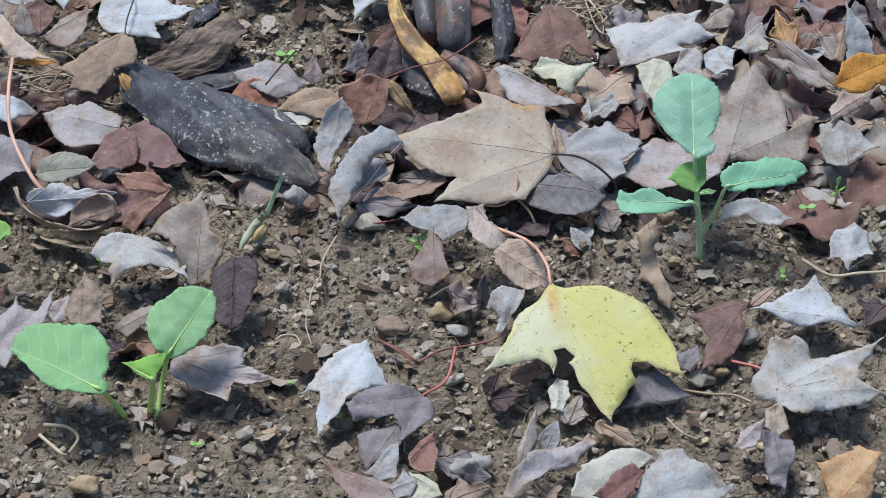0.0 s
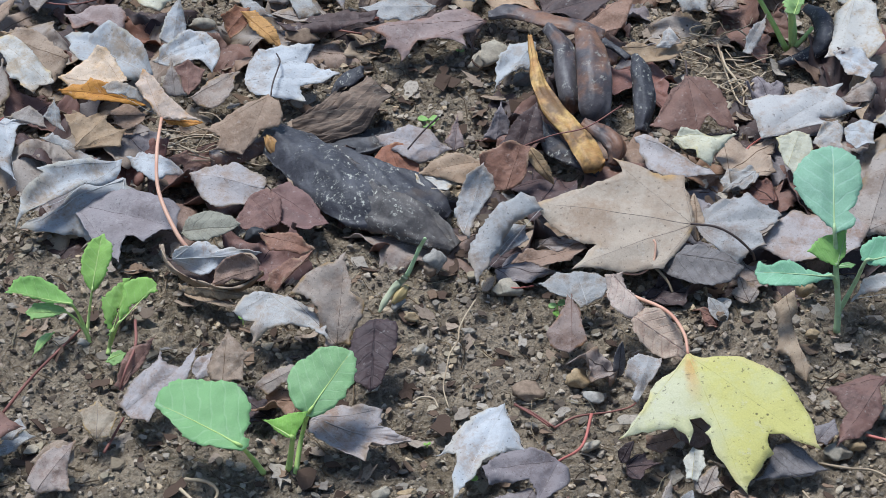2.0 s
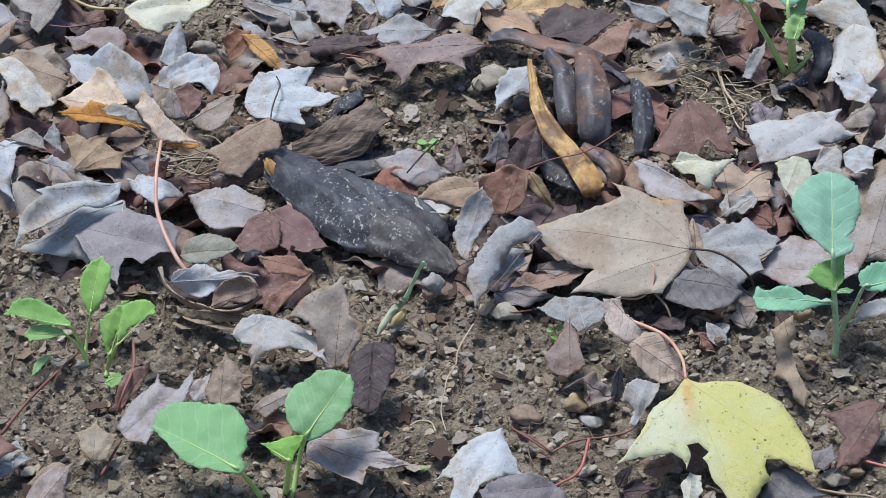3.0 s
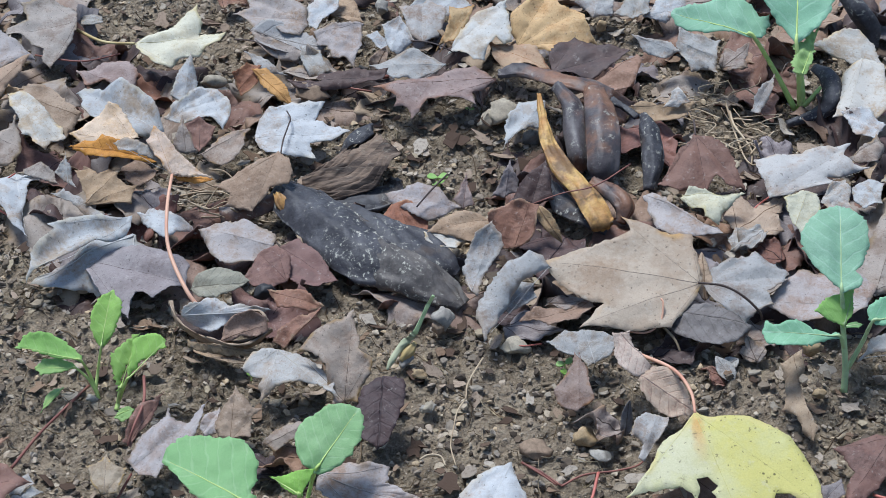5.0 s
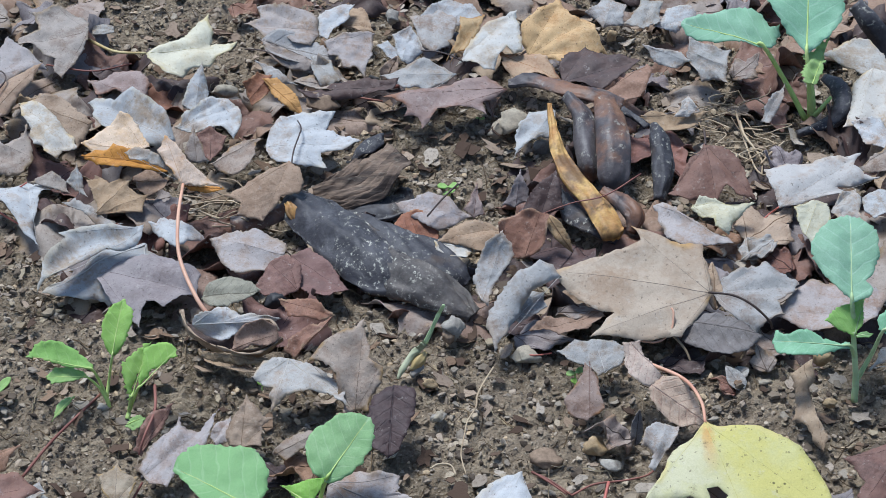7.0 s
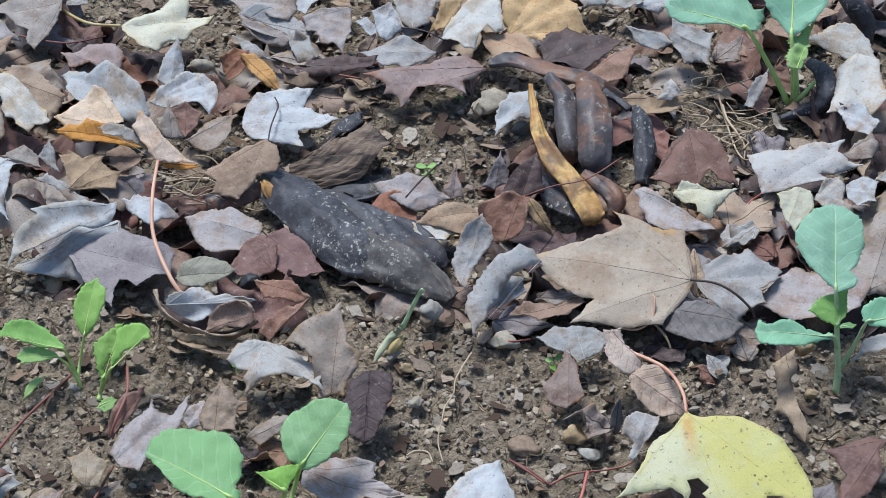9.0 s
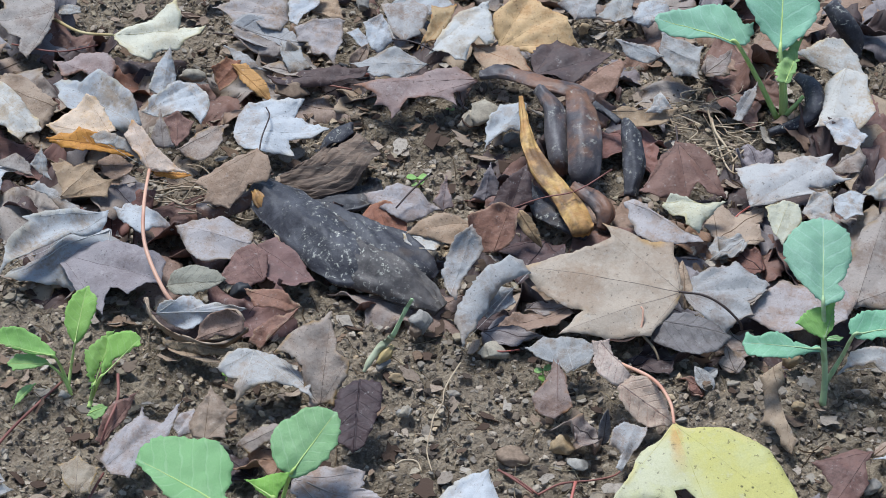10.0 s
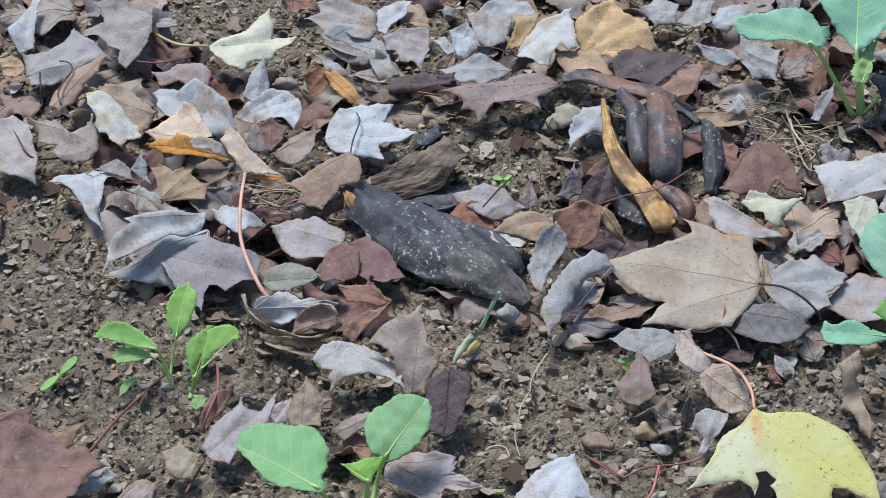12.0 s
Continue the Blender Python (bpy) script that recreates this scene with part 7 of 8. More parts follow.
part("skin", strip([(0.1190, 0.2390, 0.0260), (0.1220, 0.2180, 0.0260), (0.1230, 0.1970, 0.0180), (0.1200, 0.1770, 0.0060)], [0.006, 0.015, 0.016, 0.009], 0.006, 0.45, 0.0002, 9, (1, 0, 0), 9, 28, 0.0018, 0.4), PEEL_BLACK, peel)
part("yellow_strip", strip([(0.0460, 0.2490, 0.0380), (0.0480, 0.2240, 0.0350), (0.0510, 0.1990, 0.0310), (0.0590, 0.1730, 0.0280), (0.0700, 0.1540, 0.0260), (0.0790, 0.1330, 0.0240), (0.0840, 0.1210, 0.0200), (0.0870, 0.1220, 0.0140)], [0.003, 0.006, 0.011, 0.015, 0.016, 0.019, 0.017, 0.006], 0.003, 0.22, 0.0003, 4, (1, 0.25, 0), 10, 30, 0.0016, 0.4), PEEL_YELLOW, peel, "yellow strip with brown bruises")
part("torn_flap", strip([(0.0800, 0.1650, 0.0220), (0.0930, 0.1530, 0.0220), (0.1000, 0.1430, 0.0180), (0.0970, 0.1340, 0.0100)], [0.01, 0.015, 0.015, 0.007], 0.004, 0.35, 0.0002, 11, (0.8, 0.5, 0), 9, 28, 0.0018, 0.4), PEEL_BROWN, peel, "brown flap beside the yellow strip")
part("skin", strip([(0.0520, 0.1810, 0.0080), (0.0620, 0.1490, 0.0120), (0.0750, 0.1360, 0.0120), (0.0880, 0.1300, 0.0060)], [0.01, 0.016, 0.016, 0.01], 0.005, 0.35, 0.0003, 6, (0.2, 0.9, 0), 9, 28, 0.0018, 0.4), PEEL_BLACK, peel)

peel = thing("banana_peel", "black shrivelled banana peel stub beside a seedling", "banana peel", "banana peels")
part("skin", strip([(0.2497, 0.3080, 0.0200), (0.2577, 0.2911, 0.0220), (0.2583, 0.2742, 0.0160), (0.2482, 0.2681, 0.0080), (0.2244, 0.2598, 0.0040)], [0.008, 0.014, 0.015, 0.010, 0.006], 0.007, 0.5, 0.0006, 3), PEEL_BLACK, peel)
part("skin", strip([(0.2783, 0.3736, 0.0440), (0.2888, 0.3656, 0.0340), (0.2986, 0.3642, 0.0200), (0.3014, 0.3587, 0.0060)], [0.012, 0.016, 0.016, 0.01], 0.007, 0.5, 0.0006, 6), PEEL_BLACK, peel)

# ---- twigs, long stalks and roots ----


def stick(name, label, category, points, r0, r1, mat, group="twigs and roots"):
    ob = new(name, mesh_of(tube(points, r0, r1, 7, 6, 0.25, len(points)), name, mat))
    return tagged(ob, label, category, group)


stick("twig", "thin reddish-brown twig lying on the soil", "twig", [(-0.2367, -0.0207, 0.0040), (-0.2490, -0.0428, 0.0040), (-0.2608, -0.0654, 0.0040), (-0.2719, -0.0935, 0.0040)], 0.0008, 0.0010, TWIG)
stick("twig", "thin reddish-brown twig lying on the soil", "twig", [(-0.2008, -0.1008, 0.0060), (-0.2044, -0.1124, 0.0050), (-0.2091, -0.1275, 0.0040)], 0.0007, 0.0009, TWIG)
stick("leaf_stalk", "loose dark leaf stalk lying across the peel", "stalk", [(0.0367, 0.1285, 0.0300), (0.0575, 0.1382, 0.0320), (0.0802, 0.1442, 0.0340), (0.1063, 0.1802, 0.0260)], 0.0004, 0.0005, TWIG)
stick("leaf_stalk", "thin dark leaf stalk sticking up", "stalk", [(-0.0384, 0.1348, 0.0240), (-0.0287, 0.1457, 0.0300), (-0.0177, 0.1553, 0.0360)], 0.0006, 0.0007, STEM_DARK)
stick("leaf_stalk", "curved pinkish tan leaf stalk between leaves", "stalk", [(0.0916, 0.0123, 0.0180), (0.1048, 0.0106, 0.0180), (0.1136, 0.0155, 0.0220), (0.1156, 0.0234, 0.0300), (0.1143, 0.0265, 0.0320)], 0.0007, 0.0007, STEM_TAN)
stick("leaf_stalk", "greyish bent leaf stalk", "stalk", [(0.1151, 0.0177, 0.0180), (0.1223, 0.0087, 0.0140), (0.1257, 0.0039, 0.0080)], 0.0009, 0.0007, ROOT)
stick("root", "pale dry root hanging from the soil", "root", [(0.1824, 0.2805, 0.0100), (0.1851, 0.2470, 0.0080), (0.1892, 0.2119, 0.0080), (0.1967, 0.2079, 0.0060), (0.2059, 0.2356, 0.0060)], 0.0008, 0.0005, ROOT)
for k in range(14):
    rng = random.Random(k + 40)
    x, y = (-0.1887, 0.1634, 0.0060)[0] + rng.uniform(-0.02, 0.025), (-0.1887, 0.1634, 0.0060)[1] + rng.uniform(-0.025, 0.025)
    pts = [(x + 0.011 * j + rng.uniform(-0.004, 0.004), y + rng.uniform(-0.008, 0.008), 0.010 + rng.uniform(-0.004, 0.01)) for j in range(4)]
    stick("root", "fine tangled dry root", "root", pts, 0.0006, 0.0004, ROOT)
for k in range(22):
    rng = random.Random(k + 90)
    x, y = (0.1795, 0.2501, 0.0060)[0] + rng.uniform(-0.03, 0.03), (0.1795, 0.2501, 0.0060)[1] + rng.uniform(-0.05, 0.05)
    pts = [(x + rng.uniform(-0.003, 0.003) + 0.006 * j * rng.choice((-1, 1)), y + 0.007 * j, 0.006 + rng.uniform(-0.002, 0.008)) for j in range(4)]
    stick("root", "fine tangled dry root", "root", pts, 0.0006, 0.0003, ROOT)
stick("twig", "thin dark twig under the leaves", "twig", [(-0.3252, 0.3396, 0.0160), (-0.2902, 0.3305, 0.0160), (-0.2626, 0.3436, 0.0140)], 0.0007, 0.0006, TWIG)
stick("root", "thin pale dry root", "root", [(-0.0538, 0.0649, 0.0060), (-0.0430, 0.0707, 0.0060), (-0.0303, 0.0765, 0.0060)], 0.0007, 0.0004, ROOT)
stick("root", "thin pale dry root", "root", [(0.0254, -0.0916, 0.0050), (0.0349, -0.1013, 0.0060), (0.0451, -0.1096, 0.0040)], 0.0008, 0.0006, TWIG)
stick("twig", "dark red twig across the soil", "twig", [(0.0475, -0.1126, 0.0060), (0.0609, -0.1044, 0.0070), (0.0808, -0.0997, 0.0060), (0.0942, -0.0941, 0.0060), (0.1016, -0.0819, 0.0080)], 0.0007, 0.0005, TWIG)
stick("twig", "brown twig under the leaves", "twig", [(-0.1131, 0.3078, 0.0100), (-0.0923, 0.3053, 0.0080), (-0.0735, 0.2998, 0.0080)], 0.0008, 0.0007, TWIG)
stick("twig", "brown twig under the leaves", "twig", [(-0.1055, 0.3201, 0.0060), (-0.0844, 0.3152, 0.0080), (-0.0614, 0.3172, 0.0100)], 0.002, 0.0015, TWIG)
stick("leaf_stalk", "thin red leaf stalk on the soil", "stalk", [(0.0195, 0.0164, 0.0060), (0.0282, 0.0113, 0.0070), (0.0406, 0.0146, 0.0060)], 0.0006, 0.0005, STEM_RED)
stick("root", "pale dry root on the soil", "root", [(-0.1631, -0.1568, 0.0040), (-0.1510, -0.1722, 0.0060), (-0.1472, -0.1731, 0.0040)], 0.0011, 0.0009, ROOT)
stick("root", "pale dry root on the soil", "root", [(-0.1608, -0.1511, 0.0060), (-0.1480, -0.1555, 0.0080), (-0.1416, -0.1621, 0.0060), (-0.1461, -0.1714, 0.0040)], 0.0011, 0.0009, ROOT)
stick("twig", "pale brown twig among the leaves", "twig", [(0.2832, -0.0382, 0.0080), (0.2972, -0.0534, 0.0080), (0.3146, -0.0523, 0.0080), (0.3388, -0.0516, 0.0080)], 0.0012, 0.0009, ROOT)
stick("root", "pale dry root on the soil", "root", [(0.1940, -0.1410, 0.0040), (0.2104, -0.1475, 0.0060), (0.2232, -0.1481, 0.0050), (0.2321, -0.1530, 0.0040)], 0.0008, 0.0006, ROOT)
stick("root", "pale dry root on the soil", "root", [(0.1828, -0.1628, 0.0040), (0.1887, -0.1750, 0.0050), (0.1974, -0.1802, 0.0040)], 0.0007, 0.0005, ROOT)
stick("twig", "thin red twig on the soil", "twig", [(0.0250, -0.0918, 0.0050), (0.0350, -0.0996, 0.0060), (0.0474, -0.1110, 0.0050)], 0.0007, 0.0006, TWIG)
stick("leaf_stalk", "dark bent leaf stalk", "stalk", [(0.3041, 0.1283, 0.0300), (0.3113, 0.1145, 0.0260), (0.3223, 0.1097, 0.0200), (0.3391, 0.1134, 0.0120)], 0.0007, 0.0006, STEM_DARK)


stick("leaf_stalk", "thin brown leaf stalk standing up from a pale leaf", "stalk", [(-0.1330, 0.1960, 0.0220), (-0.1320, 0.2120, 0.0250), (-0.1290, 0.2260, 0.0280), (-0.1280, 0.2340, 0.0290), (-0.1310, 0.2430, 0.0290)], 0.0006, 0.0005, STEM_DARK)
stick("leaf_stalk", "dark stalk of a large beige leaf", "stalk", [(0.1380, 0.0370, 0.0360), (0.1530, 0.0340, 0.0360), (0.1650, 0.0290, 0.0320), (0.1750, 0.0240, 0.0240), (0.1780, 0.0260, 0.0160)], 0.0007, 0.0009, STEM_DARK)
stick("leaf_stalk", "dark bent leaf stalk on a pale leaf", "stalk", [(-0.3580, 0.3100, 0.0300), (-0.3490, 0.3010, 0.0340), (-0.3450, 0.2910, 0.0340), (-0.3500, 0.2810, 0.0300), (-0.3520, 0.2680, 0.0280), (-0.3480, 0.2560, 0.0260)], 0.0006, 0.0006, STEM_DARK)
stick("leaf_stalk", "dark leaf stalk sticking out of the litter", "stalk", [(-0.3700, 0.2940, 0.0300), (-0.3680, 0.2820, 0.0240), (-0.3680, 0.2750, 0.0140)], 0.0008, 0.0006, STEM_DARK)
stick("leaf_stalk", "thin dark leaf stalk across the litter", "stalk", [(-0.1770, 0.3470, 0.0240), (-0.1640, 0.3360, 0.0300), (-0.1530, 0.3290, 0.0300), (-0.1450, 0.3280, 0.0260)], 0.0006, 0.0005, STEM_DARK)
stick("leaf_stalk", "thin dark leaf stalk across pale leaves", "stalk", [(-0.0450, 0.3310, 0.0320), (-0.0340, 0.3260, 0.0340), (-0.0240, 0.3210, 0.0340), (-0.0140, 0.3180, 0.0300)], 0.0006, 0.0005, STEM_DARK)
stick("root", "pale wavy root on the bare soil", "root", [(0.0040, -0.0010, 0.0080), (-0.0020, -0.0150, 0.0080), (-0.0060, -0.0260, 0.0070), (-0.0070, -0.0370, 0.0070), (-0.0120, -0.0490, 0.0070), (-0.0140, -0.0610, 0.0060), (-0.0160, -0.0780, 0.0060), (-0.0130, -0.0940, 0.0050)], 0.0006, 0.0004, ROOT)
stick("root", "short pale root on the bare soil", "root", [(-0.0340, -0.0900, 0.0060), (-0.0290, -0.0870, 0.0070), (-0.0220, -0.0880, 0.0070), (-0.0190, -0.0950, 0.0060)], 0.0007, 0.0005, ROOT)
stick("root", "forked pale root by a seedling", "root", [(0.1840, 0.2680, 0.0100), (0.1850, 0.2470, 0.0120), (0.1900, 0.2310, 0.0120), (0.1940, 0.2180, 0.0100), (0.1930, 0.2060, 0.0060)], 0.0010, 0.0006, ROOT)
stick("root", "forked pale root by a seedling", "root", [(0.1930, 0.2140, 0.0100), (0.1990, 0.2220, 0.0120), (0.2060, 0.2310, 0.0120), (0.2120, 0.2390, 0.0120)], 0.0009, 0.0005, ROOT)


# ---- pebbles ----
stone((0.0636, -0.0681, 0.0000), 0.017, 0.7, 1, 10, label="ochre stone on bare soil")
stone((0.0100, 0.2650, 0.0020), 0.018, 0.8, 2, 80)
stone((0.0231, 0.2728, 0.0040), 0.03, 0.6, 2, 20, label="pale lumpy stone between leaves")
stone((0.0407, 0.2445, 0.0020), 0.016, 0.8, 0, 30)
stone((-0.1165, 0.2927, 0.0080), 0.026, 0.6, 3, -10, label="ochre-brown lump among dry leaves")
stone((-0.1887, 0.2993, 0.0160), 0.018, 0.7, 2, 10, label="pale knobbly lump on the leaves")
stone((-0.0428, 0.0049, 0.0000), 0.014, 0.6, 0, 60)
stone((-0.0349, -0.0086, -0.0000), 0.012, 0.6, 1, 50)
stone((-0.0294, -0.0399, 0.0000), 0.010, 0.4, 0, 20)
stone((0.2092, 0.0115, 0.0020), 0.014, 0.8, 1, 0, label="orange-brown stone by a seedling")
stone((0.0991, 0.3896, 0.0060), 0.010, 0.9, 1, 0)
stone((0.0248, 0.0140, 0.0020), 0.02, 0.5, 2, -25)
stone((0.0325, -0.0786, 0.0000), 0.02, 0.5, 3, 0)
stone((0.0728, -0.0828, -0.0000), 0.014, 0.4, 0, -40)
stone((-0.2344, -0.0282, 0.0000), 0.008, 0.5, 0, 0)
stone((-0.0579, 0.0784, 0.0000), 0.014, 0.5, 2, 10)
stone((-0.0229, 0.0354, 0.0020), 0.018, 0.7, 3, 50)
stone((-0.1355, 0.0556, 0.0140), 0.014, 0.8, 4, 0, name="charred_lump", label="black charred lump on a curled leaf")
stone((-0.0193, 0.0385, 0.0040), 0.02, 0.7, 0, 60)
stone((-0.0698, 0.4219, 0.0040), 0.016, 0.7, 0, 60)
stone((-0.1359, -0.1933, 0.0000), 0.022, 0.5, 1, 0, label="flat ochre stone on bare soil")
stone((-0.0366, -0.1590, 0.0000), 0.010, 0.6, 1, 0)
stone((-0.0505, -0.1591, 0.0000), 0.012, 0.6, 2, 30)
stone((-0.0295, -0.0391, 0.0000), 0.012, 0.5, 2, 60)
stone((0.2057, -0.1306, 0.0000), 0.020, 0.4, 2, 0)
stone((0.2195, -0.1254, 0.0000), 0.011, 0.6, 1, 0)
stone((0.3171, -0.0195, 0.0040), 0.026, 0.5, 0, 0, label="pale grey flat stone on the soil")
stone((0.3324, -0.0153, 0.0020), 0.014, 0.5, 0, 0)
stone((0.2077, -0.0299, 0.0020), 0.010, 0.7, 1, 0)
stone((0.2425, -0.0973, 0.0000), 0.014, 0.5, 0, 20)
stone((0.0676, -0.1231, 0.0000), 0.012, 0.5, 2, 0)
stone((0.0673, -0.1934, 0.0000), 0.028, 0.6, 0, 0, label="smooth greenish grey stone")
stone((-0.0962, -0.1822, 0.0000), 0.014, 0.5, 3, 0)


FLAKE = chip_material("bark_flake", "94866f", "7f705b", "a39580", "5d4f40")


def crumbs(name, label, mat, amount, lo, hi, flat, seed, patch=None):
    """Loose bits strewn over the soil in one mesh; each is a small angular lump."""
    rng = np.random.default_rng(seed)
    g = (1 + 5 ** 0.5) / 2
    ico = np.array([(-1, g, 0), (1, g, 0), (-1, -g, 0), (1, -g, 0), (0, -1, g), (0, 1, g), (0, -1, -g), (0, 1, -g), (g, 0, -1), (g, 0, 1), (-g, 0, -1), (-g, 0, 1)]) / 1.9
    tri = np.array([(a, b, c) for a in range(12) for b in range(a + 1, 12) for c in range(b + 1, 12) if all(np.linalg.norm(ico[p] - ico[q]) < 1.1 for p, q in ((a, b), (b, c), (a, c)))])
    tri = np.array([t if np.dot(np.cross(ico[t[1]] - ico[t[0]], ico[t[2]] - ico[t[0]]), ico[t[0]]) > 0 else t[::-1] for t in tri])
    verts, faces = [], []
    for i in range(amount):
        x, y = rng.uniform(-0.43, 0.43), rng.uniform(-0.25, 0.53)
        size = lo + (hi - lo) * rng.random() ** 4
        c = ico * rng.uniform(0.5, 1.15, (12, 1)) * np.array([0.5, rng.uniform(0.25, 0.5), flat * rng.uniform(0.3, 0.6)]) * size
        m = np.array(Euler((rng.normal(0, 0.35), rng.normal(0, 0.35), rng.uniform(0, 6.3))).to_matrix())
        c = c @ m.T + np.array([x, y, relief(x, y) + size * flat * 0.3])
        faces.append(tri + len(verts) * 12)
        verts.append(c)
    me = bpy.data.meshes.new(name)
    me.from_pydata(np.concatenate(verts).tolist(), [], np.concatenate(faces).tolist())
    me.materials.append(mat)
    tagged(new(name, me), label, "soil", kind="stuff")


def flakes(name, label, mat, amount, lo, hi, seed):
    """Flat angular chips strewn over the soil in one mesh; each is a thin, uneven slab lying askew."""
    rng = np.random.default_rng(seed)
    verts, faces = [], []
    for i in range(amount):
        x, y = rng.uniform(-0.43, 0.43), rng.uniform(-0.25, 0.53)
        size = lo + (hi - lo) * rng.random() ** 2
        k = int(rng.integers(5, 8))
        a = np.sort(rng.uniform(0, 2 * math.pi, k)) * 0.35 + np.arange(k) * 2 * math.pi / k * 0.65
        r = size * 0.5 * rng.uniform(0.65, 1.1, k)
        ring = np.stack([r * np.cos(a), r * np.sin(a) * rng.uniform(0.45, 0.9), np.zeros(k)], axis=1)
        t = size * rng.uniform(0.04, 0.11)
        c = np.concatenate([ring * 0.88 + np.array([0, 0, t]), ring, ring * 0.8 - np.array([0, 0, t])]) + rng.normal(0, size * 0.02, (3 * k, 3))
        m = np.array(Euler((rng.normal(0.06, 0.22), rng.normal(0, 0.22), rng.uniform(0, 6.3))).to_matrix())
        b = len(verts)
        verts += (c @ m.T + np.array([x, y, relief(x, y) + 0.0006 + size * 0.05])).tolist()
        faces.append(tuple(range(b, b + k)))
        for j in range(k):
            q = (j + 1) % k
            faces += [(b + k + j, b + k + q, b + q, b + j), (b + 2 * k + j, b + 2 * k + q, b + k + q, b + k + j)]
    me = bpy.data.meshes.new(name)
    me.from_pydata(verts, [], faces)
    me.materials.append(mat)
    tagged(new(name, me), label, "soil", kind="stuff")


crumbs("soil_crumbs", "loose brown soil crumbs and bits of bark", CHIP, 32000, 0.0014, 0.0075, 0.55, 5)
flakes("stone_chips", "small flat grey and tan chips of stone on the soil", CHIP_GREY, 2900, 0.0028, 0.0125, 6)
CLOD = chip_material("soil_clod", "7b6c5b", "8a7a67", "978670", "4a3f34")
crumbs("soil_clods", "darker lumps of soil", CLOD, 2200, 0.004, 0.009, 0.7, 11)
flakes("bark_flakes", "thin beige flakes of bark and dry stalk", FLAKE, 2200, 0.003, 0.0125, 8)


def fibres(amount, seed):
    """Fine rootlets and shreds over the soil, in one mesh."""
    rng = random.Random(seed)
    verts, faces = [], []
    for i in range(amount):
        x, y, a = rng.uniform(-0.5, 0.5), rng.uniform(-0.3, 0.6), rng.uniform(0, 6.3)
        r, step, z = rng.uniform(0.00015, 0.00045), rng.uniform(0.002, 0.005), 0.001
        prev = None
        for k in range(7):
            b = len(verts)
            nx, ny = -math.sin(a), math.cos(a)
            h = relief(x, y) + z
            verts += [(x + nx * r, y + ny * r, h), (x - nx * r, y - ny * r, h), (x, y, h + 1.8 * r)]
            if prev is not None:
                faces += [(prev, prev + 2, b + 2, b), (prev + 2, prev + 1, b + 1, b + 2), (prev + 1, prev, b, b + 1)]
            prev = b
            a += rng.uniform(-0.6, 0.6)
            z = max(0.0005, z + rng.uniform(-0.001, 0.0015))
            x, y = x + step * math.cos(a), y + step * math.sin(a)
    me = bpy.data.meshes.new("rootlets")
    me.from_pydata(verts, [], faces)
    me.materials.append(FIBRE)
    tagged(new("rootlets", me), "fine pale rootlets and shreds on the soil", "roots", kind="stuff")


fibres(2600, 3)


def fragments(amount, seed):
    """Torn bits of leaf lying between the whole ones, in one mesh."""
    rng = random.Random(seed)
    verts, faces = [], []
    while amount > 0:
        x, y = rng.uniform(-0.48, 0.48), rng.uniform(-0.28, 0.6)
        if rng.random() > (1.0 if y > 0.1 else 0.55):
            continue
        amount -= 1
        size, k = 0.003 + 0.008 * rng.random() ** 2, rng.randint(9, 13)
        m = pose(x, y, relief(x, y) + rng.uniform(0.002, 0.006), rng.uniform(-28, 28), rng.uniform(-28, 28), rng.uniform(0, 360))
        bend = rng.uniform(-18, 30)
        b = len(verts)
        for lift in (0.0, -0.0005):
            verts.append(m @ Vector((0, 0, lift)))
            for i in range(k):
                a = 2 * math.pi * i / k
                r = size * rng.uniform(0.45, 1.15) if lift == 0.0 else None
                if r is None:
                    verts.append(verts[b + 1 + i] + Vector((0, 0, lift)))
                else:
                    px, py = r * math.cos(a), r * 0.65 * math.sin(a)
                    verts.append(m @ Vector((px, py, bend * px * px)))
        c = b + k + 1
        for i in range(k):
            j = (i + 1) % k
            faces += [(b, b + 1 + i, b + 1 + j), (c, c + 1 + j, c + 1 + i), (b + 1 + i, c + 1 + i, c + 1 + j, b + 1 + j)]
    me = bpy.data.meshes.new("leaf_fragments")
    me.from_pydata([tuple(v) for v in verts], [], faces)
    me.materials.append(SHRED)
    tagged(new("leaf_fragments", me), "torn bits of dry brown and grey leaves", "leaves", kind="stuff")


SHRED = chip_material("leaf_shred", "95826f", "7b6450", "a39686", "4a392d")
fragments(2600, 21)


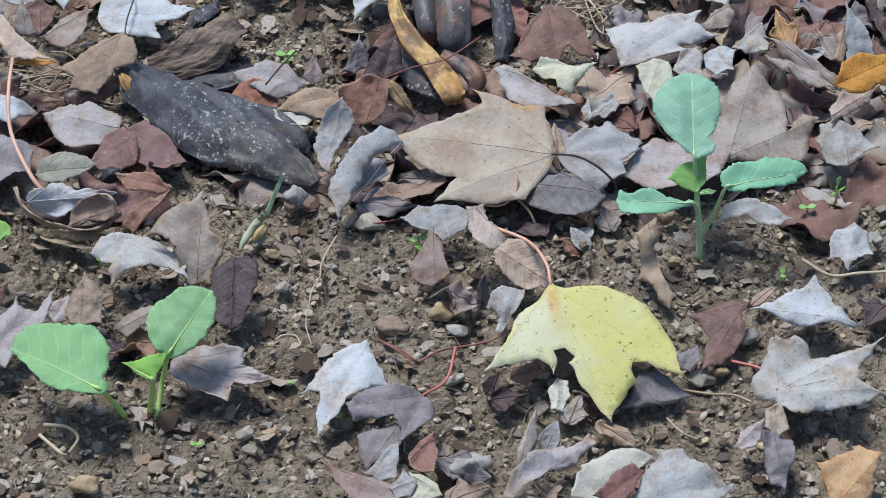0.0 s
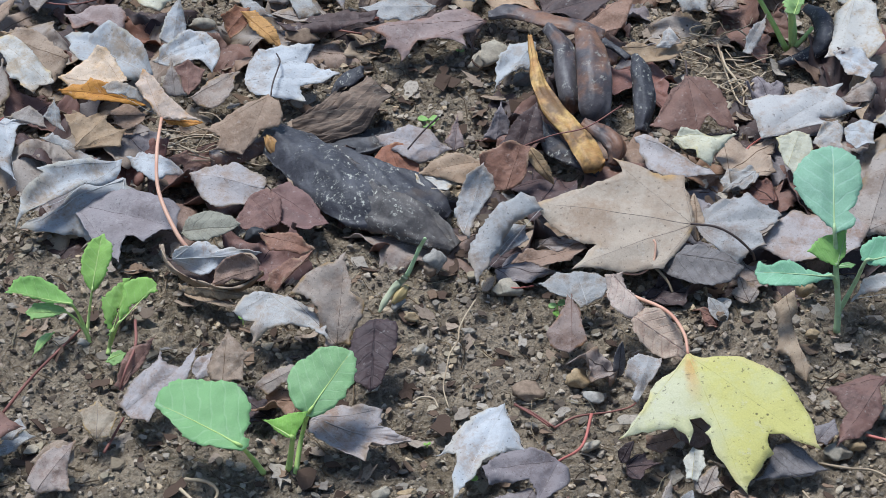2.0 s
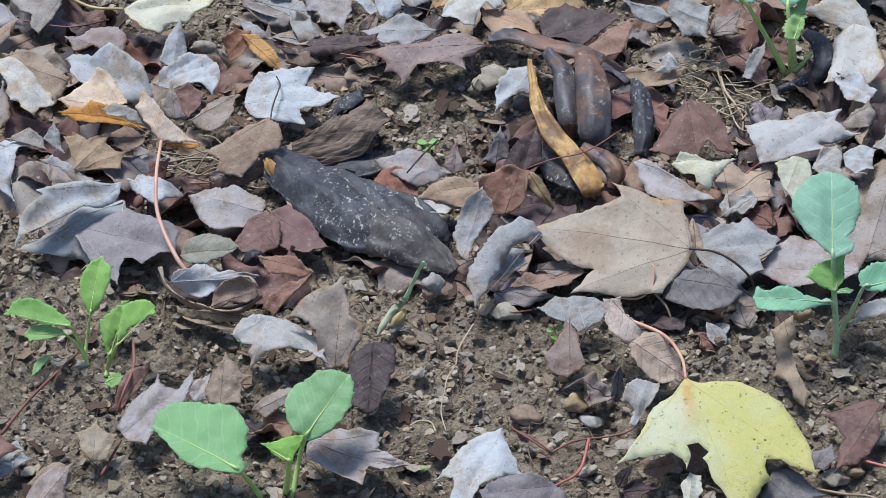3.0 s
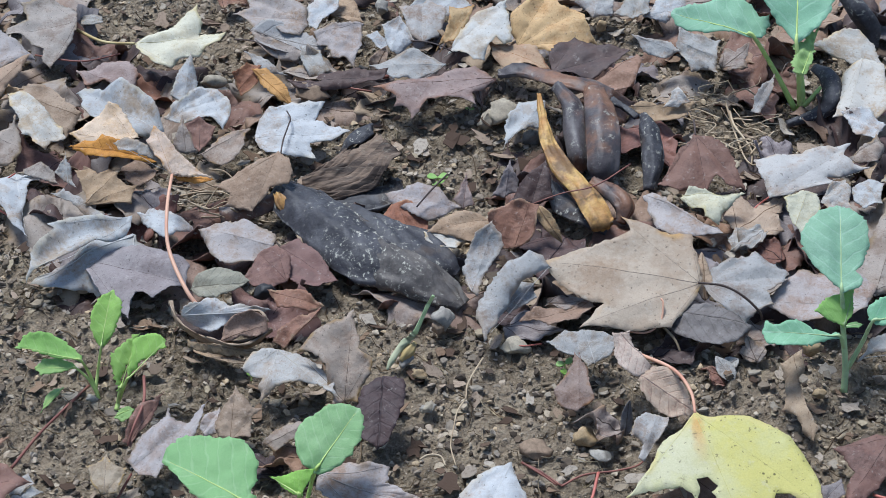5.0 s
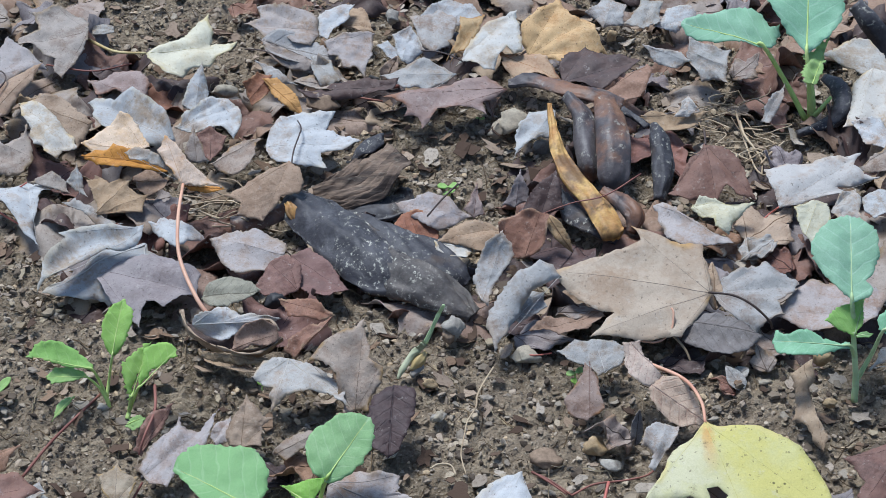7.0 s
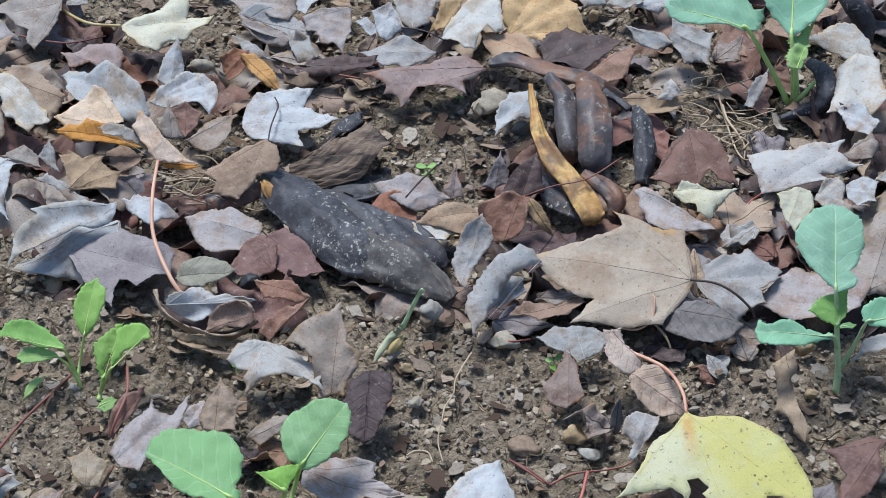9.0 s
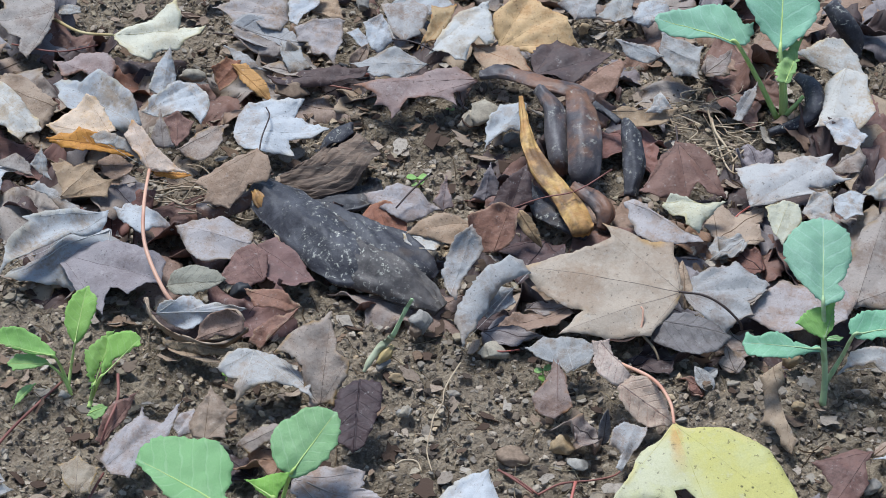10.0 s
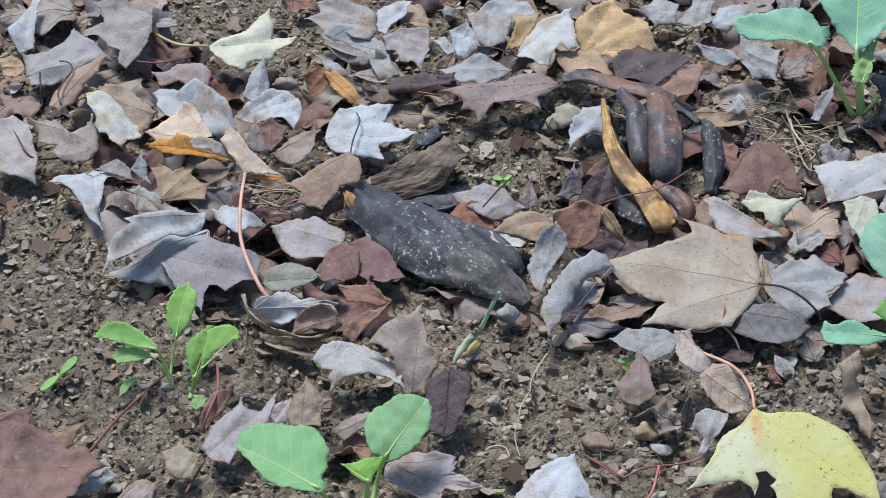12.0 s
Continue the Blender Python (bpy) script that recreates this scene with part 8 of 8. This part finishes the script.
# ---- the lower layer of litter: half-buried leaves under the others ----
def litter(amount, apart, seed):
    heap = bmesh.new()
    rng = random.Random(seed)
    # many dark browns: damp lower leaves, and the gaps' shade deepened by colour
    shades = ["greytan", "brown", "redbrown", "tan", "dark", "violet", "pink", "dark", "brown", "redbrown"]
    kinds = []
    for i in range(16):
        s = shades[i % len(shades)]
        ob = thing("maple_leaf", f"weathered {SHADES[s]} maple leaf half buried in the litter", "leaf", "leaf litter")
        edge = maple_outline(rng, rng.uniform(0.4, 1), 0.022)
        bm, shaped = blade(edge, MIDDLE, rng.uniform(0.05, 0.085), rng.uniform(0.6, 1.0), rng.uniform(-0.6, 0.9), 0.03, rng.uniform(0.07, 0.14), rng.uniform(0, 0.2), 0.0, 200 + i, 5)
        part("midrib", rib(shaped, (0, 0), (0, 0.95), 0.0004, edge), RIB[s], part("blade", bm, LEAF[s], ob))
        kinds.append(ob)
    put = 0
    bare = [(-0.025, 0.245, 0.068, 0.064), (-0.222, 0.420, 0.075, 0.072), (-0.296, 0.074, 0.044, 0.048), (-0.235, -0.071, 0.087, 0.061), (-0.182, 0.001, 0.070, 0.027), (-0.017, -0.053, 0.078, 0.090), (-0.074, 0.021, 0.050, 0.040), (0.185, 0.259, 0.036, 0.052), (0.197, -0.044, 0.061, 0.047), (-0.107, -0.169, 0.108, 0.044), (0.206, -0.160, 0.047, 0.027), (-0.331, 0.042, 0.056, 0.100), (-0.352, 0.155, 0.032, 0.041), (0.128, -0.015, 0.045, 0.03)]
    while put < amount:
        x, y = rng.uniform(-0.48, 0.48), rng.uniform(-0.28, 0.62)
        if y < 0.04 - 0.1 * x and rng.random() > (0.10 if y > -0.02 else 0.0):
            continue
        if any(((x - u) / a) ** 2 + ((y - v) / b) ** 2 < 1 for u, v, a, b in bare):
            continue
        m = pose(x, y, relief(x, y) + rng.uniform(0.001, 0.006), rng.uniform(-14, 14), rng.uniform(-14, 14), rng.uniform(0, 360)) @ Matrix.Translation((0, -0.03, 0))
        if put < 16:
            kinds[put].matrix_world = m
        elif put < apart:
            copy_thing(kinds[put % 16], m)
        else:
            low = kinds[put % 16].children[0].data.copy()
            low.polygons.foreach_set("material_index", [put % 16] * len(low.polygons))
            low.transform(m)
            heap.from_mesh(low)
            bpy.data.meshes.remove(low)
        put += 1
    # the litter goes on round the bed, thinner and coarser
    round_about = []
    for i in range(16):
        edge = maple_outline(rng, rng.uniform(0.4, 1), 0.022)
        bm, shaped = blade(edge, MIDDLE, rng.uniform(0.05, 0.085), 0.9, rng.uniform(-0.5, 0.8), 0.03, 0.1, 0.1, 0.0, 300 + i, 2)
        for f in bm.faces:
            f.material_index = i
        me = bpy.data.meshes.new("far_leaf")
        bm.to_mesh(me)
        bm.free()
        round_about.append(me)
    put = 0
    while put < 360:
        x, y = rng.uniform(-1.6, 1.6), rng.uniform(-0.8, 1.9)
        if abs(x) < 0.46 and -0.26 < y < 0.6 or rng.random() > max(0.0, 1.1 - math.hypot(x, y - 0.35) / 1.4) ** 2 or y < -0.1 and rng.random() < 0.6:
            continue
        low = round_about[put % 16].copy()
        low.transform(pose(x, y, relief(x, y) + rng.uniform(0.003, 0.009), rng.uniform(-14, 14), rng.uniform(-14, 14), rng.uniform(0, 360)))
        heap.from_mesh(low)
        bpy.data.meshes.remove(low)
        put += 1
    for me in round_about:
        bpy.data.meshes.remove(me)
    mats = [k.children[0].data.materials[0] for k in kinds]
    tagged(new("leaf_litter", mesh_of(heap, "leaf_litter", mats)), "lower layer of weathered grey and brown maple leaves", "leaves", kind="stuff")


litter(330, 110, 12)
